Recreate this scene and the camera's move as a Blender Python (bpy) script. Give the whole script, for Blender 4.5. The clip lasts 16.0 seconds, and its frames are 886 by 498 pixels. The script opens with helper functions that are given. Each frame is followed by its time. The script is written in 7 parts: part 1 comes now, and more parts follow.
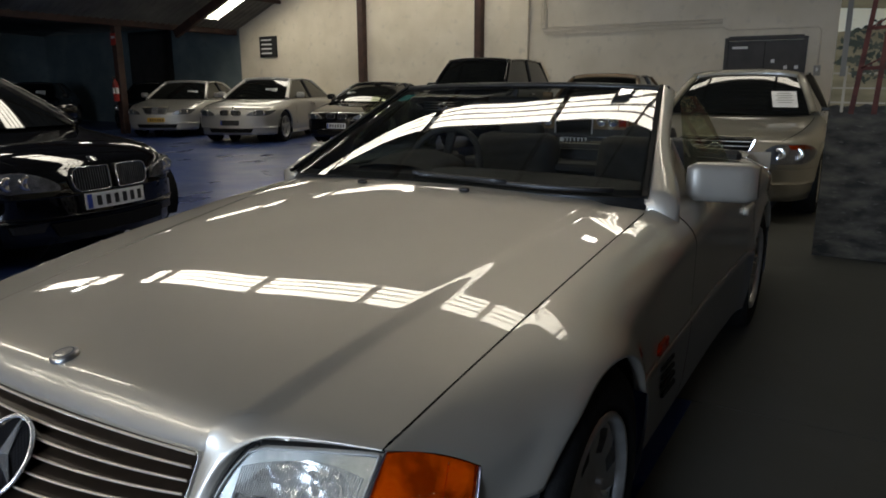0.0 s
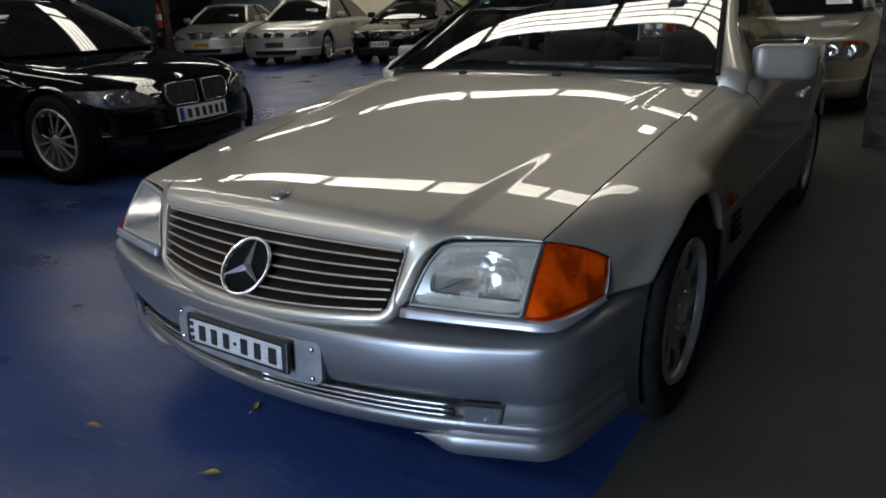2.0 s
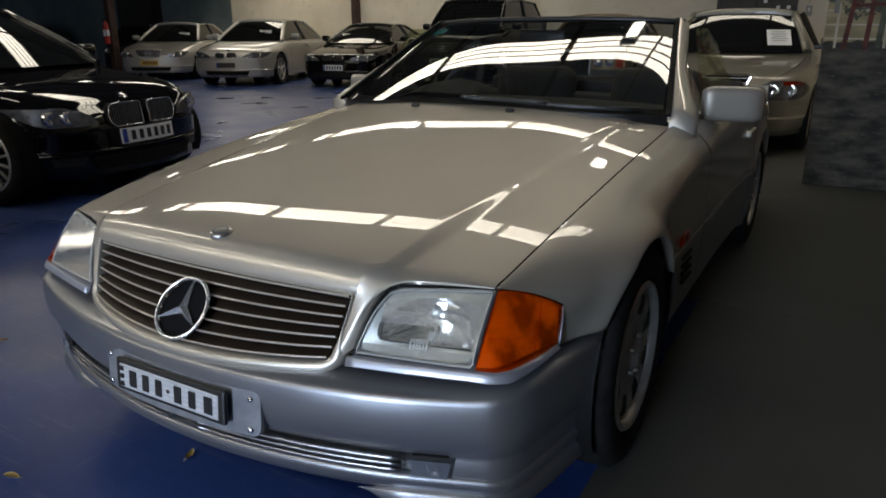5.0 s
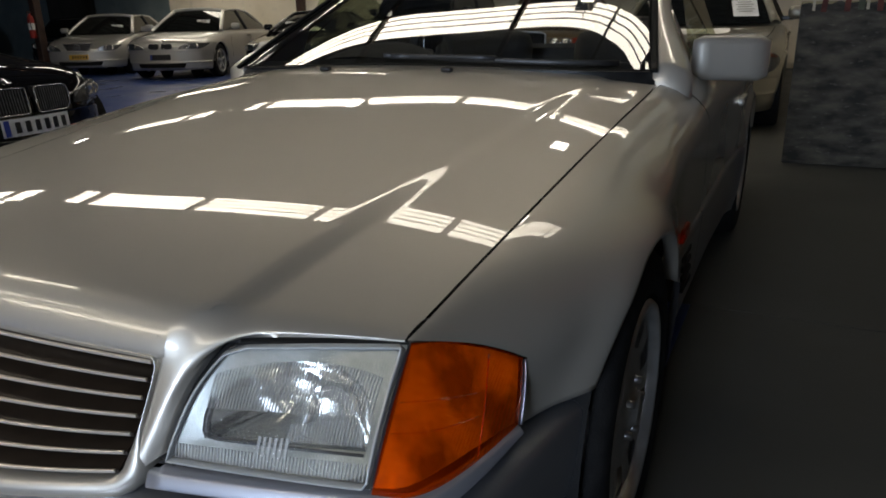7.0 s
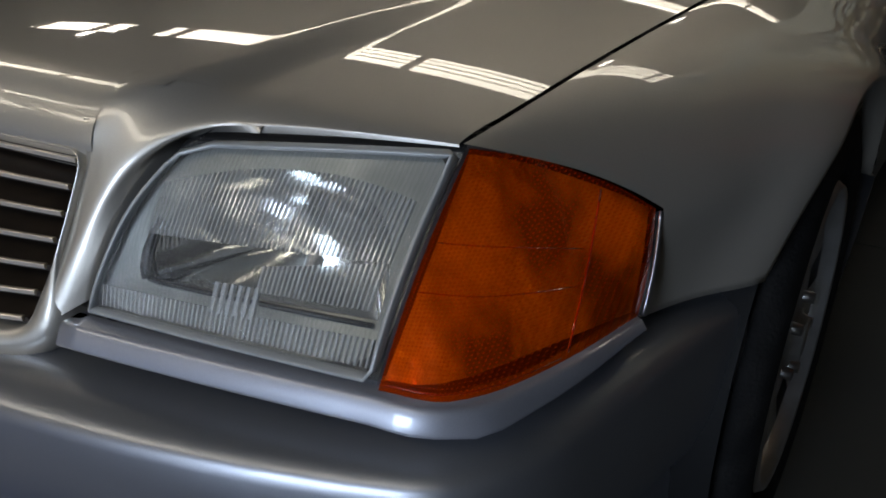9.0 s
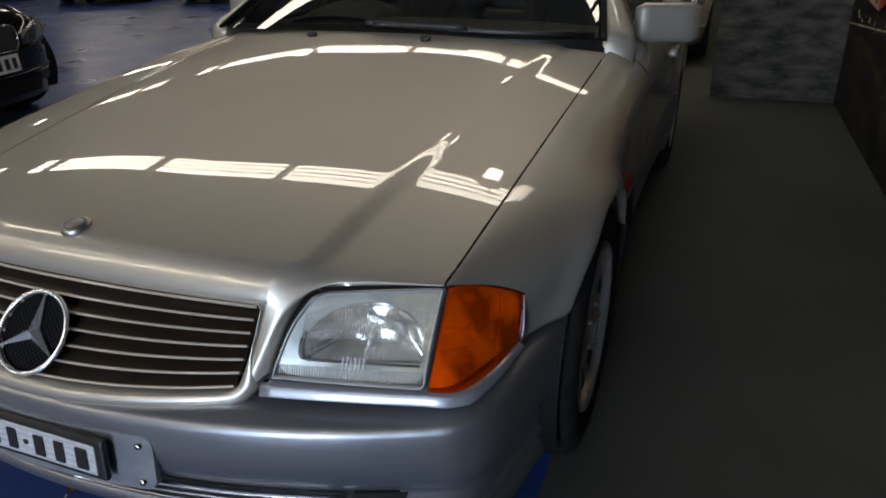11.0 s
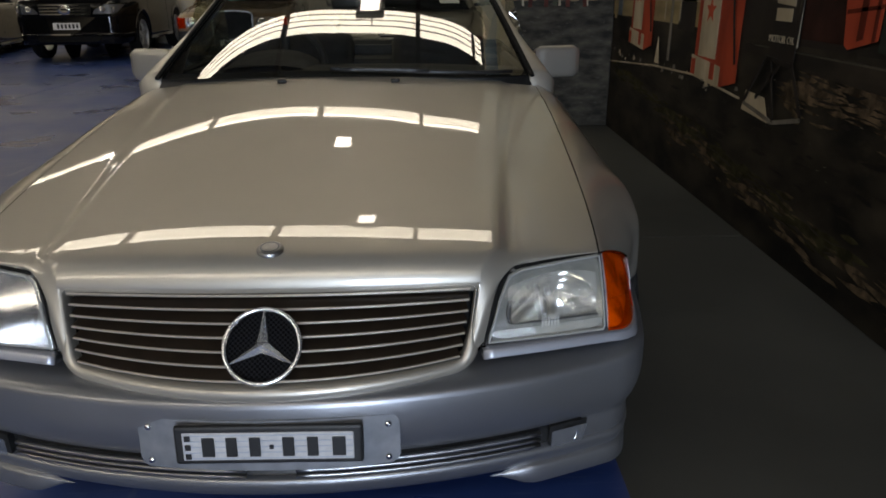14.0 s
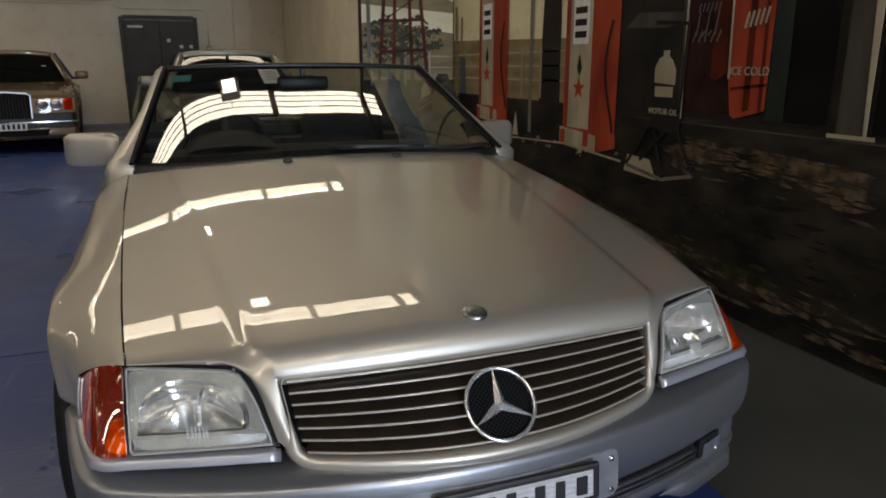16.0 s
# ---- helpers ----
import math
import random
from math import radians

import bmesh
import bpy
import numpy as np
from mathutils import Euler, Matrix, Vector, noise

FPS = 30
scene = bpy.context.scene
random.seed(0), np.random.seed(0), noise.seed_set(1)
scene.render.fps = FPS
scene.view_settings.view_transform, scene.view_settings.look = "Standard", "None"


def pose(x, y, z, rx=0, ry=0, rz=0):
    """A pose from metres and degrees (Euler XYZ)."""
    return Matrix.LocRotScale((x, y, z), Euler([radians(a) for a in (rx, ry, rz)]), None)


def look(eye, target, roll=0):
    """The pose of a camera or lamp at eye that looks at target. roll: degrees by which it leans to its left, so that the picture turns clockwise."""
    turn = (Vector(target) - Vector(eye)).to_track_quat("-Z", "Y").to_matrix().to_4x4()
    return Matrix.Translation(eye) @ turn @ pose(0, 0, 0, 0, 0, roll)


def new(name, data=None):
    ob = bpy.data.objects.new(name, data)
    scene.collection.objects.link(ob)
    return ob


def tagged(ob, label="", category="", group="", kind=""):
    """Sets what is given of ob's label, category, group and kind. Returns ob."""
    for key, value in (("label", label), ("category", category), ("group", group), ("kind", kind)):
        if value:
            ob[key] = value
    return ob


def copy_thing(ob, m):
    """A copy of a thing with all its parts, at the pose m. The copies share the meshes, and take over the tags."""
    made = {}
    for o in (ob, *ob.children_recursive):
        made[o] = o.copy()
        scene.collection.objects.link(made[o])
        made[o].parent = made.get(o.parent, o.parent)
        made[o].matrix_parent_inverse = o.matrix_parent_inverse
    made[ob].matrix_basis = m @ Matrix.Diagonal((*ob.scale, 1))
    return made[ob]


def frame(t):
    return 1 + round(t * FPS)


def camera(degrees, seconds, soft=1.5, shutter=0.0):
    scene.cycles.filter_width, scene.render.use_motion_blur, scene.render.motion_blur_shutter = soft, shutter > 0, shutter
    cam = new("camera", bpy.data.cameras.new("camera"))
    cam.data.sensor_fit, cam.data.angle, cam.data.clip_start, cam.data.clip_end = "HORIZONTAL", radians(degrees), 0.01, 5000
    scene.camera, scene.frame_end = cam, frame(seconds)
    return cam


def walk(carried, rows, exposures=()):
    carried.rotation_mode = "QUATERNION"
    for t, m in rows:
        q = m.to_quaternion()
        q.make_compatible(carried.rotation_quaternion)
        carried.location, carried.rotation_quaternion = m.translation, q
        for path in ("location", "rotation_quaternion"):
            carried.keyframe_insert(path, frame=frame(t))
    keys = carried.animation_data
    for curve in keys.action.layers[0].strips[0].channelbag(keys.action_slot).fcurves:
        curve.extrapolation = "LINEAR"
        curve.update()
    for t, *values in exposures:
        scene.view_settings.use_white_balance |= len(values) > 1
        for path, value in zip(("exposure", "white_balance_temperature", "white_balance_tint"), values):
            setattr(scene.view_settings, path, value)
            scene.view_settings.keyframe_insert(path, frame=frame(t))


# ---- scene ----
cam = camera(64.6, 16.0, soft=1.8)
EXPOSURES = [(0.0, -0.05, 6600, 10), (1.5, -0.12, 6300, 10), (2.2, -0.12, 6350, 10), (3.5, -0.05, 6900, 12), (6.0, -0.1, 6600, 10), (7.5, -0.3, 6800, 12), (8.2, -0.55, 6800, 12), (9.0, -0.55, 6800, 12), (9.5, -0.38, 6800, 12), (12.0, -0.15, 6700, 11), (14.0, -0.26, 7100, 12), (15.0, -0.2, 7200, 12), (16.0, -0.06, 7400, 13)]
PATH = [
    (0, (1.326, -0.608, 1.227), (0.322, 1.062, 0.778), -0.1),
    (0.5, (1.37, -0.756, 1.19), (0.287, 0.846, 0.681), -0.2),
    (1, (1.359, -0.893, 1.188), (0.269, 0.683, 0.616), -2.8),
    (1.5, (1.348, -1.054, 1.194), (0.295, 0.543, 0.611), -2.8),
    (2, (1.353, -1.116, 1.159), (0.294, 0.449, 0.504), -2.3),
    (2.5, (1.359, -1.096, 1.159), (0.353, 0.496, 0.486), -0.7),
    (3, (1.367, -1.084, 1.166), (0.364, 0.522, 0.524), -1.0),
    (3.5, (1.369, -1.08, 1.192), (0.378, 0.544, 0.575), -1.8),
    (3.7, (1.377, -1.075, 1.187), (0.384, 0.554, 0.589), -1.2),
    (5.8, (1.275, -0.996, 1.185), (0.35, 0.675, 0.59), -0.8),
    (6, (1.268, -0.922, 1.171), (0.368, 0.753, 0.552), -1.7),
    (6.5, (1.217, -0.665, 1.139), (0.373, 1.063, 0.591), 1.1),
    (7, (1.106, -0.452, 1.026), (0.252, 1.249, 0.412), -1.3),
    (7.5, (1.019, -0.292, 0.895), (0.046, 1.362, 0.332), 0.2),
    (8, (0.973, -0.198, 0.775), (-0.13, 1.352, 0.159), 0.2),
    (8.5, (0.966, -0.157, 0.717), (-0.155, 1.383, 0.106), 1.1),
    (9, (0.992, -0.188, 0.782), (-0.086, 1.316, 0.024), 0.2),
    (9.5, (1.062, -0.336, 0.982), (0.11, 1.173, 0.078), -1.1),
    (9.7, (1.109, -0.398, 1.058), (0.23, 1.168, 0.176), -2.4),
    (11.8, (1.075, -0.963, 1.212), (0.46, 0.806, 0.509), 0.4),
    (12, (1.002, -1.0, 1.206), (0.39, 0.791, 0.56), 0.1),
    (12.5, (0.792, -1.02, 1.197), (0.252, 0.77, 0.487), -3.1),
    (13, (0.655, -1.072, 1.207), (0.285, 0.752, 0.476), -1.3),
    (13.5, (0.499, -1.193, 1.233), (0.372, 0.655, 0.481), -1.7),
    (14, (0.347, -1.258, 1.229), (0.371, 0.613, 0.523), -0.4),
    (14.5, (0.123, -1.245, 1.208), (0.216, 0.635, 0.533), -1.2),
    (15, (-0.119, -1.231, 1.218), (0.158, 0.647, 0.589), 0.6),
    (15.5, (-0.363, -1.263, 1.242), (0.109, 0.6, 0.689), 0.5),
    (16, (-0.581, -1.214, 1.24), (0.101, 0.596, 0.73), -0.1),
]
walk(cam, [(t, look(eye, target, roll)) for t, eye, target, roll in PATH], EXPOSURES)

# ---- world and light ----
world = bpy.data.worlds.new("sky")
scene.world = world
world.use_nodes = True
wn = world.node_tree.nodes
wl = world.node_tree.links
sky = wn.new("ShaderNodeTexSky")
sky.sky_type = "NISHITA"
sky.sun_disc = False
sky.sun_elevation = radians(50)
sky.sun_rotation = radians(200)
wl.new(sky.outputs["Color"], wn["Background"].inputs["Color"])
wn["Background"].inputs["Strength"].default_value = 0.08

DOORLIGHT = 720.0   # daylight through the open roller door, watts
ROOFGLOW = 8.5      # brightness of the daylit and the added fill roof sheets
LAMP = 14.0         # brightness of the high-bay lamps


# ---- materials ----
def mat(name, base=(0.5, 0.5, 0.5), rough=0.5, metal=0.0, coat=0.0, coat_rough=0.03, emit=0.0, spec=0.5):
    m = bpy.data.materials.new(name)
    m.use_nodes = True
    b = m.node_tree.nodes["Principled BSDF"]
    b.inputs["Base Color"].default_value = (*base, 1)
    b.inputs["Roughness"].default_value = rough
    b.inputs["Metallic"].default_value = metal
    b.inputs["Coat Weight"].default_value = coat
    b.inputs["Coat Roughness"].default_value = coat_rough
    b.inputs["Specular IOR Level"].default_value = spec
    if emit:
        b.inputs["Emission Color"].default_value = (*base, 1)
        b.inputs["Emission Strength"].default_value = emit
    return m


def nodes_of(m):
    return m.node_tree.nodes, m.node_tree.links, m.node_tree.nodes["Principled BSDF"]


def coords(m, scale=(1, 1, 1), kind="Object"):
    n, l, b = nodes_of(m)
    tc = n.new("ShaderNodeTexCoord")
    mp = n.new("ShaderNodeMapping")
    mp.inputs["Scale"].default_value = scale
    l.new(tc.outputs[kind], mp.inputs["Vector"])
    return mp.outputs["Vector"]


def noisy(m, a, b_, scale=4.0, detail=6.0, lo=0.35, hi=0.65, stretch=(1, 1, 1), rough=None, bump=0.0, bump_scale=None, second=None):
    """Mottles the base colour between a and b_, with a finer second tone, optional roughness range and relief."""
    n, l, b = nodes_of(m)
    v = coords(m, stretch)
    t = n.new("ShaderNodeTexNoise")
    t.inputs["Scale"].default_value = scale
    t.inputs["Detail"].default_value = detail
    l.new(v, t.inputs["Vector"])
    r = n.new("ShaderNodeValToRGB")
    r.color_ramp.elements[0].position, r.color_ramp.elements[1].position = lo, hi
    r.color_ramp.elements[0].color, r.color_ramp.elements[1].color = (*a, 1), (*b_, 1)
    l.new(t.outputs["Fac"], r.inputs["Fac"])
    out = r.outputs["Color"]
    if second:
        c, sc, p0, p1 = second
        t2 = n.new("ShaderNodeTexNoise")
        t2.inputs["Scale"].default_value = sc
        t2.inputs["Detail"].default_value = 8
        l.new(v, t2.inputs["Vector"])
        r2 = n.new("ShaderNodeMapRange")
        r2.inputs["From Min"].default_value, r2.inputs["From Max"].default_value = p0, p1
        l.new(t2.outputs["Fac"], r2.inputs["Value"])
        mx = n.new("ShaderNodeMix")
        mx.data_type = "RGBA"
        l.new(r2.outputs["Result"], mx.inputs["Factor"])
        l.new(out, mx.inputs["A"])
        mx.inputs["B"].default_value = (*c, 1)
        out = mx.outputs["Result"]
    l.new(out, b.inputs["Base Color"])
    if rough:
        mr = n.new("ShaderNodeMapRange")
        mr.inputs["To Min"].default_value, mr.inputs["To Max"].default_value = rough
        mr.inputs["From Min"].default_value, mr.inputs["From Max"].default_value = 0.3, 0.7
        l.new(t.outputs["Fac"], mr.inputs["Value"])
        l.new(mr.outputs["Result"], b.inputs["Roughness"])
    if bump:
        t3 = n.new("ShaderNodeTexNoise")
        t3.inputs["Scale"].default_value = bump_scale or scale * 8
        t3.inputs["Detail"].default_value = 6
        l.new(v, t3.inputs["Vector"])
        bp = n.new("ShaderNodeBump")
        bp.inputs["Strength"].default_value = bump
        bp.inputs["Distance"].default_value = 0.01
        l.new(t3.outputs["Fac"], bp.inputs["Height"])
        l.new(bp.outputs["Normal"], b.inputs["Normal"])
    return m


def car_paint(name, base, metal=0.65, rough=0.38, flake=0.06, coat=1.0):
    m = mat(name, base, rough, metal, coat, 0.015)
    n, l, b = nodes_of(m)
    b.inputs["Coat IOR"].default_value = 1.5
    v = coords(m)
    t = n.new("ShaderNodeTexNoise")
    t.inputs["Scale"].default_value = 900
    l.new(v, t.inputs["Vector"])
    t2 = n.new("ShaderNodeTexNoise")
    t2.inputs["Scale"].default_value = 3
    t2.inputs["Detail"].default_value = 5
    l.new(v, t2.inputs["Vector"])
    ad = n.new("ShaderNodeMath")
    ad.operation = "ADD"
    l.new(t.outputs["Fac"], ad.inputs[0])
    l.new(t2.outputs["Fac"], ad.inputs[1])
    mr = n.new("ShaderNodeMapRange")
    mr.inputs["From Min"].default_value, mr.inputs["From Max"].default_value = 0.6, 1.4
    mr.inputs["To Min"].default_value, mr.inputs["To Max"].default_value = 1 - flake, 1 + flake
    l.new(ad.outputs["Value"], mr.inputs["Value"])
    mx = n.new("ShaderNodeVectorMath")
    mx.operation = "SCALE"
    mx.inputs[0].default_value = base
    l.new(mr.outputs["Result"], mx.inputs["Scale"])
    l.new(mx.outputs["Vector"], b.inputs["Base Color"])
    return m


def clear_glass(name, tint=(0.9, 0.95, 0.92), ior=1.5, gloss_rough=0.0, haze=0.0, haze_col=(1, 1, 1)):
    """Thin glass: see-through tint with a mirror reflection that grows at grazing angles."""
    m = bpy.data.materials.new(name)
    m.use_nodes = True
    n, l = m.node_tree.nodes, m.node_tree.links
    n.remove(n["Principled BSDF"])
    tr = n.new("ShaderNodeBsdfTransparent")
    tr.inputs["Color"].default_value = (*tint, 1)
    gl = n.new("ShaderNodeBsdfGlossy")
    gl.inputs["Roughness"].default_value = gloss_rough
    fr = n.new("ShaderNodeFresnel")
    fr.inputs["IOR"].default_value = ior
    mx = n.new("ShaderNodeMixShader")
    l.new(fr.outputs["Fac"], mx.inputs["Fac"])
    l.new(tr.outputs["BSDF"], mx.inputs[1])
    l.new(gl.outputs["BSDF"], mx.inputs[2])
    out = mx.outputs["Shader"]
    if haze:
        df = n.new("ShaderNodeBsdfDiffuse")
        df.inputs["Color"].default_value = (*haze_col, 1)
        m2 = n.new("ShaderNodeMixShader")
        m2.inputs["Fac"].default_value = haze
        l.new(out, m2.inputs[1])
        l.new(df.outputs["BSDF"], m2.inputs[2])
        out = m2.outputs["Shader"]
    l.new(out, n["Material Output"].inputs["Surface"])
    return m


SILVER = car_paint("smoke_silver_paint", (0.48, 0.448, 0.385), 0.62, 0.42)
CLAD = car_paint("blue_grey_bumper_paint", (0.262, 0.268, 0.285), 0.75, 0.36, 0.05, 0.3)
# Silver trim shifted to blue-grey: the bluish door light is in its colour.
TRIMBLUELIT = car_paint("bluish_lit_trim_silver", (0.36, 0.375, 0.42), 0.5, 0.4)
BLACKPAINT = mat("black_paint", (0.004, 0.004, 0.0045), 0.03, 0.0, 0.0, spec=0.5)
LIGHTSILVER = car_paint("light_silver_paint", (0.44, 0.435, 0.41), 0.6, 0.4)
# Champagne silver darkened: the hatchback's dimmer light is put into the colour.
DIMCHAMPAGNE = car_paint("dimmed_champagne_paint", (0.21, 0.2, 0.165), 0.6, 0.4)
GOLDPAINT = car_paint("bronze_gold_paint", (0.19, 0.125, 0.065), 0.35, 0.45)
DARKPAINT = mat("dark_blue_paint", (0.008, 0.011, 0.016), 0.05)
CHROME = mat("chrome", (0.75, 0.75, 0.75), 0.08, 1.0)
STARCHROME = mat("polished_star_chrome", (0.90, 0.90, 0.90), 0.25, 0.85)
SATIN = noisy(mat("satin_metal", (0.5, 0.5, 0.5), 0.35, 1.0), (0.42, 0.42, 0.43), (0.55, 0.55, 0.55), 30)
ALLOY = noisy(mat("silver_alloy", (0.4, 0.4, 0.4), 0.4, 0.75), (0.46, 0.46, 0.45), (0.6, 0.6, 0.59), 18, rough=(0.3, 0.45))
RUBBER = noisy(mat("tyre_rubber", (0.018, 0.018, 0.018), 0.8, spec=0.15), (0.006, 0.006, 0.006), (0.014, 0.0135, 0.013), 25, bump=0.2)
BLACKTRIM = noisy(mat("black_trim", (0.012, 0.012, 0.012), 0.45), (0.008, 0.008, 0.008), (0.018, 0.018, 0.018), 40)
SEAL = mat("rubber_seal", (0.006, 0.006, 0.006), 0.7, spec=0.15)
SLATEDGE = mat("pale_bronze_edge", (0.72, 0.64, 0.53), 0.3, 0.65)
SLATM = noisy(mat("bronze_slat", (0.07, 0.05, 0.035), 0.4, 0.3), (0.028, 0.020, 0.014), (0.042, 0.030, 0.021), 30)
LEATHER = noisy(mat("black_leather", (0.02, 0.019, 0.018), 0.5), (0.014, 0.014, 0.014), (0.03, 0.029, 0.027), 22, bump=0.3, bump_scale=260)
GREYLEATHER = noisy(mat("dark_grey_leather", (0.025, 0.024, 0.022), 0.55), (0.008, 0.008, 0.008), (0.016, 0.015, 0.014), 22, bump=0.3, bump_scale=260)
DASH = noisy(mat("dashboard_vinyl", (0.016, 0.016, 0.017), 0.6), (0.012, 0.012, 0.012), (0.024, 0.024, 0.025), 30, bump=0.2, bump_scale=300)
REFLECTOR = mat("lamp_reflector", (0.92, 0.91, 0.88), 0.1, 1.0)
LAMPSILVER = noisy(mat("silvered_lamp_housing", (0.7, 0.7, 0.7), 0.22, 0.7), (0.62, 0.62, 0.62), (0.76, 0.76, 0.76), 20)
# Wavy dish; its light and dark mottling paints in glow patches and glints.
AMBERDISH = noisy(mat("glint_mottled_reflector", (0.8, 0.8, 0.8), 0.25, 0.45), (0.25, 0.25, 0.25), (0.95, 0.95, 0.95), 16, 3, 0.38, 0.60, bump=1.0, bump_scale=24)
LAMPDIM = noisy(mat("dim_lamp_bezel", (0.2, 0.2, 0.205), 0.25, 0.6), (0.15, 0.15, 0.155), (0.28, 0.28, 0.285), 25)
LAMPBEZEL = noisy(mat("grey_green_lamp_bezel", (0.4, 0.4, 0.37), 0.3, 0.35), (0.22, 0.225, 0.205), (0.31, 0.31, 0.285), 30)
LAMPGREY = mat("lamp_bezel_grey", (0.36, 0.37, 0.36), 0.3, 0.1)
WINDSCREEN = clear_glass("windscreen_glass", (0.50, 0.53, 0.50), 1.95)
SIDEGLASS = clear_glass("side_glass", (0.62, 0.68, 0.48), 1.5, 0.0, 0.14, (0.5, 0.48, 0.25))
CARGLASS = mat("dark_car_glass", (0.007, 0.008, 0.008), 0.03)
WHITE = noisy(mat("white_plate", (0.75, 0.75, 0.74), 0.5), (0.68, 0.68, 0.67), (0.8, 0.8, 0.79), 30)
PLATEWHITE = noisy(mat("reflective_plate", (0.5, 0.5, 0.5), 0.4), (0.46, 0.46, 0.47), (0.55, 0.55, 0.55), 60)
PAPER = noisy(mat("white_paper", (0.8, 0.8, 0.79), 0.8), (0.74, 0.74, 0.73), (0.82, 0.82, 0.81), 10)
BLACKMARK = mat("black_marking", (0.01, 0.01, 0.01), 0.5)
BLUEMARK = mat("blue_marking", (0.02, 0.05, 0.3), 0.5)
REDMARK = mat("red_marking", (0.4, 0.03, 0.02), 0.5)
YELLOWPLATE = mat("yellow_plate", (0.6, 0.35, 0.03), 0.5)
BLUEPALE = mat("plate_reflection_blue", (0.36, 0.40, 0.47), 0.5)
TEAL = mat("teal_sticker", (0.0, 0.22, 0.2), 0.5)


def fluted_glass():
    """Headlamp glass with fine upright ribs."""
    m = clear_glass("fluted_lamp_glass", (0.92, 0.94, 0.94), 1.5, 0.04, 0.10, (0.86, 0.84, 0.80))
    n, l = m.node_tree.nodes, m.node_tree.links
    tc = n.new("ShaderNodeTexCoord")
    w = n.new("ShaderNodeTexWave")
    w.bands_direction = "X"
    w.inputs["Scale"].default_value = 85
    w.inputs["Distortion"].default_value = 0.4
    w.inputs["Detail Scale"].default_value = 3
    l.new(tc.outputs["Object"], w.inputs["Vector"])
    bp = n.new("ShaderNodeBump")
    bp.inputs["Strength"].default_value = 0.5
    bp.inputs["Distance"].default_value = 0.003
    l.new(w.outputs["Fac"], bp.inputs["Height"])
    for node in n:
        if node.type == "BSDF_GLOSSY":
            l.new(bp.outputs["Normal"], node.inputs["Normal"])
        if node.type == "BSDF_DIFFUSE":
            l.new(bp.outputs["Normal"], node.inputs["Normal"])
        if node.type == "MIX_SHADER" and not node.inputs["Fac"].is_linked:
            mr = n.new("ShaderNodeMapRange")
            mr.inputs["To Min"].default_value, mr.inputs["To Max"].default_value = 0.015, 0.10
            l.new(w.outputs["Fac"], mr.inputs["Value"])
            l.new(mr.outputs["Result"], node.inputs["Fac"])
    return m


FLUTED = fluted_glass()
LENSRIB = clear_glass("lens_rib_glass", (0.88, 0.89, 0.88), 1.6, 0.05, 0.24, (0.92, 0.92, 0.90))


def amber():
    """Clear amber plastic with a fine moulded lattice."""
    m = clear_glass("amber_lens", (1.0, 0.15, 0.002), 1.5, 0.02, 0.1, (1.0, 0.065, 0.0005))
    n, l = m.node_tree.nodes, m.node_tree.links
    tc = n.new("ShaderNodeTexCoord")
    hts = []
    for axis in ("X", "Z"):
        w = n.new("ShaderNodeTexWave")
        w.bands_direction = axis
        w.inputs["Scale"].default_value = 130
        l.new(tc.outputs["Object"], w.inputs["Vector"])
        hts.append(w)
    ad = n.new("ShaderNodeMath")
    ad.operation = "MULTIPLY"
    l.new(hts[0].outputs["Fac"], ad.inputs[0])
    l.new(hts[1].outputs["Fac"], ad.inputs[1])
    bp = n.new("ShaderNodeBump")
    bp.inputs["Strength"].default_value = 0.25
    bp.inputs["Distance"].default_value = 0.002
    l.new(ad.outputs["Value"], bp.inputs["Height"])
    mr = n.new("ShaderNodeMapRange")
    mr.inputs["To Min"].default_value, mr.inputs["To Max"].default_value = 0.10, 0.34
    l.new(ad.outputs["Value"], mr.inputs["Value"])
    for node in list(n):
        if node.type in ("BSDF_GLOSSY", "BSDF_DIFFUSE"):
            if node.type == "BSDF_DIFFUSE":
                l.new(bp.outputs["Normal"], node.inputs["Normal"])
        if node.type == "MIX_SHADER" and not node.inputs["Fac"].is_linked:
            l.new(mr.outputs["Result"], node.inputs["Fac"])
    return m


AMBER = amber()
FOGGLASS = clear_glass("smoky_fog_glass", (0.42, 0.45, 0.5), 1.5, 0.05, 0.16, (0.45, 0.5, 0.6))

# the room
WALLPAINT = noisy(mat("cream_wall_paint", (0.66, 0.6, 0.49), 0.75), (0.68, 0.61, 0.48), (0.77, 0.70, 0.57), 1.3, second=((0.56, 0.51, 0.42), 5, 0.58, 0.8), bump=0.1)
TEALWALL = noisy(mat("blue_green_wall_paint", (0.2, 0.26, 0.27), 0.75), (0.17, 0.22, 0.23), (0.24, 0.3, 0.31), 1.1, second=((0.15, 0.19, 0.2), 4, 0.55, 0.8), bump=0.1)
BLUEFLOOR = noisy(mat("blue_floor_paint", (0.03, 0.06, 0.2), 0.3, spec=0.5), (0.019, 0.043, 0.165), (0.030, 0.064, 0.225), 1.2, rough=(0.24, 0.40), second=((0.045, 0.06, 0.10), 0.7, 0.53, 0.8), bump=0.05)


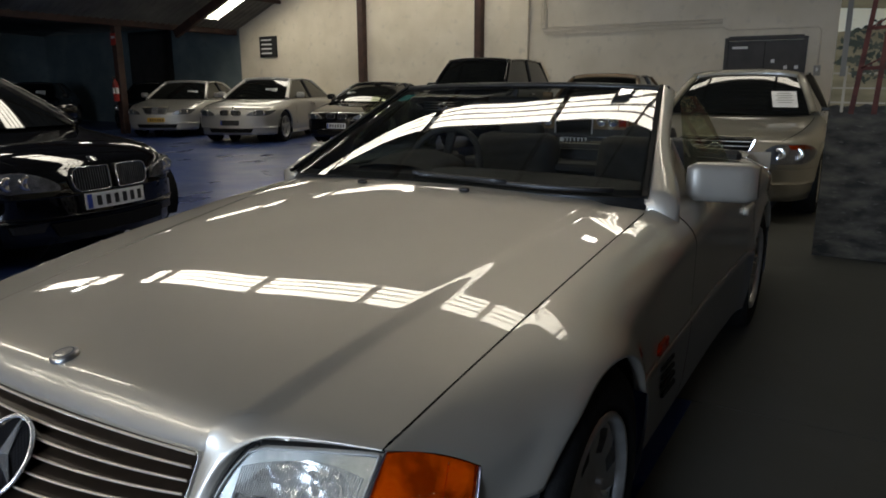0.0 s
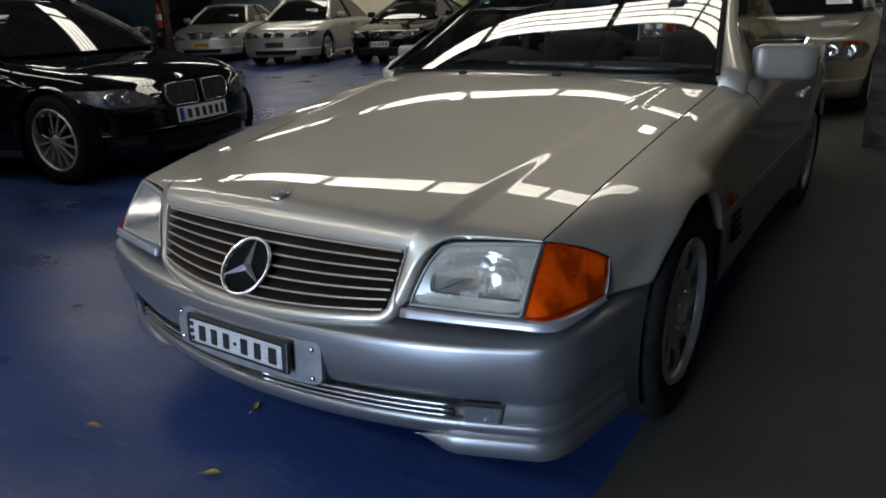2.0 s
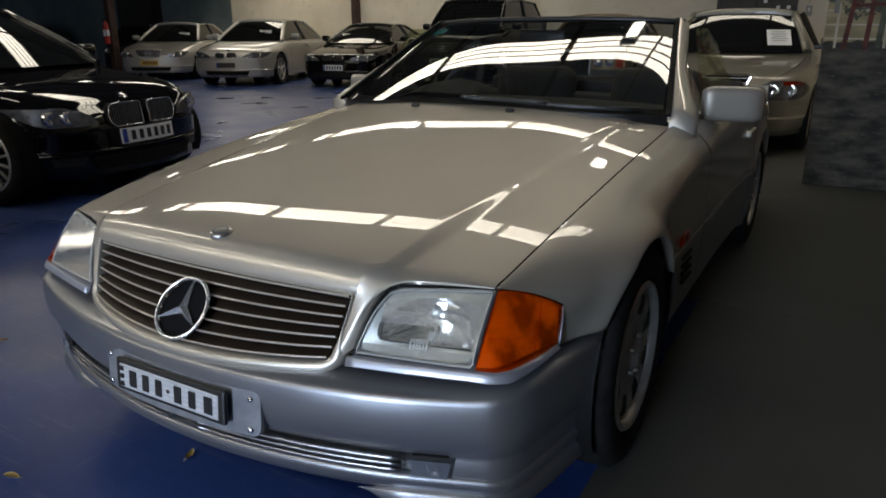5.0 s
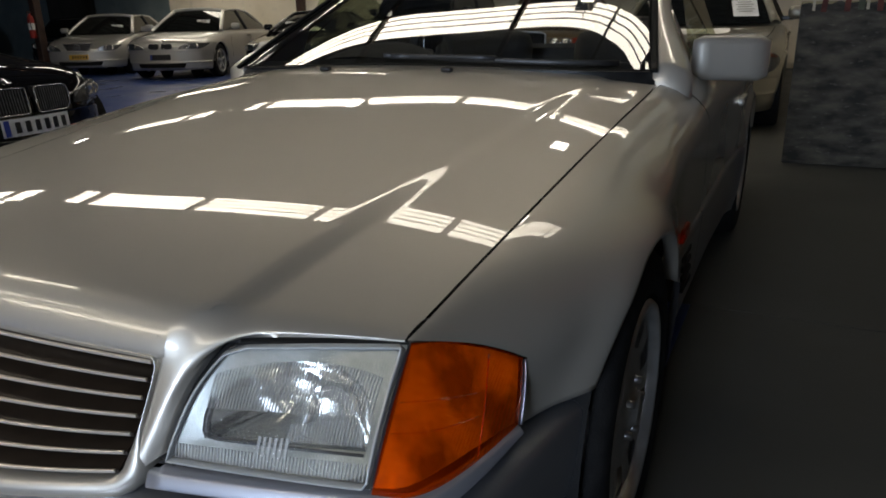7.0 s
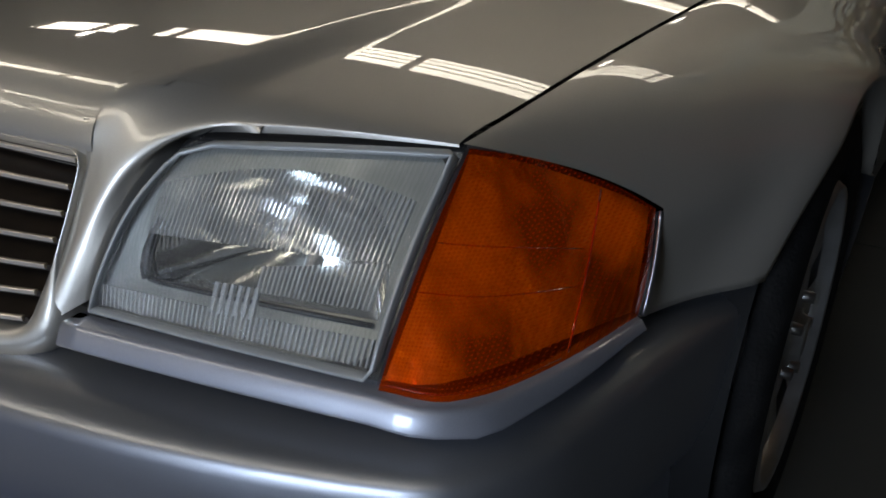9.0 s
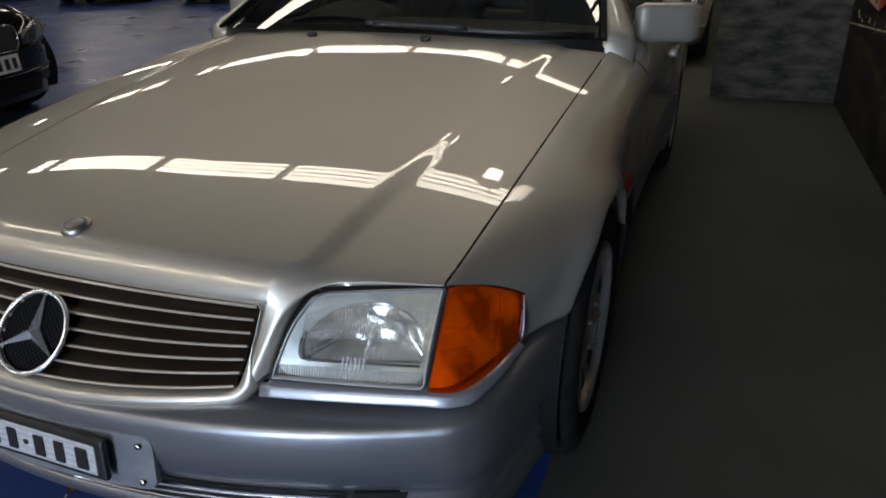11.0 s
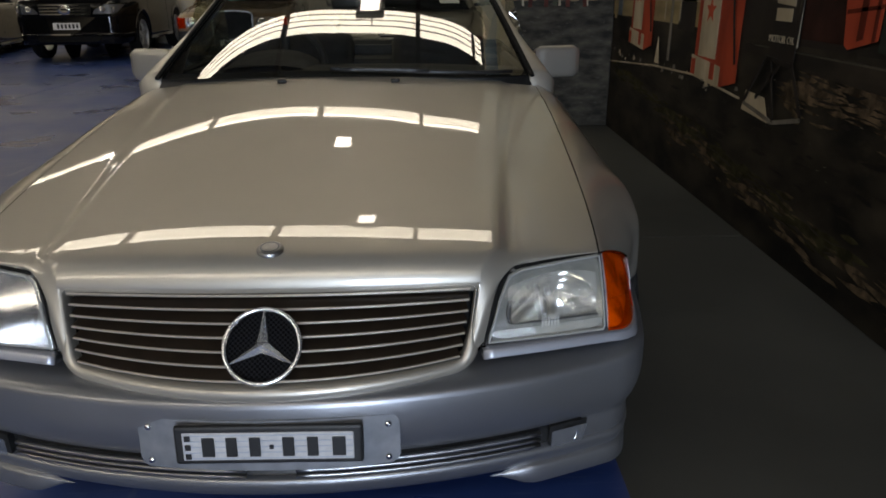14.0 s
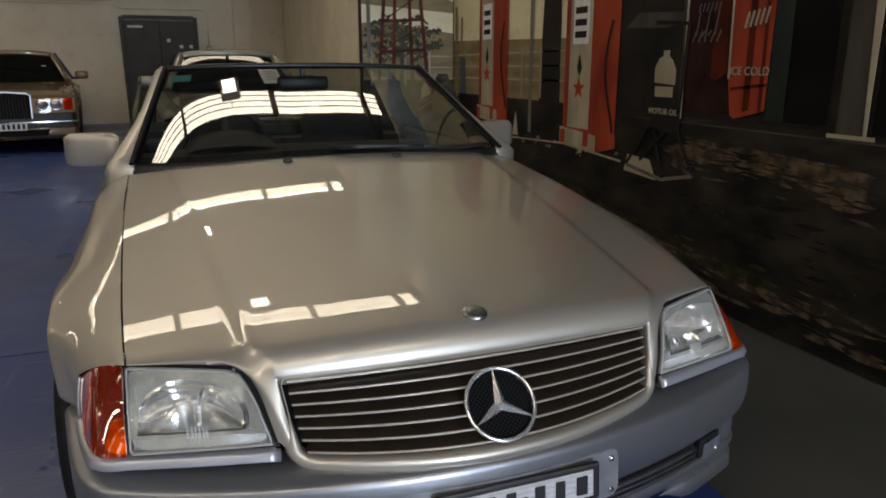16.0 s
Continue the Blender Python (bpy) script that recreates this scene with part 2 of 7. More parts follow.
def scuffed(m, colour, amount=0.5):
    """Adds pale drag marks and specks over the base colour."""
    n, l, b = nodes_of(m)
    src = b.inputs["Base Color"].links[0].from_socket
    out = src
    for scale, stretch, lo, hi, k in ((3.0, (0.25, 2.2, 1), 0.61, 0.72, amount), (2.2, (2.4, 0.3, 1), 0.62, 0.73, amount * 0.8), (38.0, (1, 1, 1), 0.64, 0.74, amount * 0.6), (26.0, (0.12, 1.6, 1), 0.56, 0.72, amount * 0.55), (0.9, (1, 1, 1), 0.5, 0.72, amount * 0.35)):
        t = n.new("ShaderNodeTexNoise")
        t.inputs["Scale"].default_value = scale
        t.inputs["Detail"].default_value = 9
        t.inputs["Roughness"].default_value = 0.7
        l.new(coords(m, stretch), t.inputs["Vector"])
        r = n.new("ShaderNodeMapRange")
        r.inputs["From Min"].default_value, r.inputs["From Max"].default_value = lo, hi
        r.inputs["To Max"].default_value = k
        l.new(t.outputs["Fac"], r.inputs["Value"])
        mx = n.new("ShaderNodeMix")
        mx.data_type = "RGBA"
        l.new(r.outputs["Result"], mx.inputs["Factor"])
        l.new(out, mx.inputs["A"])
        mx.inputs["B"].default_value = (*colour, 1)
        out = mx.outputs["Result"]
    l.new(out, b.inputs["Base Color"])
    return m


scuffed(BLUEFLOOR, (0.19, 0.22, 0.29), 0.8)
GREYFLOOR = noisy(mat("grey_floor_paint", (0.13, 0.13, 0.115), 0.5, spec=0.12), (0.051, 0.0525, 0.049), (0.073, 0.074, 0.068), 1.4, rough=(0.5, 0.7), second=((0.06, 0.058, 0.05), 5, 0.6, 0.85), bump=0.06)
ROOFSHEET = noisy(mat("roof_sheet", (0.12, 0.115, 0.105), 0.7), (0.09, 0.085, 0.08), (0.15, 0.145, 0.13), 1.5)
STEEL = noisy(mat("red_oxide_steel", (0.045, 0.02, 0.014), 0.6), (0.03, 0.015, 0.011), (0.06, 0.027, 0.018), 5, bump=0.1)
DARKDOOR = noisy(mat("dark_door_paint", (0.05, 0.046, 0.042), 0.6), (0.04, 0.037, 0.034), (0.06, 0.055, 0.05), 3)
CONDUIT = mat("grey_conduit", (0.35, 0.34, 0.31), 0.6)
DAYFILLSHEET = mat("day_and_fill_sheet", (1.0, 0.94, 0.80), 0.6, emit=ROOFGLOW)
LAMPFACE = mat("lamp_face", (1.0, 0.95, 0.86), 0.5, emit=LAMP)
BRACKET = noisy(mat("grey_bracket_paint", (0.2, 0.21, 0.23), 0.45, 0.3), (0.17, 0.18, 0.2), (0.24, 0.25, 0.27), 20)



# ---- building helpers ----
def make(name, verts, faces, material=None, parent=None, smooth=True, label="", recalc=False):
    me = bpy.data.meshes.new(name)
    me.from_pydata([tuple(v) for v in verts], [], faces)
    if recalc:
        bm = bmesh.new()
        bm.from_mesh(me)
        bmesh.ops.recalc_face_normals(bm, faces=bm.faces)
        bm.to_mesh(me)
        bm.free()
    if smooth:
        me.polygons.foreach_set("use_smooth", [True] * len(me.polygons))
    me.update()
    if material:
        me.materials.append(material)
    ob = new(name, me)
    if parent:
        ob.parent = parent
    if label:
        ob["label"] = label
    return ob


def part(name, bm, material, parent, label="", smooth=False):
    me = bpy.data.meshes.new(name)
    bm.to_mesh(me)
    bm.free()
    if smooth:
        me.polygons.foreach_set("use_smooth", [True] * len(me.polygons))
    me.materials.append(material)
    ob = new(name, me)
    if parent:
        ob.parent = parent
    if label:
        ob["label"] = label
    return ob


def thing(name, label, category, m=None, group="", kind=""):
    ob = tagged(new(name), label, category, group, kind)
    if m is not None:
        ob.matrix_basis = m
    return ob


def grid(rows, close=False):
    """Vertices and faces of a sheet of rows of points."""
    n = len(rows[0])
    verts = [p for r in rows for p in r]
    faces = []
    for i in range(len(rows) - 1):
        for j in range(n if close else n - 1):
            k = (j + 1) % n
            faces.append((i * n + j, i * n + k, (i + 1) * n + k, (i + 1) * n + j))
    return verts, faces


def thick(rows, d):
    """A sheet with a back d behind it along the given vector, and its rim."""
    d = Vector(d)
    v, f = grid(rows)
    n, m = len(rows[0]), len(rows)
    k = len(v)
    v2 = v + [tuple(Vector(p) + d) for p in v]
    f2 = f + [tuple(k + i for i in reversed(q)) for q in f]
    rim = [j for j in range(n)] + [i * n + n - 1 for i in range(1, m)] + [(m - 1) * n + j for j in range(n - 2, -1, -1)] + [i * n for i in range(m - 2, 0, -1)]
    for a, b in zip(rim, rim[1:] + rim[:1]):
        f2.append((a, b, k + b, k + a))
    return v2, f2


def boxm(cx, cy, cz, sx, sy, sz, bevel=0.0, seg=2):
    bm = bmesh.new()
    bmesh.ops.create_cube(bm, size=1)
    bmesh.ops.scale(bm, vec=(sx, sy, sz), verts=bm.verts)
    if bevel:
        bmesh.ops.bevel(bm, geom=bm.edges[:], offset=min(bevel, 0.49 * min(sx, sy, sz)), segments=seg, affect="EDGES", profile=0.5)
    bmesh.ops.translate(bm, vec=(cx, cy, cz), verts=bm.verts)
    return bm


def lathe(profile, n=32, axis="x", closed=False):
    """Turns a profile of (radius, along) about an axis."""
    rows = []
    for r, h in profile:
        row = []
        for i in range(n):
            a = 2 * math.pi * i / n
            c, s = r * math.cos(a), r * math.sin(a)
            row.append((h, c, s) if axis == "x" else (c, h, s) if axis == "y" else (c, s, h))
        rows.append(row)
    if closed:
        rows.append(rows[0])
    return grid(rows, True)


def sweep(path, profile, up=(0, 0, 1), close=False, caps=True):
    """Carries a closed 2D profile (side, up) along a path of points."""
    path = [Vector(p) for p in path]
    n, k = len(path), len(profile)
    rows = []
    for i, p in enumerate(path):
        a = path[(i - 1) % n] if close or i else p
        b = path[(i + 1) % n] if close or i < n - 1 else p
        t = (b - a).normalized()
        side = t.cross(Vector(up)).normalized()
        u = side.cross(t).normalized()
        rows.append([tuple(p + side * x + u * y) for x, y in profile])
    if close:
        rows.append(rows[0])
    v, f = grid(rows, True)
    if caps and not close:
        f.append(tuple(range(k)))
        f.append(tuple(range((n - 1) * k, n * k)))
    return v, f


def ring_profile(w, h, n=8):
    return [(w * math.cos(2 * math.pi * i / n), h * math.sin(2 * math.pi * i / n)) for i in range(n)]


def rect_profile(w, h, b=0.15):
    w, h = w / 2, h / 2
    c = min(w, h) * b * 2
    return [(-w + c, -h), (w - c, -h), (w, -h + c), (w, h - c), (w - c, h), (-w + c, h), (-w, h - c), (-w, -h + c)]


def interp(pts):
    """A smooth curve through (x, y) points, monotone between them."""
    xs = [p[0] for p in pts]
    ys = [p[1] for p in pts]
    n = len(xs)
    d = [(ys[i + 1] - ys[i]) / (xs[i + 1] - xs[i]) for i in range(n - 1)]
    m = [d[0]] + [0.0 if d[i - 1] * d[i] <= 0 else 2 * d[i - 1] * d[i] / (d[i - 1] + d[i]) for i in range(1, n - 1)] + [d[-1]]

    def f(x):
        if x <= xs[0]:
            return ys[0]
        if x >= xs[-1]:
            return ys[-1]
        i = max(j for j in range(n - 1) if xs[j] <= x)
        h = xs[i + 1] - xs[i]
        t = (x - xs[i]) / h
        return (ys[i] * (2 * t**3 - 3 * t * t + 1) + h * m[i] * (t**3 - 2 * t * t + t) + ys[i + 1] * (3 * t * t - 2 * t**3) + h * m[i + 1] * (t**3 - t * t))

    return f


def smooth01(t):
    t = max(0.0, min(1.0, t))
    return t * t * (3 - 2 * t)


def lerp(a, b, t):
    return a + (b - a) * t


def span(a, b, n):
    return [a + (b - a) * i / (n - 1) for i in range(n)]


def join(*shapes):
    v, f = [], []
    for vv, ff in shapes:
        k = len(v)
        v += list(vv)
        f += [tuple(i + k for i in q) for q in ff]
    return v, f


def flat_poly(pts, depth, axis):
    """An outline of (a, b) points given thickness along an axis: 'x' takes (y, z), 'y' takes (x, z), 'z' takes (x, y)."""
    lo, hi = depth

    def at(p, d):
        return (d, p[0], p[1]) if axis == "x" else (p[0], d, p[1]) if axis == "y" else (p[0], p[1], d)

    n = len(pts)
    v = [at(p, lo) for p in pts] + [at(p, hi) for p in pts]
    f = [tuple(range(n)), tuple(reversed(range(n, 2 * n)))] + [(i, (i + 1) % n, n + (i + 1) % n, n + i) for i in range(n)]
    return v, f



# ---- the hall ----
RIDGE_X, RIDGE_Z, SLOPE = 0.6, 5.25, 0.07
KNEE_X = -13.0
X0, X1, XA, Y0, Y1 = -16.0, 1.95, -27.0, -9.0, 15.8
BAYS = [(-12.6, -9.7), (-8.6, X1)]
LEFT_FILL_BAYS = [(-12.6, -9.7), (-8.6, -4.4)]
REAR_FILL_BAYS = [(-15.6, -12.6), (-12.4, -9.2), (-9.0, -5.6)]
# Strips at 5.4 and 9.7 are the hall's; the rest are added, unseen fill.
DAY_AND_FILL = [(-6.0, -4.9, BAYS), (-3.2, -2.85, LEFT_FILL_BAYS), (0.5, 1.0, LEFT_FILL_BAYS), (5.22, 5.68, BAYS), (9.48, 9.84, BAYS), (13.95, 14.6, REAR_FILL_BAYS)]


def roof_z(x):
    if x < KNEE_X:
        return roof_z(KNEE_X) - 0.42 * (KNEE_X - x)
    return RIDGE_Z - SLOPE * abs(x - RIDGE_X)


def structure(name, shape, material, label, category, smooth=False):
    v, f = shape
    return tagged(make(name, v, f, material, None, smooth), label, category, kind="structure")


def bm_shape(bm):
    v = [tuple(p.co) for p in bm.verts]
    bm.verts.index_update()
    f = [tuple(q.index for q in face.verts) for face in bm.faces]
    bm.free()
    return v, f


def bx(cx, cy, cz, sx, sy, sz, bevel=0.0):
    return bm_shape(boxm(cx, cy, cz, sx, sy, sz, bevel, 1))


# floor: cast bays with narrow joints, blue paint up to the grey strip along the mural
floor = structure("floor", bx((XA + X1) / 2, (Y0 + Y1) / 2, -0.16, X1 - XA + 1, Y1 - Y0 + 1, 0.3), SEAL, "painted concrete showroom floor", "floor")
joints_y = [Y0 - 0.3, -3.4, 2.14, 7.6, 12.2, Y1 + 0.3]
FLOOR_X = 0.84
joints_x = [XA - 0.3, -21.0, -15.5, -10.0, -4.6, FLOOR_X]
for ya, yb in zip(joints_y, joints_y[1:]):
    for xa, xb in zip(joints_x, joints_x[1:]):
        g = 0.004
        if xb == FLOOR_X and ya > 2:
            xb = 0.55
        xe_ = xb - (0 if xb in (FLOOR_X, 0.55) else g)
        make("slab", *bx((xa + g + xe_) / 2, (ya + yb) / 2, -0.004, xe_ - xa - g, yb - ya - 2 * g, 0.008), BLUEFLOOR, floor, False)
    fx = 0.55 if ya > 2 else FLOOR_X
    make("slab", *bx((fx + X1 + 0.3) / 2, (ya + yb) / 2, -0.004, X1 + 0.3 - fx, yb - ya - 2 * g, 0.008), GREYFLOOR, floor, False, "grey painted strip")

# walls
T = 0.2
gable = [(X0, -0.01), (X1 + T, -0.01), (X1 + T, roof_z(X1 + T)), (RIDGE_X, RIDGE_Z), (KNEE_X, roof_z(KNEE_X)), (X0, roof_z(X0))]
structure("wall_back", flat_poly(gable, (Y1, Y1 + T), "y"), WALLPAINT, "cream painted rear wall under the gable", "wall")
OPEN_X, OPEN_Z = (-0.3, 1.9), 3.3
front_wall = [(X0, -0.01), (OPEN_X[0], -0.01), (OPEN_X[0], OPEN_Z), (OPEN_X[1], OPEN_Z), (OPEN_X[1], -0.01), (X1 + T, -0.01), (X1 + T, roof_z(X1 + T)), (RIDGE_X, RIDGE_Z), (KNEE_X, roof_z(KNEE_X)), (X0, roof_z(X0))]
structure("wall_front", flat_poly(front_wall, (Y0 - T, Y0), "y"), WALLPAINT, "cream painted wall with a wide open roller door", "wall")
structure("ground", bx(0, Y0 - 40.2, -0.2, 160, 80, 0.3), GREYFLOOR, "concrete yard outside the roller door", "ground")
entry = bpy.data.lights.new("roller_door_daylight", "AREA")
entry.shape, entry.size, entry.size_y, entry.energy, entry.color = "RECTANGLE", OPEN_X[1] - OPEN_X[0], OPEN_Z, DOORLIGHT, (0.58, 0.74, 1.0)
eo = new("roller_door_daylight", entry)
eo.matrix_basis = pose(sum(OPEN_X) / 2, Y0 - 0.3, OPEN_Z / 2, 90, 0, 0)
structure("wall_mural_side", bx(X1 + T / 2, (Y0 + Y1) / 2, 2.43, T, Y1 - Y0, 4.86), WALLPAINT, "cream painted long side wall", "wall")
structure("wall_annex_back", bx((XA + X0) / 2, Y1 + 0.3, 1.6, X0 - XA, T, 3.22), TEALWALL, "blue-green wall of the low dark annex", "wall")
structure("wall_annex_side", bx(XA - T / 2, (Y0 + Y1) / 2, 1.6, T, Y1 - Y0 + 1, 3.22), TEALWALL, "blue-green side wall of the annex", "wall")
structure("wall_annex_front", bx((XA + X0) / 2, Y0 - 0.1, 1.6, X0 - XA, T, 3.22), TEALWALL, "blue-green end wall of the annex", "wall")


# roof: corrugated sheets with daylight strips and added fill strips let in across both slopes
def corrugated(ya, yb, xa, xb, amp, pitch, lift=0.0):
    n = max(2, int((yb - ya) / (pitch / 4)))
    rows = []
    for x in [xa] + [k for k in (KNEE_X, RIDGE_X) if xa < k < xb] + [xb]:
        rows.append([(x, y, roof_z(x) + lift + amp * math.sin(2 * math.pi * y / pitch)) for y in span(ya, yb, n)])
    return grid(rows)


edges = [Y0 - T] + [e for d in DAY_AND_FILL for e in d[:2]] + [Y1 + T]
sheets = [corrugated(edges[i], edges[i + 1], xa, xb, 0.02, 0.2) for i in range(0, len(edges), 2) for xa, xb in ((X0 - 0.1, RIDGE_X), (RIDGE_X, X1 + T))]
for ya, yb, bays in DAY_AND_FILL:
    stops = [X0 - 0.1] + [x for bay in bays for x in bay] + [X1 + T]
    sheets += [corrugated(ya, yb, stops[i], stops[i + 1], 0.02, 0.2) for i in range(0, len(stops), 2) if stops[i + 1] - stops[i] > 0.01]
sheets.append(bx((XA + X0) / 2, (Y0 + Y1) / 2, 3.25, X0 - XA + 0.4, Y1 - Y0 + 1, 0.08))
structure("ceiling", join(*sheets), ROOFSHEET, "dark corrugated roof sheets", "ceiling", True)
for ya, yb, bays in DAY_AND_FILL:
    for xa, xb in bays:
        sk = structure("skylight", corrugated(ya, yb, xa, xb, 0.015, 0.3), DAYFILLSHEET, "translucent glowing roof sheets, some of them added as unseen fill", "skylight", True)
        for k in range(1, 4):
            y = lerp(ya, yb, k / 4)
            rows = [(x, y, roof_z(x) - 0.03) for x in [xa] + [k for k in (KNEE_X, RIDGE_X) if xa < k < xb] + [xb]]
            make("rib", *sweep(rows, rect_profile(0.014, 0.02)), CONDUIT, sk, False)

# steel: purlins along the hall, rafters across it, eave beam and posts
for x in (-14.2, -12.2, -10.2, -8.0, -5.75, -3.55, -1.5, 0.4, 1.68):
    structure("purlin", bx(x, (Y0 + Y1) / 2, roof_z(x) - 0.08, 0.08, Y1 - Y0, 0.1, 0.01), STEEL, "dark red-oxide steel purlin under the roof", "beam")
for y in (-7.2, -1.5, 7.9, 13.4):
    path = [(X0, y, roof_z(X0) - 0.3), (KNEE_X, y, roof_z(KNEE_X) - 0.3), (RIDGE_X, y, RIDGE_Z - 0.3), (X1, y, roof_z(X1) - 0.3)]
    structure("rafter", sweep(path, rect_profile(0.14, 0.24)), STEEL, "dark red-oxide steel rafter", "beam")
structure("eave_beam", bx(X0 - 0.2, (Y0 + Y1) / 2, 3.02, 0.22, Y1 - Y0, 0.36, 0.02), STEEL, "dark red-brown eave beam", "beam")
for y in (11.7, 5.2, -1.5):
    structure("post", bx(X0 - 0.3, y, 1.5, 0.2, 0.2, 3.0, 0.015), STEEL, "dark red-brown steel post", "post")
for x in (-11.1, -7.4):
    structure("post", bx(x, Y1 - 0.1, roof_z(x) / 2 - 0.05, 0.2, 0.2, roof_z(x) - 0.1, 0.015), STEEL, "dark steel post against the rear wall", "post")
structure("pilaster", bx(-6.3, Y1 - 0.06, 2.6, 0.5, 0.12, 5.2, 0.01), WALLPAINT, "cream pilaster on the rear wall", "wall")
structure("pilaster", bx(1.0, Y1 - 0.1, 2.2, 0.35, 0.2, 4.2, 0.01), WALLPAINT, "cream pilaster on the rear wall", "wall")

# high-bay lamps
lamp = thing("ceiling_lamp", "square high-bay lamp hanging from the roof", "lamp", pose(-0.86, 7.52, 4.5), "ceiling lamps")
part("housing", boxm(0, 0, 0.07, 0.36, 0.36, 0.12, 0.03), CONDUIT, lamp)
part("lamp_glass", boxm(0, 0, 0.0, 0.23, 0.23, 0.03, 0.01), LAMPFACE, lamp, "glowing white lens")
part("rod", boxm(0, 0, 0.42, 0.02, 0.02, 0.62), STEEL, lamp)
for x, y in ((-5.25, 8.6), (-12.5, 8.6), (-0.3, 5.35), (-9.1, 4.5), (-8.4, 12.4), (-13.0, 2.0), (-2.5, -4.0), (-8.5, -4.0), (-18.0, 8.0)):
    z = roof_z(x) - 0.5 if x > X0 else 2.55
    copy_thing(lamp, pose(x, y, z))

# rear wall fittings
door = tagged(make("door_1", *bx(-0.72, Y1 - 0.03, 1.08, 1.44, 0.06, 2.16, 0.008), DARKDOOR, None, False), "dark grey double door in the rear wall", "door", kind="structure")
make("door_frame", *join(bx(-1.47, Y1 - 0.05, 1.1, 0.07, 0.1, 2.26, 0.006), bx(0.03, Y1 - 0.05, 1.1, 0.07, 0.1, 2.26, 0.006), bx(-0.72, Y1 - 0.05, 2.22, 1.43, 0.1, 0.08, 0.006)), DARKDOOR, door, False)
make("door_gap", *bx(-0.72, Y1 - 0.062, 1.08, 0.012, 0.006, 2.12), SEAL, door, False)
make("notice", *bx(-1.2, Y1 - 0.064, 2.03, 0.3, 0.006, 0.05), PAPER, door, False)
for x in (-0.55, -0.3, -0.1):
    make("notice", *bx(x, Y1 - 0.064, 1.75 if x < -0.5 else 1.62, 0.07, 0.006, 0.07), PAPER, door, False)
sw = thing("light_switch", "small grey switch box beside the dark door", "switch", pose(0.28, Y1 - 0.03, 1.55))
part("plate", boxm(0, 0, 0, 0.12, 0.05, 0.2, 0.01), CONDUIT, sw)
part("rocker", boxm(0, -0.03, 0.02, 0.04, 0.02, 0.07, 0.005), PAPER, sw)
pipe = [(-5.6, Y1 - 0.04, 4.6), (-5.6, Y1 - 0.04, 2.48), (-1.6, Y1 - 0.04, 2.48), (-1.45, Y1 - 0.04, 2.4), (0.2, Y1 - 0.04, 2.4), (0.28, Y1 - 0.04, 2.34), (0.28, Y1 - 0.04, 1.62)]
cd = thing("wall_conduit", "thin painted conduit run along the rear wall", "conduit")
for k in range(3):
    o = 0.07 * k
    make("pipe", *sweep([(x - (o if i < 2 else 0), y, z + (o if 0 < i < 3 else 0)) for i, (x, y, z) in enumerate(pipe[: 7 if k == 0 else 3])], ring_profile(0.016, 0.016), up=(0, 1, 0.01)), WALLPAINT, cd)
nb = thing("notice_board", "small black board with pale lines on the rear wall", "sign", pose(-14.75, Y1 - 0.03, 2.45))
part("board", boxm(0, 0, 0, 0.7, 0.05, 0.62, 0.01), BLACKTRIM, nb)
for k in range(4):
    part("text_bar", boxm(-0.05, -0.03, 0.2 - 0.13 * k, 0.42, 0.006, 0.04), PAPER, nb)
po = thing("poster", "large dark framed poster on the blue-green wall", "poster", pose(-20.6, Y1 + 0.17, 2.0))
part("frame", boxm(0, 0, 0, 2.3, 0.05, 2.3, 0.02), BLACKTRIM, po)
part("print", boxm(0, -0.03, 0, 2.1, 0.012, 2.1), DARKDOOR, po)
fe = thing("fire_extinguisher", "red fire extinguisher on the steel post", "fire extinguisher", pose(X0 - 0.3, 11.52, 0.9))
make("cylinder", *lathe([(0.0, -0.02), (0.07, -0.02), (0.078, 0.0), (0.078, 0.42), (0.06, 0.5), (0.025, 0.53), (0.025, 0.57), (0, 0.57)], 16, "z"), REDMARK, fe)
make("label", *lathe([(0.0795, 0.18), (0.0795, 0.34)], 16, "z"), PAPER, fe)
part("valve", boxm(0, -0.02, 0.6, 0.04, 0.12, 0.05, 0.01), BLACKTRIM, fe)
make("hose", *sweep([(0, -0.07, 0.58), (0.07, -0.09, 0.5), (0.09, -0.08, 0.3), (0.085, -0.06, 0.15)], ring_profile(0.011, 0.011, 6)), BLACKTRIM, fe)
xs = thing("exit_sign", "small red and white sign on the steel post", "sign", pose(X0 - 0.3, 11.59, 2.5))
part("plate", boxm(0, 0, 0, 0.2, 0.01, 0.3), REDMARK, xs)
part("text_bar", boxm(0, -0.008, 0.05, 0.14, 0.006, 0.06), PAPER, xs)

# ---- the painted mural ----
PAINT_GROUND = noisy(mat("mural_dark_ground", (0.02, 0.017, 0.013), 0.55, spec=0.14), (0.0085, 0.008, 0.007), (0.040, 0.033, 0.024), 2.6, 9, 0.38, 0.68, (1, 1, 2.2), second=((0.035, 0.029, 0.021), 9, 0.6, 0.85))
PAINT_PATH = noisy(mat("mural_brown_path", (0.03, 0.024, 0.018), 0.55, spec=0.14), (0.014, 0.012, 0.010), (0.04, 0.031, 0.023), 3.2, 9, 0.4, 0.68, (1, 1, 3))
PAINT_SKY = noisy(mat("mural_pale_sky", (0.42, 0.37, 0.24), 0.6, spec=0.14), (0.74, 0.66, 0.43), (0.86, 0.80, 0.60), 0.9, 5, 0.35, 0.65, (1, 1, 2.5), second=((0.62, 0.52, 0.30), 6, 0.55, 0.8))
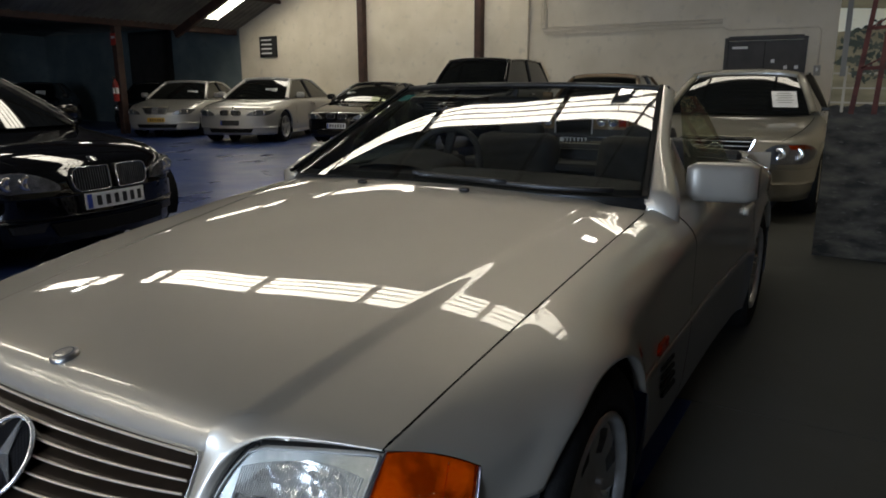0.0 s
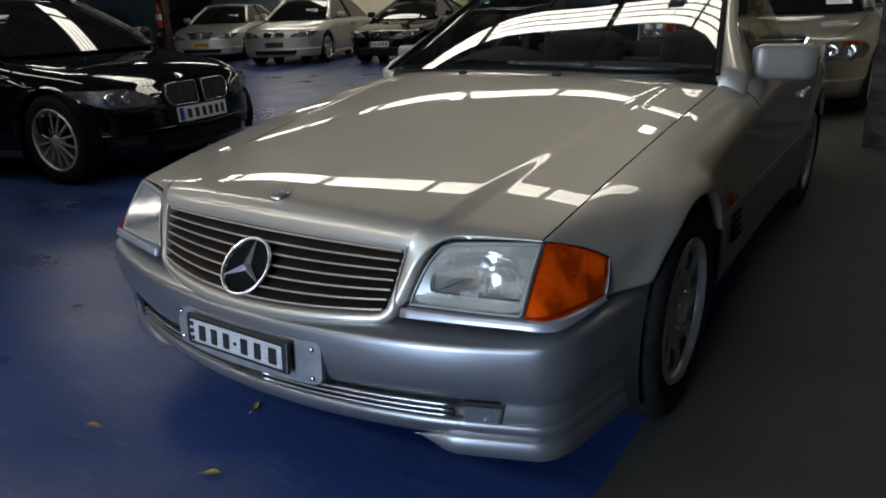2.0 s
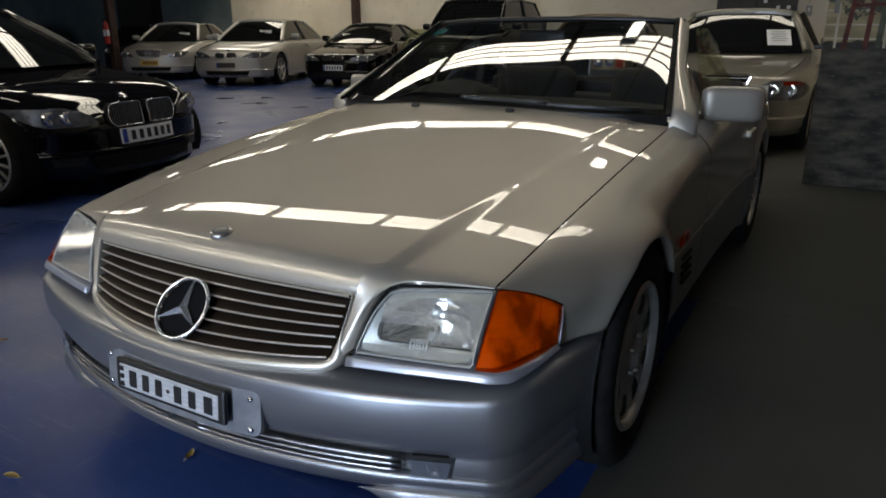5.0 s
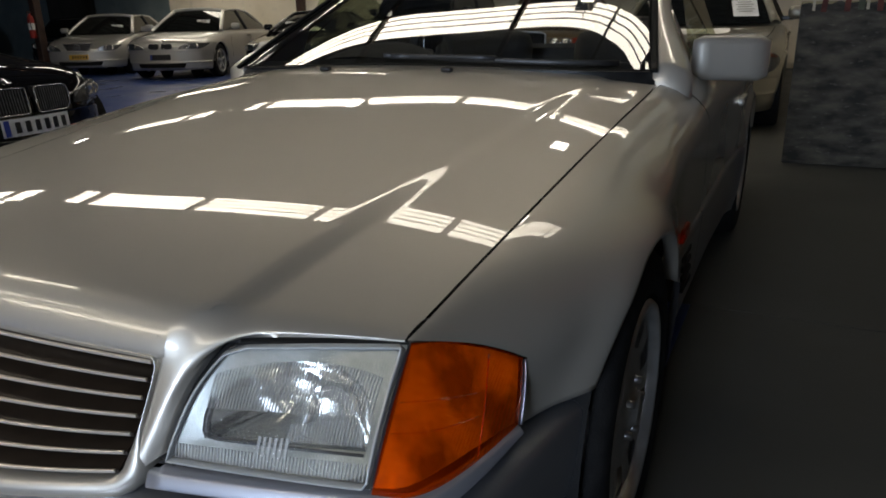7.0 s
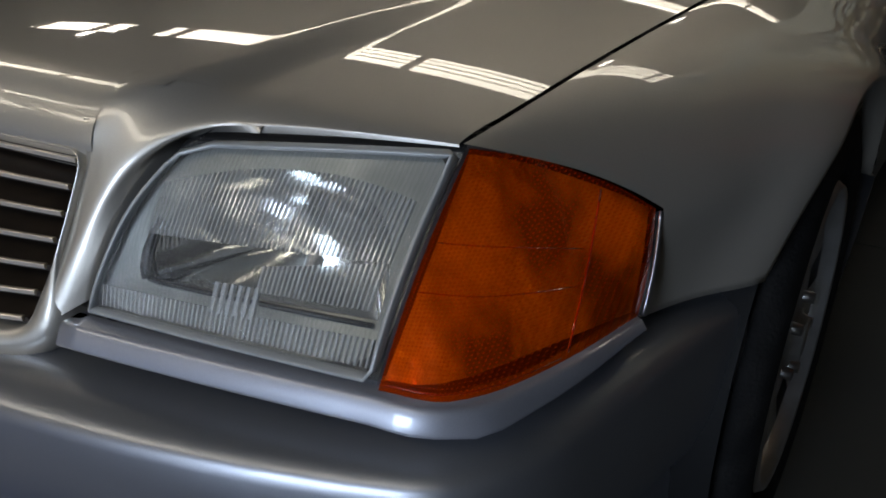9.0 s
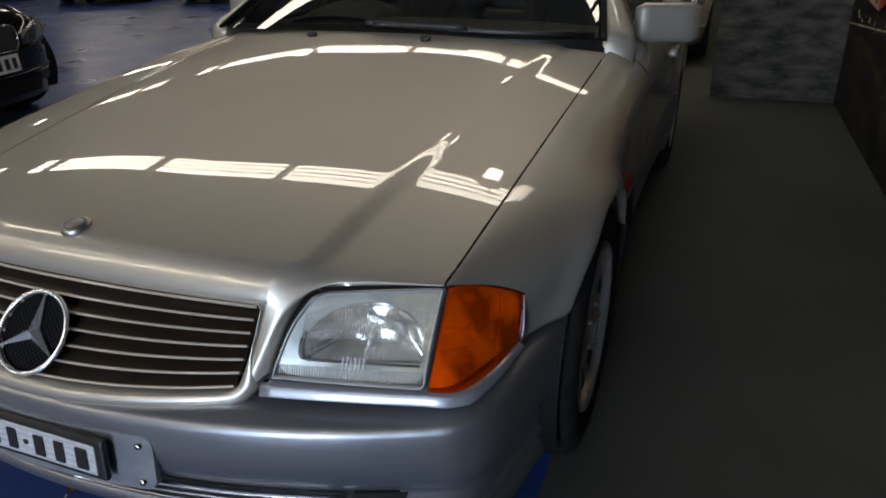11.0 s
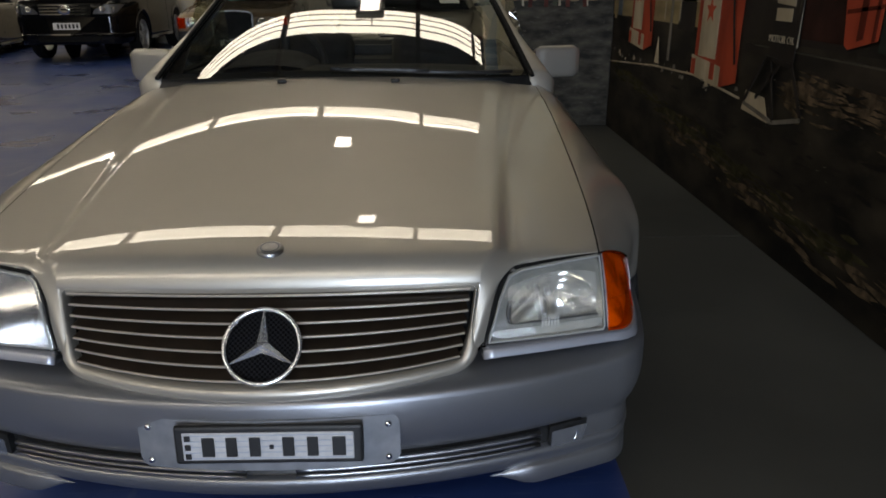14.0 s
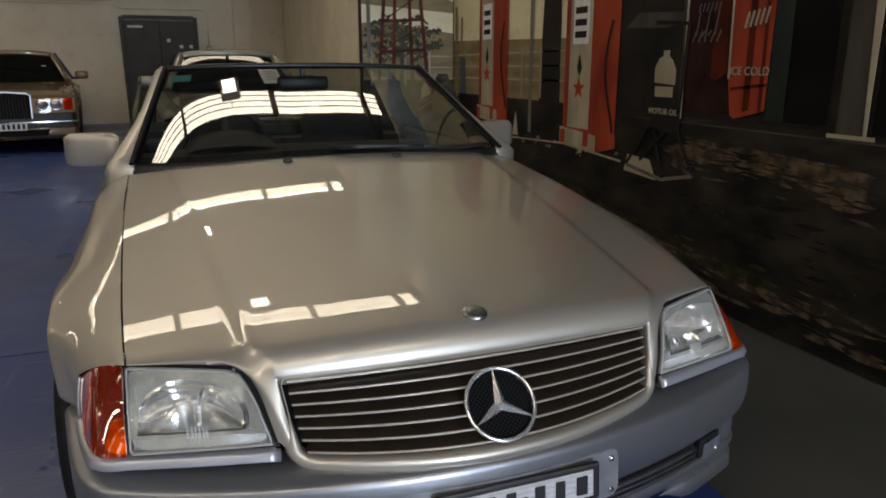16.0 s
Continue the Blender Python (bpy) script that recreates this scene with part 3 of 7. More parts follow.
PAINT_FIELD = noisy(mat("mural_tan_field", (0.27, 0.22, 0.12), 0.6, spec=0.14), (0.18, 0.1425, 0.075), (0.3, 0.24, 0.1275), 2.5, 7, 0.35, 0.65, (1, 1, 4))
PAINT_DARK = noisy(mat("mural_dark_store", (0.016, 0.013, 0.012), 0.55, spec=0.14), (0.009, 0.008, 0.008), (0.028, 0.022, 0.018), 3)
PAINT_POST = noisy(mat("mural_post", (0.06, 0.055, 0.045), 0.6, spec=0.14), (0.035, 0.032, 0.026), (0.085, 0.077, 0.062), 6, stretch=(1, 1, 0.2))
PAINT_ROCK = noisy(mat("mural_grey_rock", (0.06, 0.06, 0.05), 0.6, spec=0.14), (0.018, 0.016, 0.012), (0.085, 0.074, 0.054), 5, 9, 0.36, 0.68, (1, 1, 2.5), second=((0.13, 0.115, 0.09), 16, 0.6, 0.8))
PAINT_RED = noisy(mat("mural_red", (0.33, 0.055, 0.025), 0.55, spec=0.14), (0.225, 0.03, 0.0135), (0.405, 0.063, 0.027), 5, stretch=(1, 1, 0.4))
PAINT_CREAM = noisy(mat("mural_cream", (0.42, 0.36, 0.26), 0.55, spec=0.14), (0.285, 0.24, 0.165), (0.45, 0.3825, 0.2775), 5, stretch=(1, 1, 0.5))
PAINT_LEAF = noisy(mat("mural_leaf", (0.035, 0.04, 0.025), 0.6, spec=0.14), (0.03, 0.0375, 0.0225), (0.0825, 0.0825, 0.0525), 9)
PAINT_RUST = noisy(mat("mural_rust", (0.13, 0.03, 0.018), 0.55, spec=0.14), (0.06, 0.015, 0.009), (0.125, 0.033, 0.019), 8)
PAINT_WOOD = noisy(mat("mural_grey_wood", (0.16, 0.145, 0.12), 0.6, spec=0.14), (0.09, 0.081, 0.0675), (0.195, 0.177, 0.147), 6, stretch=(1, 1, 0.2))

MH, MHB = 4.70, 4.05
MB_Y, MB_X = 5.2, 1.06
mural = thing("mural", "large wall painting of an old country petrol station", "mural", kind="structure")


def on_a(pts, layer, material, name, label=""):
    """A painted shape on the long wall: outline as (y, z)."""
    d = X1 - 0.004 - 0.0025 * layer
    return make(name, *flat_poly(pts, (d, d + 0.002), "x"), material, mural, False, label)


def on_b(pts, layer, material, name, label=""):
    """A painted shape on the return panel: outline as (x, z)."""
    d = MB_Y - 0.004 - 0.0025 * layer
    return make(name, *flat_poly(pts, (d, d + 0.002), "y"), material, mural, False, label)


def strip(a, b, w, w2=None):
    a, b = Vector(a), Vector(b)
    n = Vector((-(b - a).y, (b - a).x)).normalized() * w / 2
    n2 = n * ((w2 or w) / w)
    return [tuple(a - n), tuple(b - n2), tuple(b + n2), tuple(a + n)]


def block(a0, a1, z0, z1):
    return [(a0, z0), (a1, z0), (a1, z1), (a0, z1)]


structure("wall_mural_return", bx((MB_X + X1) / 2, MB_Y + 0.06, MHB / 2, X1 - MB_X - 0.001, 0.12, MHB), PAINT_DARK, "short return panel that carries the mural's end", "wall")
# Near end of the mural: unseen, added dark to dim the car's flank.
AE = Y0 + 0.02
rnd = random.Random(4)


def ragged(a0, a1, z, amp, n, r):
    return [(a, z + r.uniform(-amp, amp)) for a in span(a0, a1, n)]


# backgrounds
on_a(block(AE, MB_Y - 0.012, 0.95, MH), 0, PAINT_SKY, "painted_sky")
on_a([(AE, 0.004), (MB_Y - 0.012, 0.004)] + ragged(MB_Y - 0.012, AE, 1.0, 0.02, 40, rnd), 1, PAINT_GROUND, "painted_ground")
on_b(block(MB_X, X1 - 0.012, 1.5, MHB), 0, PAINT_SKY, "painted_sky")
on_b([(MB_X, 1.05), (X1 - 0.012, 1.0), (X1 - 0.012, 1.52), (1.6, 1.56), (1.3, 1.62), (MB_X, 1.6)], 1, PAINT_FIELD, "painted_field")
on_b([(MB_X, 0.004), (X1 - 0.012, 0.004)] + ragged(X1 - 0.012, MB_X, 1.1, 0.015, 20, rnd), 2, PAINT_ROCK, "painted_ground")
on_b([(MB_X, 1.86), (MB_X + 0.5, 1.95), (X1 - 0.012, 1.8), (X1 - 0.012, 1.7), (MB_X, 1.76)], 1, PAINT_FIELD, "painted_hill")
PAINT_BLUE = noisy(mat("mural_blue_sky", (0.2, 0.36, 0.5), 0.6, spec=0.14), (0.16, 0.31, 0.46), (0.34, 0.48, 0.56), 1.4, 6, 0.35, 0.65, (1, 1, 2))
on_a([(MB_Y - 0.012, MH), (2.4, MH)] + ragged(2.4, MB_Y - 0.012, 3.7, 0.08, 24, rnd), 3, PAINT_BLUE, "painted_blue_sky")
# brown track worn across the ground
def strokes(name, count, y0_, y1_, z_of, spread, material, layer, size, r):
    """Loose brush strokes scattered about a line, in one painted patch."""
    out = []
    for k in range(count):
        t = r.random()
        y, z = lerp(y0_, y1_, t), z_of(t) + r.gauss(0, spread)
        if z < 0.02:
            continue
        ln, th = size * r.uniform(0.5, 1.8), size * r.uniform(0.06, 0.2)
        tilt = r.uniform(-0.1, 0.16)
        d = X1 - 0.004 - 0.0025 * layer - 0.000004 * k
        pts = [(y - ln, z - tilt * ln), (y - ln * 0.3, z - th), (y + ln * 0.6, z - th * 0.6 + tilt * ln), (y + ln, z + tilt * ln), (y + ln * 0.2, z + th), (y - ln * 0.5, z + th * 0.7)]
        pts = [(min(MB_Y - 0.015, p), q) for p, q in pts]
        out.append(flat_poly(pts, (d, d + 0.0004), "x"))
    return make(name, *join(*out), material, mural, False)


PAINT_EARTH = noisy(mat("mural_earth", (0.05, 0.036, 0.024), 0.6, spec=0.06), (0.030, 0.023, 0.016), (0.135, 0.098, 0.062), 14, 8)
PAINT_MOSS = noisy(mat("mural_moss", (0.035, 0.032, 0.016), 0.6, spec=0.06), (0.02, 0.019, 0.010), (0.055, 0.05, 0.026), 14, 8)
strokes("track_strokes", 190, 0.75, 1.95, lambda t: 0.74 + 0.07 * math.sin(3 * t), 0.05, PAINT_EARTH, 2, 0.06, rnd)
strokes("track_strokes", 170, 1.2, 5.1, lambda t: 0.2 + 0.36 * t, 0.03, PAINT_MOSS, 2, 0.08, rnd)
strokes("track_strokes", 120, 0.6, 3.6, lambda t: 0.12 + 0.22 * t, 0.05, PAINT_EARTH, 2, 0.08, rnd)
strokes("ground_strokes", 260, -2.5, 5.1, lambda t: 0.4 + 0.1 * t, 0.16, PAINT_DARK, 3, 0.06, rnd)
strokes("pale_flecks", 60, 0.2, 5.0, lambda t: 0.55, 0.14, PAINT_WOOD, 3, 0.008, rnd)
# fields and fence behind the pumps
on_a([(2.6, 0.98), (MB_Y - 0.012, 0.98), (MB_Y - 0.012, 1.45), (2.6, 1.4)], 2, PAINT_FIELD, "painted_field")
for z in (1.12, 1.22, 1.32):
    on_a(strip((2.65, z + 0.01), (MB_Y - 0.02, z), 0.014), 3, PAINT_CREAM, "fence_rail")
    on_b(strip((MB_X, z), (X1 - 0.02, z - 0.01), 0.012), 3, PAINT_CREAM, "fence_rail")
for y in (2.8, 3.45, 3.75, 4.9):
    on_a(strip((y, 1.0), (y, 1.36), 0.022), 4, PAINT_CREAM, "fence_post")
for x in (1.14, 1.46, 1.7):
    on_b(strip((x, 1.05), (x, 1.37), 0.018), 4, PAINT_CREAM, "fence_post")
# store front: dark veranda, posts, boards; carried on unseen to AE to hold light down
on_a(block(AE, 2.62, 0.97, MH), 2, PAINT_DARK, "store_front")
on_a([(AE, 0.80), (0.7, 0.83), (1.86, 0.87), (2.42, 0.90), (2.42, 0.945), (AE, 0.94)], 3, PAINT_PATH, "porch_edge", "brown porch edge")
on_a([(AE, 0.930), (1.0, 0.932), (2.3, 0.938), (2.3, 0.944), (1.0, 0.940), (AE, 0.938)], 4, PAINT_POST, "porch_edge")
for y0_, y1_ in ((0.92, 0.79), (-0.55, -0.70), (-2.2, -2.37)):
    on_a(block(y1_, y0_, 0.95, MH), 5, PAINT_POST, "porch_post")
    on_a([(y1_ - 0.01, 0.96), (y1_ + 0.004, 0.96), (y1_ + 0.03, 1.6), (y1_ + 0.03, MH), (y1_ - 0.012, MH)], 6, PAINT_CREAM, "post_highlight")
    on_a(block(y1_ - 0.05, y0_ + 0.04, 0.945, 0.962), 6, PAINT_CREAM, "post_foot")
on_a([(1.87, 0.96), (1.90, 0.96), (1.985, MH), (1.90, MH)], 6, PAINT_POST, "porch_post")
on_a([(1.87, 0.96), (1.878, 0.96), (1.935, MH), (1.905, MH)], 7, PAINT_CREAM, "post_highlight")
on_a([(1.86, 1.42), (2.42, 1.44), (2.30, 1.52), (1.88, 1.5)], 5, PAINT_POST, "awning", "small brown awning")
# maroon panel, green door post and doorway shade
PAINT_MAROON = noisy(mat("mural_maroon", (0.03, 0.012, 0.01), 0.6, spec=0.08), (0.016, 0.007, 0.006), (0.045, 0.017, 0.013), 6)
PAINT_GREEN = noisy(mat("mural_dark_green", (0.02, 0.026, 0.022), 0.6, spec=0.08), (0.012, 0.017, 0.014), (0.03, 0.037, 0.031), 5, stretch=(1, 1, 0.3))
PAINT_BLACK = noisy(mat("mural_black", (0.006, 0.006, 0.006), 0.6, spec=0.06), (0.004, 0.004, 0.004), (0.010, 0.009, 0.008), 4)
PAINT_SHADE = noisy(mat("mural_shadow_red", (0.10, 0.014, 0.008), 0.6, spec=0.08), (0.05, 0.009, 0.006), (0.13, 0.02, 0.01), 6, stretch=(1, 1, 0.4))
on_a([(1.53, 1.0), (1.86, 1.0), (1.88, 1.62), (1.55, 1.6)], 4, PAINT_MAROON, "maroon_panel")
on_a(block(1.2, 1.3, 0.99, MH), 5, PAINT_GREEN, "door_post", "dark green door post")
on_a(block(0.97, 1.19, 0.99, MH), 4, PAINT_BLACK, "doorway")
on_a(block(AE, 0.76, 0.97, MH), 4, PAINT_BLACK, "doorway")
for y in (0.12, 0.42):
    on_a(block(y, y + 0.03, 1.0, MH), 5, PAINT_GREEN, "window_bar")
on_a(block(-0.5, 0.76, 1.55, 1.58), 5, PAINT_GREEN, "window_bar")
# red cooler chest with its lettering
on_a([(1.64, 1.16), (1.68, 1.17), (1.69, 1.9), (1.58, 1.9), (1.57, 1.2)], 5, PAINT_SHADE, "red_sign")
on_a([(1.52, 1.0), (1.49, 0.985), (1.31, 1.03), (1.30, 1.9), (1.57, 1.9), (1.55, 1.16)], 6, PAINT_RED, "cooler_front")
for y0_, y1_ in ((1.40, 1.44), (1.325, 1.345)):
    on_a([(y0_, 1.03), (y1_, 1.02), (y1_ + 0.012, 1.9), (y0_ + 0.012, 1.9)], 7, PAINT_SHADE, "cooler_shade")
on_a([(1.30, 1.155), (1.53, 1.13), (1.53, 1.115), (1.30, 1.14)], 7, PAINT_SHADE, "cooler_seam")
on_a([(1.545, 1.17), (1.555, 1.17), (1.575, 1.9), (1.565, 1.9)], 7, PAINT_CREAM, "cooler_highlight")
for k in range(5):
    y = 1.47 - 0.03 * k
    on_a(strip((y, 1.40 + 0.004 * k), (y - 0.018, 1.47 + 0.004 * k), 0.012), 8, PAINT_CREAM, "script_stroke")
for k in range(9):
    y = 1.83 - 0.022 * k
    on_a(strip((y, 1.345 + 0.03 * (k % 2)), (y - 0.022, 1.40 + 0.09 * (k % 3 == 1)), 0.010, 0.006), 6, PAINT_WOOD, "script_stroke")
for k in range(6):
    y = 1.80 - 0.028 * k
    on_a(strip((y, 1.49), (y - 0.014, 1.53), 0.008), 6, PAINT_WOOD, "script_stroke")


def wall_word(text, y, z, size, material):
    cu = bpy.data.curves.new("lettering", "FONT")
    cu.body, cu.size, cu.extrude, cu.align_x, cu.align_y = text, size, 0.001, "CENTER", "CENTER"
    cu.materials.append(material)
    ob = new("lettering", cu)
    ob.parent = mural
    ob.matrix_basis = pose(X1 - 0.024, y, z, 90, 0, -90)
    return ob


wall_word("ICE COLD", 1.42, 1.205, 0.055, PAINT_CREAM)
# petrol pumps
for yl, yr, zb, top in ((4.56, 4.0, 0.82, 2.6), (3.1, 2.48, 0.745, 2.5)):
    w = yl - yr
    on_a(block(yr, yl, zb, top), 5, PAINT_RED, "pump_side", "red petrol pump")
    on_a(block(yr + 0.48 * w, yl - 0.1 * w, zb + 0.08, top - 0.1), 6, PAINT_CREAM, "pump_front", "cream front of the petrol pump")
    on_a([(yl + 0.03, zb - 0.03), (yr + 0.32 * w, zb - 0.06), (yr + 0.32 * w, zb + 0.05), (yl + 0.03, zb + 0.08)], 7, PAINT_CREAM, "pump_base")
    on_a([(yr + 0.32 * w, zb - 0.06), (yr - 0.02, zb - 0.01), (yr - 0.02, zb + 0.07), (yr + 0.32 * w, zb + 0.05)], 7, PAINT_RED, "pump_base")
    for k in range(3):
        a = yl + 0.02 - 0.24 * w * k
        on_a(block(a - 0.1 * w, a, zb - 0.03, zb + 0.06), 8, PAINT_RED if k != 1 else PAINT_CREAM, "base_band")
    yc = lerp(yr + 0.48 * w, yl - 0.1 * w, 0.5)
    on_a(block(yc - 0.15 * w, yc + 0.15 * w, zb + 0.62, zb + 0.9), 7, WHITE, "pump_dial", "pale dial plate")
    for k in range(3):
        on_a(block(yc - 0.11 * w, yc + 0.11 * w, zb + 0.66 + 0.075 * k, zb + 0.7 + 0.075 * k), 8, PAINT_DARK, "text_bar")
    star = [(yc + (0.075 if k % 2 == 0 else 0.03) * math.cos(k * math.pi / 5 + 1.57), zb + 0.34 + (0.075 if k % 2 == 0 else 0.03) * math.sin(k * math.pi / 5 + 1.57)) for k in range(10)]
    on_a(star, 7, PAINT_RED, "red_star")
    on_a([(yc, zb + 0.42), (yc - 0.03, zb + 0.47), (yc, zb + 0.56), (yc + 0.03, zb + 0.47)], 7, PAINT_DARK, "emblem_shape")
    hose = [(yr + 0.1 * w + 0.1 * w * math.sin(k / 3), lerp(zb + 0.75, zb + 0.08, k / 12)) for k in range(13)]
    for a, b in zip(hose, hose[1:]):
        on_a(strip(a, b, 0.02), 8, PAINT_DARK, "hose")
# pole, dark tree, funnel, kerb line
on_a(strip((3.6, 0.74), (3.62, MH), 0.045, 0.04), 5, PAINT_WOOD, "pole")
on_a(strip((3.32, 0.95), (3.3, 2.2), 0.3, 0.2), 3, PAINT_DARK, "dark_tree_trunk")
on_a([(3.78, 0.7), (3.88, 0.7), (3.83, 0.88)], 6, PAINT_CREAM, "funnel")
on_a([(5.18, 0.58), (3.9, 0.67), (3.1, 0.70), (2.4, 0.66), (2.4, 0.672), (3.1, 0.712), (3.9, 0.681), (5.18, 0.59)], 4, PAINT_CREAM, "kerb_line")
for k in range(26):
    y = rnd.uniform(2.4, 5.1)
    z = 0.66 + rnd.uniform(-0.02, 0.05)
    s = rnd.uniform(0.01, 0.03)
    on_a([(y - s, z), (y + s, z - s * 0.3), (y + s * 0.7, z + s * 0.8), (y - s * 0.6, z + s)], 5, PAINT_CREAM if k % 3 == 0 else PAINT_WOOD, "painted_stone")
on_a([(2.05, 0.6), (2.36, 0.62), (2.33, 0.72), (2.12, 0.71)], 4, PAINT_CREAM, "pale_patch")
# folding pavement sign on tubular legs
on_a([(1.9, 0.87), (2.13, 0.9), (2.15, 1.42), (1.92, 1.44)], 6, PAINT_DARK, "sign_board")
bottle = [(1.94, 1.13), (2.11, 1.14), (2.115, 1.22), (2.08, 1.27), (2.05, 1.28), (2.05, 1.31), (2.0, 1.31), (2.0, 1.28), (1.97, 1.26), (1.94, 1.21)]
on_a(bottle, 7, PAINT_CREAM, "bottle_shape", "cream bottle shape")
on_a(block(1.94, 2.11, 1.145, 1.185), 8, PAINT_CREAM, "name_bar")
on_a(block(1.95, 2.1, 1.065, 1.12), 8, PAINT_CREAM, "name_bar")
wall_word("MOTOR OIL", 2.02, 0.985, 0.045, PAINT_CREAM)
for a, b in (((2.16, 0.89), (2.33, 0.66)), ((2.33, 0.66), (1.99, 0.615)), ((2.1, 0.9), (1.99, 0.615)), ((1.9, 0.9), (1.74, 0.67)), ((1.74, 0.67), (1.99, 0.615)), ((2.0, 0.88), (2.2, 0.7)), ((2.16, 0.9), (1.89, 0.88)), ((1.89, 0.9), (1.86, 1.44)), ((1.86, 1.44), (2.13, 1.46))):
    on_a(strip(a, b, 0.02), 8, PAINT_WOOD if a[1] < 0.8 else PAINT_DARK, "sign_leg")
# wind pump tower and tree on the return panel
WX = 1.44
for dx in (-0.24, -0.1, 0.09, 0.24):
    on_b(strip((WX + dx, 1.04), (WX + dx * 0.25, 3.1), 0.035, 0.022), 7, PAINT_RUST, "tower_leg", "rust-red lattice leg")
for z in span(1.35, 2.95, 7):
    wdt = 0.24 * (1 - 0.75 * (z - 1.04) / 2.06)
    on_b(strip((WX - wdt, z), (WX + wdt, z + 0.02), 0.025), 8, PAINT_RUST, "tower_brace")
    on_b(strip((WX - wdt, z), (WX + wdt * 0.9, z + 0.24), 0.012), 8, PAINT_RUST, "tower_brace")
for k in range(14):
    a = 2 * math.pi * k / 14
    p = (WX + 0.07 * math.cos(a), 3.2 + 0.07 * math.sin(a))
    q = (WX + 0.3 * math.cos(a), 3.2 + 0.3 * math.sin(a))
    on_b(strip(p, q, 0.02, 0.07), 9, PAINT_WOOD, "wind_blade")
leaves = []
for k in range(420):
    a, r = rnd.uniform(0, 6.28), rnd.random() ** 0.6
    cx, cz = WX - 0.02 + 0.41 * r * math.cos(a), 1.47 + 0.19 * r * math.sin(a) + 0.03 * math.sin(7 * a)
    if not MB_X + 0.02 < cx < X1 - 0.03:
        continue
    s, t2 = rnd.uniform(0.012, 0.035), rnd.uniform(0, 3.14)
    pts = [(cx + s * math.cos(t2 + j * 1.57) * (1 if j % 2 else 0.5), cz + s * math.sin(t2 + j * 1.57) * (1 if j % 2 else 0.5)) for j in range(4)]
    d = MB_Y - 0.012 - 0.00001 * k
    leaves.append(flat_poly(pts, (d, d + 0.001), "y"))
make("painted_tree", *join(*leaves), PAINT_LEAF, mural, False, "dark painted tree crown")
on_b(strip((WX - 0.02, 1.05), (WX, 1.5), 0.04), 4, PAINT_LEAF, "painted_trunk")
# cactus and barrel near the corner
on_a(block(4.88, 5.0, 0.98, 1.3), 6, mat("mural_blue_drum", (0.05, 0.07, 0.09), 0.6), "painted_drum", "blue-grey drum")
on_a(strip((5.08, 0.95), (5.1, 1.75), 0.07, 0.05), 5, PAINT_FIELD, "painted_cactus")
on_a(strip((4.98, 1.4), (4.96, 1.65), 0.04), 5, PAINT_FIELD, "painted_cactus")
on_b(strip((1.12, 1.3), (1.12, 1.95), 0.035), 5, PAINT_WOOD, "painted_cactus")



# ---- the silver convertible ----
hero = thing("convertible_car", "smoke-silver two-seat convertible with its top down, on the blue floor", "car")

# plan and height of the body, y from the grille star backwards
edge_x = interp([(0.10, 0.70), (0.216, 0.7185), (0.4, 0.731), (0.6, 0.7395), (0.8, 0.746), (1.0, 0.7515), (1.2, 0.756), (1.4, 0.758), (1.6, 0.758), (1.75, 0.762)])
edge_z = interp([(0.10, 0.641), (0.216, 0.664), (0.4, 0.700), (0.6, 0.7325), (0.8, 0.7615), (1.0, 0.788), (1.2, 0.8125), (1.4, 0.832), (1.6, 0.849), (2.4, 0.866), (3.3, 0.868), (4.36, 0.80)])
mid_z = interp([(0.07, 0.690), (0.1, 0.698), (0.13, 0.705), (0.165, 0.7122), (0.2, 0.719), (0.25, 0.728), (0.3, 0.7365), (0.4, 0.7524), (0.5, 0.7673), (0.6, 0.782), (0.9, 0.826), (1.2, 0.870), (1.386, 0.8962), (1.6, 0.925)])
crease_x = interp([(0.06, 0.474), (0.3, 0.492), (0.8, 0.54), (1.4, 0.60), (1.6, 0.62)])
WIDTH = [(0.10, 0.775), (0.216, 0.782), (0.339, 0.824), (0.45, 0.862), (0.6, 0.895), (0.75, 0.905), (0.95, 0.903), (1.3, 0.892), (2.2, 0.892), (3.0, 0.907), (3.3, 0.907), (3.8, 0.88), (4.2, 0.82), (4.36, 0.74)]
side_w = interp(WIDTH)
HOOD_BACK = 1.53
WF, WR, WHEEL_R = 0.760, 3.225, 0.318


nose_line = interp([(0.43, 0.0916), (0.45, 0.0960), (0.47, 0.1050), (0.485, 0.1180), (0.50, 0.1340), (0.515, 0.1450), (0.53, 0.1520), (0.6, 0.1770), (0.724, 0.2180)])


def hood_front(x):
    x = abs(x)
    if x < 0.43:
        return 0.070 + 0.117 * x * x
    return nose_line(x)


def hood_back(x):
    return HOOD_BACK - 0.07 * (1 - (x / 0.76) ** 2) + 0.08 * (abs(x) / 0.76) ** 6


def hood_base(x, y):
    """The hood's skin without its rolled front edge."""
    x = abs(x)
    zc, ze = mid_z(y), edge_z(y)
    drop = zc - ze
    u = x / edge_x(y)
    step_w = lerp(0.26, 0.10, smooth01((y - 0.1) / 0.8))
    step = smooth01((x - crease_x(y) + 0.008) / 0.042)
    return zc - drop * (u ** 2.5 * (1 - step_w) + step_w * step)


front_edge = interp([(0.0, 0.641), (0.44, 0.640), (0.475, 0.641), (0.49, 0.645), (0.50, 0.651), (0.512, 0.6565), (0.53, 0.6615), (0.56, 0.6645), (0.6, 0.6655), (0.67, 0.6640), (0.73, 0.661)])


def front_edge_z(x):
    """Height of the hood's front edge: over the grille, dipping beside the headlamp, rising to run along its top."""
    return front_edge(abs(x))


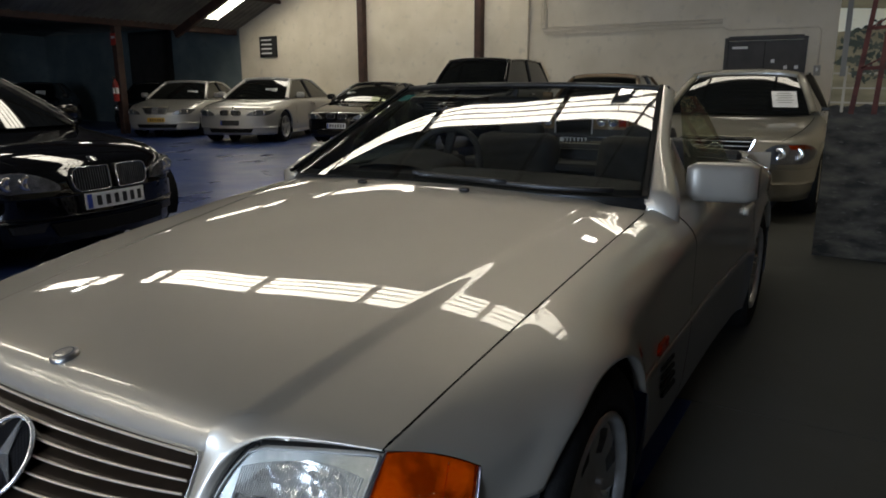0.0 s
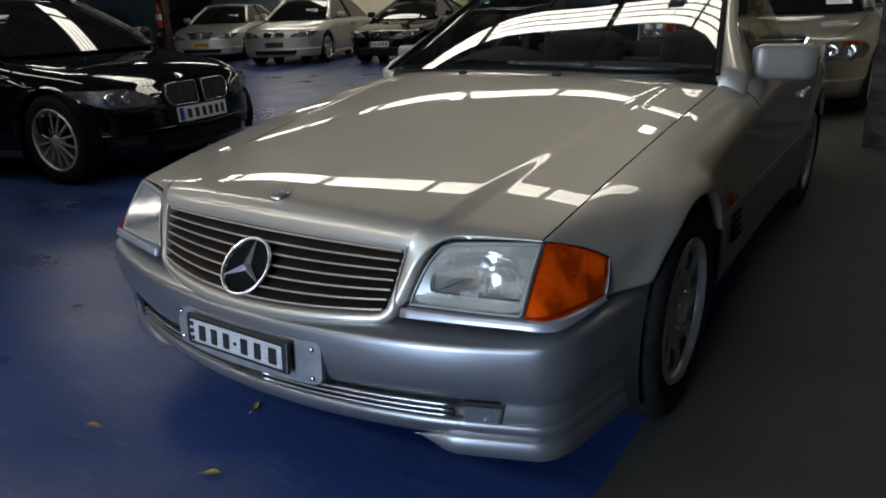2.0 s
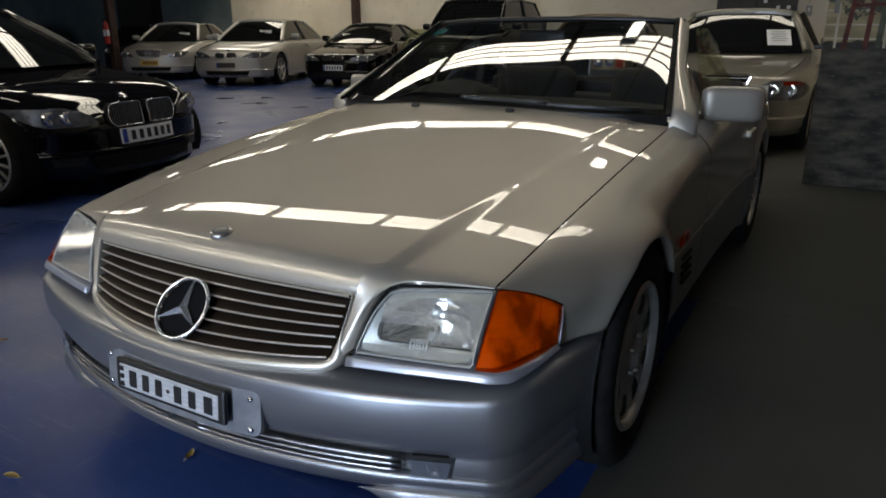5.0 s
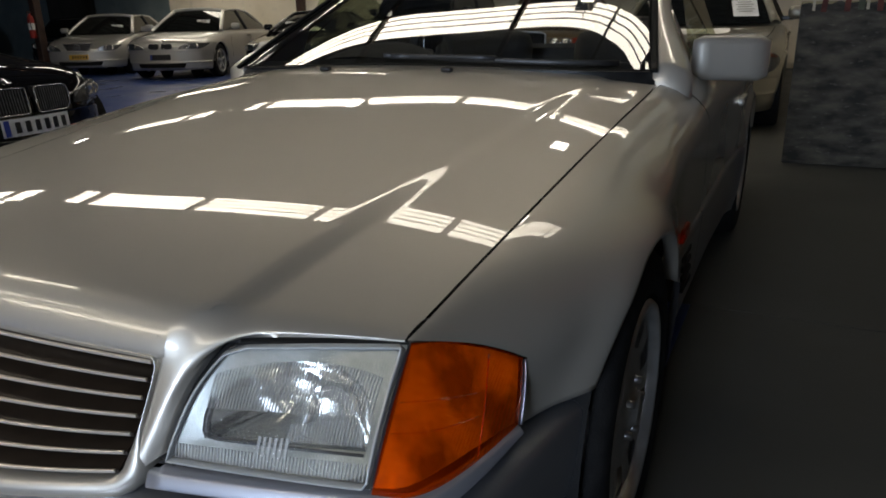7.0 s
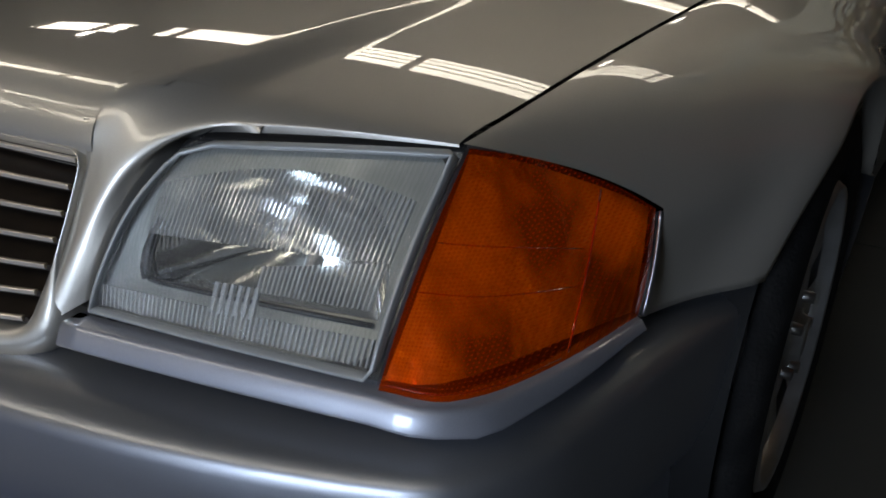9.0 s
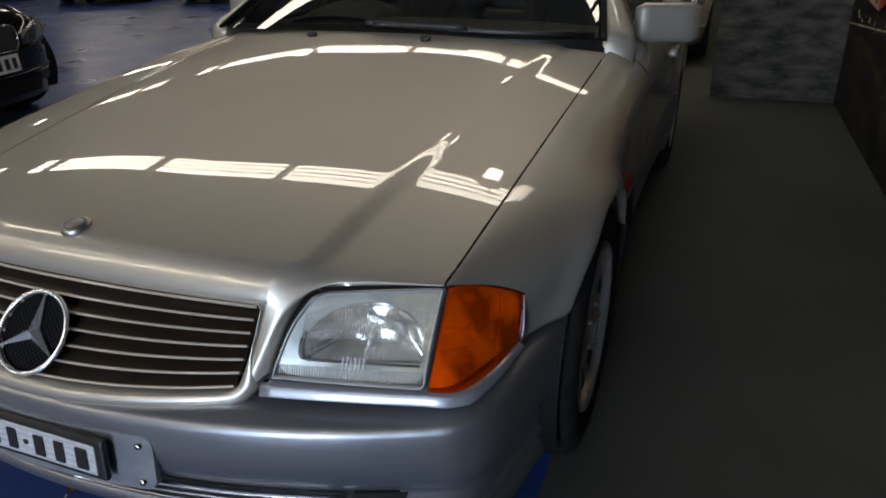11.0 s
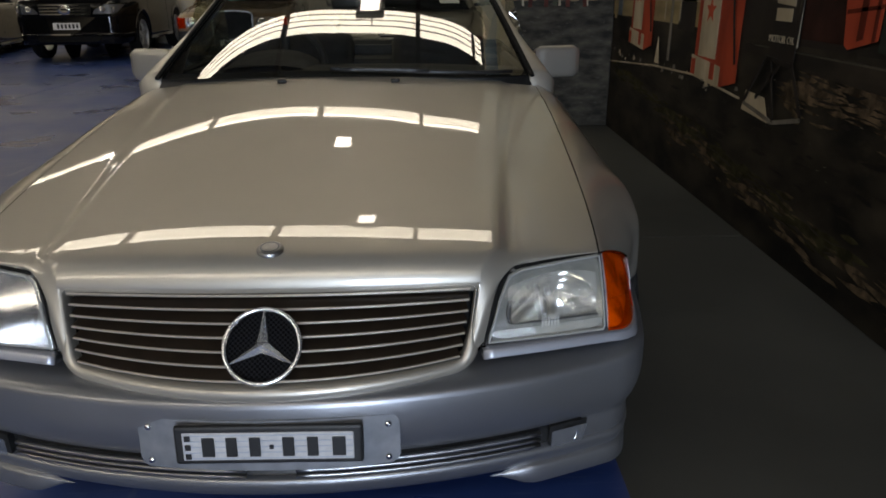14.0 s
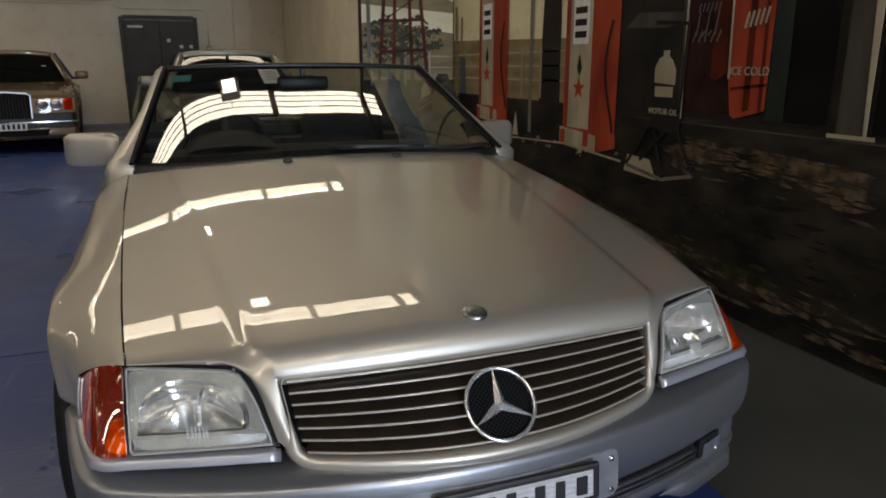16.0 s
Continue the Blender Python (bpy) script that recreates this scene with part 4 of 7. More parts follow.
def hood_z(x, y):
    f = hood_front(x)
    k = max(0.0, 1 - max(0.0, y - f) / lerp(0.056, 0.045, smooth01((abs(x) - 0.44) / 0.1)))
    z = hood_base(x, y)
    if k > 0:
        z -= (hood_base(x, f) - front_edge_z(x)) * (1 - math.sqrt(max(0.0, 1 - k ** lerp(2.3, 2.1, smooth01((abs(x) - 0.44) / 0.1)))))
    return z


hood_u = [0.0, 0.05, 0.1, 0.15, 0.2, 0.25, 0.3, 0.34, 0.37, 0.39] + span(0.40, 0.66, 27) + [0.68, 0.7, 0.72]
hood_u = [u / 0.724 for u in hood_u] + [1.0]
hood_v = [0, 0.0003, 0.001, 0.0022, 0.004, 0.0065, 0.0095, 0.013, 0.017, 0.0215, 0.0265, 0.033, 0.042, 0.055, 0.075, 0.1, 0.13] + span(0.17, 1.0, 30)


NOSE_RUN, NOSE_A, NOSE_B = 0.060, 0.436, 0.562


def hood_row(v):
    right = []
    for u in hood_u:
        x0 = u * 0.724
        xf = u * (edge_x(hood_front(x0)) - 0.0025)
        y = lerp(hood_front(xf), hood_back(x0), v)
        x = lerp(xf, u * (edge_x(y) - 0.0025), min(1.0, v * 30))
        right.append((x, y, hood_z(x, y)))
    return [(-x, y, z) for x, y, z in reversed(right[1:])] + right


rows = [hood_row(v) for v in hood_v]
lip = [(x, y + 0.012, z - 0.02) for x, y, z in rows[0]]
hood_v_, hood_f = grid([lip] + rows)


def under_nose(face):
    x = sum(abs(hood_v_[i][0]) for i in face) / len(face)
    y = sum(hood_v_[i][1] for i in face) / len(face)
    return NOSE_A + 0.008 < x < NOSE_B - 0.022 and y < hood_front(x) + 0.66 * NOSE_RUN


hood = make("hood", hood_v_, [f for f in hood_f if not under_nose(f)], SILVER, hero, True, "long silver hood with two soft creases")

# front wings, doors, rear wings: one side profile cut by the wheel openings
ARCH_R = 0.340


def side_x(y, z, top_x, top_z, roll=0.12):
    w = side_w(y)
    t = max(0.0, min(1.0, (top_z - z) / roll))
    x = top_x + (w - top_x) * math.sin(math.pi / 2 * t) ** 0.75
    for yc in (WF, WR):
        r = math.hypot(y - yc, z - WHEEL_R)
        x += 0.022 * math.exp(-(((r - ARCH_R) / 0.045) ** 2)) if z > 0.2 else 0
    if z < 0.6:
        x -= 0.02 * ((0.6 - z) / 0.35) ** 2
    return x


def arch_z(y, low):
    for yc in (WF, WR):
        if abs(y - yc) < ARCH_R:
            return max(low, WHEEL_R + math.sqrt(ARCH_R**2 - (y - yc) ** 2))
    return low


def flank(name, ya, yb, low, top, s, material, label="", n=50, rows_n=26, front=None):
    """A body side panel from ya to yb; s is the side; front(k) bends its leading edge (k from top 0 to bottom 1)."""
    out = []
    for i in range(rows_n):
        k = (i / (rows_n - 1))
        row = []
        for j in range(n):
            q = j / (n - 1)
            a = ya if front is None else front(k)
            y = lerp(a, yb, q)
            tx, tz = top(y)
            lo = arch_z(y, low(y))
            kk = k ** 1.4
            z = lerp(tz, lo, kk)
            row.append((s * side_x(y, z, tx, tz), y, z))
        out.append(row)
    # turn the bottom edge inwards
    out.append([(x - s * 0.03, y, z + 0.004) for x, y, z in out[-1]])
    return make(name, *grid(out), material, hero, True, label)


def wing_top(y):
    return edge_x(y) + 0.0015, edge_z(y) - 0.001


def door_top(y):
    return lerp(edge_x(y) + 0.003, 0.80, smooth01((y - 1.70) / 0.3)), edge_z(y) + 0.002 * smooth01((y - 1.7) / 0.2)


CLAD_Z = 0.475
indicator_top = interp([(0.0, 0.216), (0.147, 0.262), (0.24, 0.291), (0.36, 0.322), (0.503, 0.354)])


def indicator_edge(k):
    return indicator_top(k) if k < 0.503 else lerp(0.354, 0.320, min(1.0, (k - 0.503) / 0.441))


def wing_front(k):
    return indicator_edge(k ** 1.4)


for s in (1, -1):
    flank("front_wing", 0.2, 1.695, lambda y: 0.505 if y < 0.5 else CLAD_Z, wing_top, s, SILVER, n=90, rows_n=34, front=wing_front)
    flank("door", 1.703, 2.93, lambda y: CLAD_Z, door_top, s, SILVER, n=30)
    flank("rear_wing", 2.938, 4.36, lambda y: CLAD_Z, lambda y: (lerp(0.80, 0.62, smooth01((y - 3.0) / 1.3)), edge_z(y)), s, SILVER, n=70)
    # lower cladding behind and between the wheels
    for a, b in ((1.0, 1.695), (1.703, 2.9)):
        out = []
        for z in (0.478, 0.474, 0.45, 0.36, 0.27, 0.2, 0.19):
            off = 0.006 if 0.2 < z < 0.476 else -0.008
            row = []
            for y in span(a, b, 24):
                zz = z
                yy = max(y, WF + math.sqrt(max(0, (ARCH_R) ** 2 - (zz - WHEEL_R) ** 2))) if a < 1.5 else min(y, WR - math.sqrt(max(0, ARCH_R**2 - (zz - WHEEL_R) ** 2)))
                row.append((s * (side_x(yy, max(zz, 0.25), 0.75, 0.85) + off), yy, zz))
            out.append(row)
        make("cladding", *grid(out), CLAD, hero, True, "grey-blue lower side cladding")
    clr = [[(s * (side_x(y, 0.35, 0.7, 0.85) + 0.004), y, z) for y in span(WR + ARCH_R - 0.01, 4.3, 10)] for z in (0.476, 0.3, 0.22)]
    make("cladding", *grid(clr), CLAD, hero, True)
    # vent slots and amber side marker
    for k in range(4):
        y = 1.375 + 0.0 * k
        z = 0.44 - 0.032 * k
        make("vent_slot", *sweep([(s * (side_x(1.36 + 0.02 * k, 0.4, 0.75, 0.85) + 0.008), 1.32 + 0.012 * k, z), (s * (side_x(1.5, 0.4, 0.75, 0.85) + 0.008), 1.47 + 0.012 * k, z - 0.006)], rect_profile(0.008, 0.014)), SEAL, hero, False)
    make("side_marker", *bm_shape(boxm(s * (side_x(1.32, 0.515, 0.75, 0.85) + 0.003), 1.32, 0.513, 0.016, 0.10, 0.036, 0.006)), AMBER, hero, False, "amber side marker")
    # door handle and the seam shadow
    make("door_handle", *bm_shape(boxm(s * 0.905, 2.72, 0.70, 0.035, 0.2, 0.035, 0.012)), SILVER, hero, False)
    # wheel well
    for yc in (WF, WR):
        v, f = lathe([(ARCH_R + 0.006, 0.50), (ARCH_R + 0.006, 0.885)], 40, "x")
        v = [(s * x, y + yc, z + WHEEL_R) for x, y, z in v]
        v2, f2 = lathe([(0.0, 0.50), (ARCH_R + 0.006, 0.50)], 40, "x")
        v2 = [(s * x, y + yc, z + WHEEL_R) for x, y, z in v2]
        vv, ff = join((v, f), (v2, f2))
        ff = [q for q in ff if max(vv[i][2] for i in q) > 0.18]
        make("wheel_well", vv, ff, SEAL, hero, True, "black wheel well")

# grille: painted surround, dark core, thin bright slats
def grille_pt(x, t, off=0.0):
    """x across, t from the bottom 0 to the top 1 of the grille plane."""
    ax = abs(x)
    yt, yb = 0.075 + 0.1 * x * x, -0.062 + 0.55 * x * x
    zt, zb = 0.640, 0.479 + 0.05 * x * x
    return (x, lerp(yb, yt, t) + off, lerp(zb, zt, t))


grille_half = interp([(0.0, 0.402), (0.1, 0.409), (0.25, 0.416), (0.5, 0.4235), (1.0, 0.4355)])
CORNER_X, CORNER_T = 0.020, 0.13


def grille_edge():
    """The outline of the opening from the top middle round by the right to the bottom middle, as (x, t), with round corners."""
    out = [(x, 1.0) for x in span(0.0, grille_half(1.0) - CORNER_X * 0.8, 14)]
    for k in (15, 35, 55, 75):
        a = radians(k)
        out.append((grille_half(1.0 - CORNER_T * 0.8 * (1 - math.cos(a))) - CORNER_X * 0.8 * (1 - math.sin(a)), 1.0 - CORNER_T * 0.8 * (1 - math.cos(a))))
    out += [(grille_half(t), t) for t in span(0.86, 0.20, 9)]
    for k in (10, 30, 50, 70):
        a = radians(k)
        out.append((grille_half(0.0) + 0.010 - CORNER_X * 1.6 * (1 - math.cos(a)), CORNER_T * 1.2 * (1 - math.sin(a))))
    out += [(x, 0.0) for x in span(grille_half(0.0) - CORNER_X * 1.2, 0.0, 14)]
    return out


edge_r = grille_edge()
loop_pts = [grille_pt(x, t) for x, t in edge_r] + [grille_pt(-x, t) for x, t in reversed(edge_r[1:-1])]
band_r = [0.05 if t > 0.5 else lerp(1.0, 0.05, smooth01((t - 0.12) / 0.38)) for x, t in edge_r]
BAND = band_r + list(reversed(band_r[1:-1]))


def surround(inner, outer):
    """The band round the grille, wide at the sides and below, with a rolled face."""
    rows = []
    n = len(loop_pts)
    cx, cz = 0.0, 0.56
    for k, (o, dy) in enumerate(((-inner, 0.03), (-inner, 0.006), (-inner * 0.4, -0.003), (outer * 0.3, -0.0045), (outer * 0.62, -0.002), (outer * 0.86, 0.004), (outer, 0.013), (outer, 0.05))):
        row = []
        for i, (x, y, z) in enumerate(loop_pts):
            a, b = Vector(loop_pts[i - 1]), Vector(loop_pts[(i + 1) % n])
            t = (b - a).normalized()
            nrm = Vector((t.z, 0, -t.x)) * -1
            if nrm.x * (x - cx) + nrm.z * (z - cz) < 0:
                nrm = -nrm
            wide = BAND[i]
            p = Vector((x, y, z)) + nrm * o * (wide if o > 0 else 0.4 + 0.6 * wide)
            row.append((p.x, p.y + dy, p.z))
        rows.append(row)
    return grid(rows, True)


make("grille_surround", *surround(0.006, 0.029), SILVER, hero, True, "silver painted grille surround")
core = [[(x, y + 0.056, z) for x, y, z in (grille_pt(u * grille_half(t) * 1.0, t) for u in span(-1, 1, 21))] for t in span(0, 1, 5)]
make("grille_core", *grid(core), SEAL, hero, True, "dark grille core")
NS = 7
for k in range(NS):
    t = lerp(0.09, 0.93, k / (NS - 1))
    hw = grille_half(t) - 0.012
    path = [grille_pt(x, t, 0.016) for x in span(-hw, hw, 25)]
    make("grille_slat", *sweep(path, [(-0.034, 0.006), (0.008, -0.0055), (0.012, -0.003), (0.012, 0.002), (0.008, 0.003), (-0.034, 0.012)]), SLATM, hero, False, "dark bronze slat")
    make("slat_edge", *sweep([(x, y - 0.013, z + 0.001) for x, y, z in path], rect_profile(0.004, 0.0044)), SLATEDGE, hero, False, "thin bright slat edge")

# three-pointed ornament in its ring
def ornament(parent, m, r, ringw, back=True, name="grille_badge"):
    v, f = [], []
    n, k = 48, 10
    rows = [[(((r + ringw * math.cos(2 * math.pi * j / k)) * math.cos(2 * math.pi * i / n)), ringw * math.sin(2 * math.pi * j / k), ((r + ringw * math.cos(2 * math.pi * j / k)) * math.sin(2 * math.pi * i / n))) for j in range(k)] for i in range(n + 1)]
    ring = grid(rows, True)
    spokes = []
    for q in range(3):
        a = math.pi / 2 + q * 2 * math.pi / 3
        d, s = Vector((math.cos(a), 0, math.sin(a))), Vector((-math.sin(a), 0, math.cos(a)))
        tip = d * r
        w = r * 0.165
        lo, hi = d * (-w * 0.1) + s * w - d * 0 , d * (-w * 0.1) - s * w
        ridge0 = Vector((0, -r * 0.12, 0))
        ridge1 = tip + Vector((0, -r * 0.02, 0))
        vs = [lo + Vector((0, 0.004, 0)), hi + Vector((0, 0.004, 0)), tip + Vector((0, 0.004, 0)), ridge0, ridge1]
        spokes.append(([tuple(p) for p in vs], [(0, 3, 4, 2), (1, 2, 4, 3), (0, 1, 3)]))
    ob = make(name, *join(ring, *spokes), STARCHROME, parent, False, "bright ring with a three-pointed ornament")
    ob.matrix_basis = m
    for p in ob.data.polygons:
        p.use_smooth = len(p.vertices) == 4 and p.index < 480
    if back:
        disc = lathe([(0.0, 0.006), (r * 0.97, 0.008)], 40, "y")
        b = make("badge_mesh", *disc, BADGEMESH, parent, False, "black mesh behind the ornament")
        b.matrix_basis = m
    return ob


BADGEMESH = mat("black_badge_mesh", (0.006, 0.006, 0.006), 0.8, spec=0.05)
_n, _l, _b = nodes_of(BADGEMESH)
_v = coords(BADGEMESH, (190, 1, 190))
_w = _n.new("ShaderNodeTexChecker")
_w.inputs["Scale"].default_value = 1.0
_w.inputs["Color1"].default_value = (0.012, 0.012, 0.014, 1)
_w.inputs["Color2"].default_value = (0.002, 0.002, 0.002, 1)
_l.new(_v, _w.inputs["Vector"])
_l.new(_w.outputs["Color"], _b.inputs["Base Color"])
ornament(hero, pose(0, -0.012, 0.556, -40), 0.076, 0.0045)
# flat round badge on the hood's nose
ebm = lathe([(0.0, 0.006), (0.022, 0.006), (0.0265, 0.004), (0.0285, 0.0), (0.0285, -0.004)], 32, "z")
eb = make("hood_badge", *ebm, SATIN, hero, True, "small round bright badge")
eb.matrix_basis = pose(0, 0.131, 0.7085, 12)
make("badge_ring", *lathe([(0.017, 0.0066), (0.0205, 0.0066)], 32, "z"), mat("badge_blue_grey", (0.16, 0.18, 0.21), 0.3, 0.5), eb, True)


# headlamps
def resample(pts, n):
    ln = [0.0]
    for p, q in zip(pts, pts[1:]):
        ln.append(ln[-1] + (q - p).length)
    out = []
    for k in range(n):
        d = ln[-1] * k / (n - 1)
        i = max(j for j in range(len(ln) - 1) if ln[j] <= d + 1e-9)
        out.append(pts[i].lerp(pts[i + 1], min(1.0, (d - ln[i]) / max(1e-9, ln[i + 1] - ln[i]))))
    return out


def fair_sheet(left, right, foot, s, cols=19):
    """A smooth skin between two edges: bowed forward below, running into the hood above."""
    n = len(left)
    pts = np.zeros((n, cols, 3))
    fixed = np.zeros((n, cols), bool)
    for k in range(n):
        for c in range(cols):
            pts[k, c] = left[k].lerp(right[k], c / (cols - 1))
    fixed[:, 0] = fixed[:, -1] = True
    for k, run in ((n - 1, 1.0), (n - 2, 0.93), (n - 3, 0.86)):
        for c in range(cols):
            x = lerp(NOSE_A, NOSE_B, c / (cols - 1))
            y = hood_front(x) + NOSE_RUN * run
            pts[k, c] = (s * x, y, hood_z(x, y) + 0.0004)
            fixed[k, c] = True
    for c in range(cols):
        t = c / (cols - 1)
        a, b = Vector(grille_pt(s * (grille_half(0.0) + 0.004), foot(t), 0.0)), Vector(lamp_pt(pillar_outer(foot(t)), foot(t), s, 0.003))
        pts[0, c] = a.lerp(b, t) + Vector((0, -0.004 * math.sin(math.pi * t), 0))
        fixed[0, c] = True
    for k in range(n - 9, n - 3):
        for c, base, dx in ((1, left[k], 0.007), (2, left[k], 0.014), (cols - 2, right[k], -0.007)):
            x = abs(base.x) + dx
            y = base.y + hood_front(x) - hood_front(abs(base.x))
            pts[k, c] = (s * x, y, hood_z(x, y) + 0.0004)
            fixed[k, c] = True
    ident = -np.ones((n, cols), int)
    free = [(k, c) for k in range(n) for c in range(cols) if not fixed[k, c]]
    for i, (k, c) in enumerate(free):
        ident[k, c] = i
    eqs, rhs = [], []

    def add(terms, want):
        row, r = np.zeros(len(free)), np.array(want, float)
        for k, c, wgt in terms:
            if ident[k, c] >= 0:
                row[ident[k, c]] += wgt
            else:
                r -= wgt * pts[k, c]
        eqs.append(row)
        rhs.append(r)

    for k in range(n):
        for c in range(cols):
            if 0 < c < cols - 1:
                bow = 8 * 0.0075 / (cols - 1) ** 2 * smooth01((n - 12 - k) / 12)
                add([(k, c - 1, 1), (k, c, -2), (k, c + 1, 1)], (0, bow, 0))
            if 0 < k < n - 1:
                add([(k - 1, c, 1.6), (k, c, -3.2), (k + 1, c, 1.6)], (0, 0, 0))
            if k < n - 1 and c < cols - 1:
                add([(k, c, 1), (k + 1, c, -1), (k, c + 1, -1), (k + 1, c + 1, 1)], (0, 0, 0))
    sol = np.linalg.lstsq(np.array(eqs), np.array(rhs), rcond=None)[0]
    for i, (k, c) in enumerate(free):
        pts[k, c] = sol[i]
    return [[tuple(float(q) for q in p) for p in row] for row in pts]


def lamp_pt(u, v, s, off=0.0):
    """u from the inner to the outer end, v from the bottom to the top of the headlamp glass."""
    x = 0.432 + u * 0.292
    yb = 0.056 + 0.045 * u + 0.010 * u * u
    yt = 0.113 + 0.095 * u + 0.010 * u * u
    z = lerp(0.513 + 0.004 * u, 0.652 + 0.010 * u, v)
    bulge = 0.010 * math.sin(math.pi * min(1, max(0, v)))
    return (s * x, lerp(yb, yt, v) + off - bulge, z)


lamp_inner = interp([(-0.06, 0.060), (0.0, 0.072), (0.187, 0.096), (0.35, 0.122), (0.51, 0.145), (0.66, 0.172), (0.825, 0.215), (0.92, 0.248), (0.97, 0.278), (0.995, 0.320), (1.01, 0.37)])
pillar_outer = interp([(-0.16, 0.036), (-0.06, 0.048), (0.0, 0.055), (0.187, 0.075), (0.35, 0.096), (0.51, 0.116), (0.67, 0.141), (0.825, 0.178), (0.92, 0.205), (0.98, 0.230), (1.01, 0.257)])


def lamp_left(v):
    """The slanting inner end of the lamp, rounded off at the top."""
    return lamp_inner(v)


# edges of the amber indicator, from the headlamp round to the wing
ind_bx = interp([(0.0, 0.7255), (0.22, 0.764), (0.36, 0.785), (0.52, 0.800), (0.72, 0.813), (1.0, 0.825)])
ind_by = interp([(0.0, 0.110), (0.22, 0.122), (0.36, 0.148), (0.52, 0.187), (0.72, 0.242), (1.0, 0.318)])
ind_bz = interp([(0.0, 0.517), (0.4, 0.516), (1.0, 0.5155)])
ind_tx = interp([(0.0, 0.7255), (0.3, 0.754), (0.52, 0.776), (0.75, 0.798), (1.0, 0.818)])
ind_ty = interp([(0.0, 0.216), (0.3, 0.263), (0.52, 0.291), (0.75, 0.322), (1.0, 0.352)])
ind_tz = interp([(0.0, 0.6605), (0.3, 0.6475), (0.52, 0.6345), (0.75, 0.618), (1.0, 0.597)])

for s in (1, -1):
    lampo = make("headlight", *grid([[lamp_pt(lerp(lamp_left(v), 1.0, u), v, s, 0.075) for u in span(0, 1, 14)] for v in span(0, 1, 8)]), LAMPSILVER, hero, True, "grey headlamp housing")
    lens = make("lens", *grid([[lamp_pt(lerp(lamp_left(v) + 0.006, 0.992, u), v, s, 0.0) for u in span(0, 1, 26)] for v in span(0.015, 0.975, 18)]), FLUTED, lampo, True, "ribbed clear glass")
    lens.visible_shadow = False
    rim = [lamp_pt(lamp_left(v) + 0.02, v, s, 0.0) for v in span(0.03, 0.91, 14)] + [lamp_pt(u, 0.962 + 0.006 * math.sin(math.pi * (u - 0.35) / 0.63), s, 0.0) for u in span(0.35, 0.96, 13)] + [lamp_pt(0.978, v, s, 0.0) for v in span(0.95, 0.07, 10)] + [lamp_pt(u, 0.035, s, 0.0) for u in span(0.96, 0.16, 14)]
    make("lens_frame", *sweep(rim, rect_profile(0.0032, 0.008), up=(0, 1, 0.3), close=True), LAMPGREY, lampo, True, "pale grey glass rim")
    # reflector bowl: a rounded square dish with a bulb shade
    bowl, bezel = [], [[], []]
    turns = [2 * math.pi * i / 48 for i in range(48)]

    def dome(a):
        return 0.585 + 0.345 * math.cos(a), 0.235 + 0.60 * math.sin(a) ** 0.7 if 0 < a < math.pi else 0.235

    for q in (0.06, 0.25, 0.45, 0.65, 0.82, 0.94, 1.0):
        row = []
        for a in turns:
            u, v = dome(a)
            row.append(lamp_pt(lerp(0.585, u, q), lerp(0.44, v, q), s, 0.014 + 0.060 * (1 - q * q)))
        bowl.append(row)
    make("reflector", *grid(bowl, True), REFLECTOR, lampo, True, "silvered half-round reflector dish")
    for a in turns:
        u, v = dome(a)
        bezel[0].append(lamp_pt(u, v, s, 0.013))
        vo = 0.505 + 0.475 * math.copysign(abs(math.sin(a)) ** 0.35, math.sin(a))
        lo_, hi_ = lamp_left(vo) + 0.012, 0.985
        bezel[1].append(lamp_pt((lo_ + hi_) / 2 + (hi_ - lo_) / 2 * math.copysign(abs(math.cos(a)) ** 0.35, math.cos(a)), vo, s, 0.007))
    make("bezel", *grid(bezel, True), LAMPBEZEL, lampo, True, "grey-green lamp bezel")
    c = lamp_pt(0.56, 0.52, s, 0.035)
    v_, f_ = lathe([(0.0, -0.004), (0.006, -0.004), (0.007, 0.0), (0.007, 0.022)], 16, "y")
    make("bulb_shade", [(x + c[0], y + c[1], z + c[2]) for x, y, z in v_], f_, SATIN, lampo, True)
    side = [[lamp_pt(lamp_left(v) + 0.012, v, s, o) for v in span(0, 1, 10)] for o in (0.003, 0.075)]
    make("lamp_wall", *grid(side), LAMPSILVER, lampo, True)
    fl = [[lamp_pt(u, 0.02, s, o) for u in span(0.0, 1, 10)] for o in (0.003, 0.075)]
    make("lamp_wall", *grid(fl), LAMPSILVER, lampo, True)
    ou = [[lamp_pt(0.99, v, s, o) for v in span(0, 1, 10)] for o in (0.003, 0.075)]
    make("lamp_wall", *grid(ou), LAMPSILVER, lampo, True)
    tp = [[lamp_pt(u, 0.985, s, o) for u in span(0.28, 1, 10)] for o in (0.003, 0.075)]
    make("lamp_wall", *grid(tp), LAMPSILVER, lampo, True)
    # black edge of the dish, moulded ribs of the glass
    blk = [lamp_pt(u, v, s, 0.008) for u, v in ((0.262, 0.56), (0.247, 0.47), (0.243, 0.40), (0.247, 0.31), (0.262, 0.25), (0.30, 0.238), (0.50, 0.233), (0.75, 0.228), (0.93, 0.225))]
    make("bowl_edge", *sweep(blk[:5], ring_profile(0.0055, 0.004, 8)), BLACKTRIM, lampo, True, "black edge of the dish")
    make("bowl_edge", *sweep(blk[4:], ring_profile(0.0022, 0.002, 8)), BLACKTRIM, lampo, True)
    ribs = []
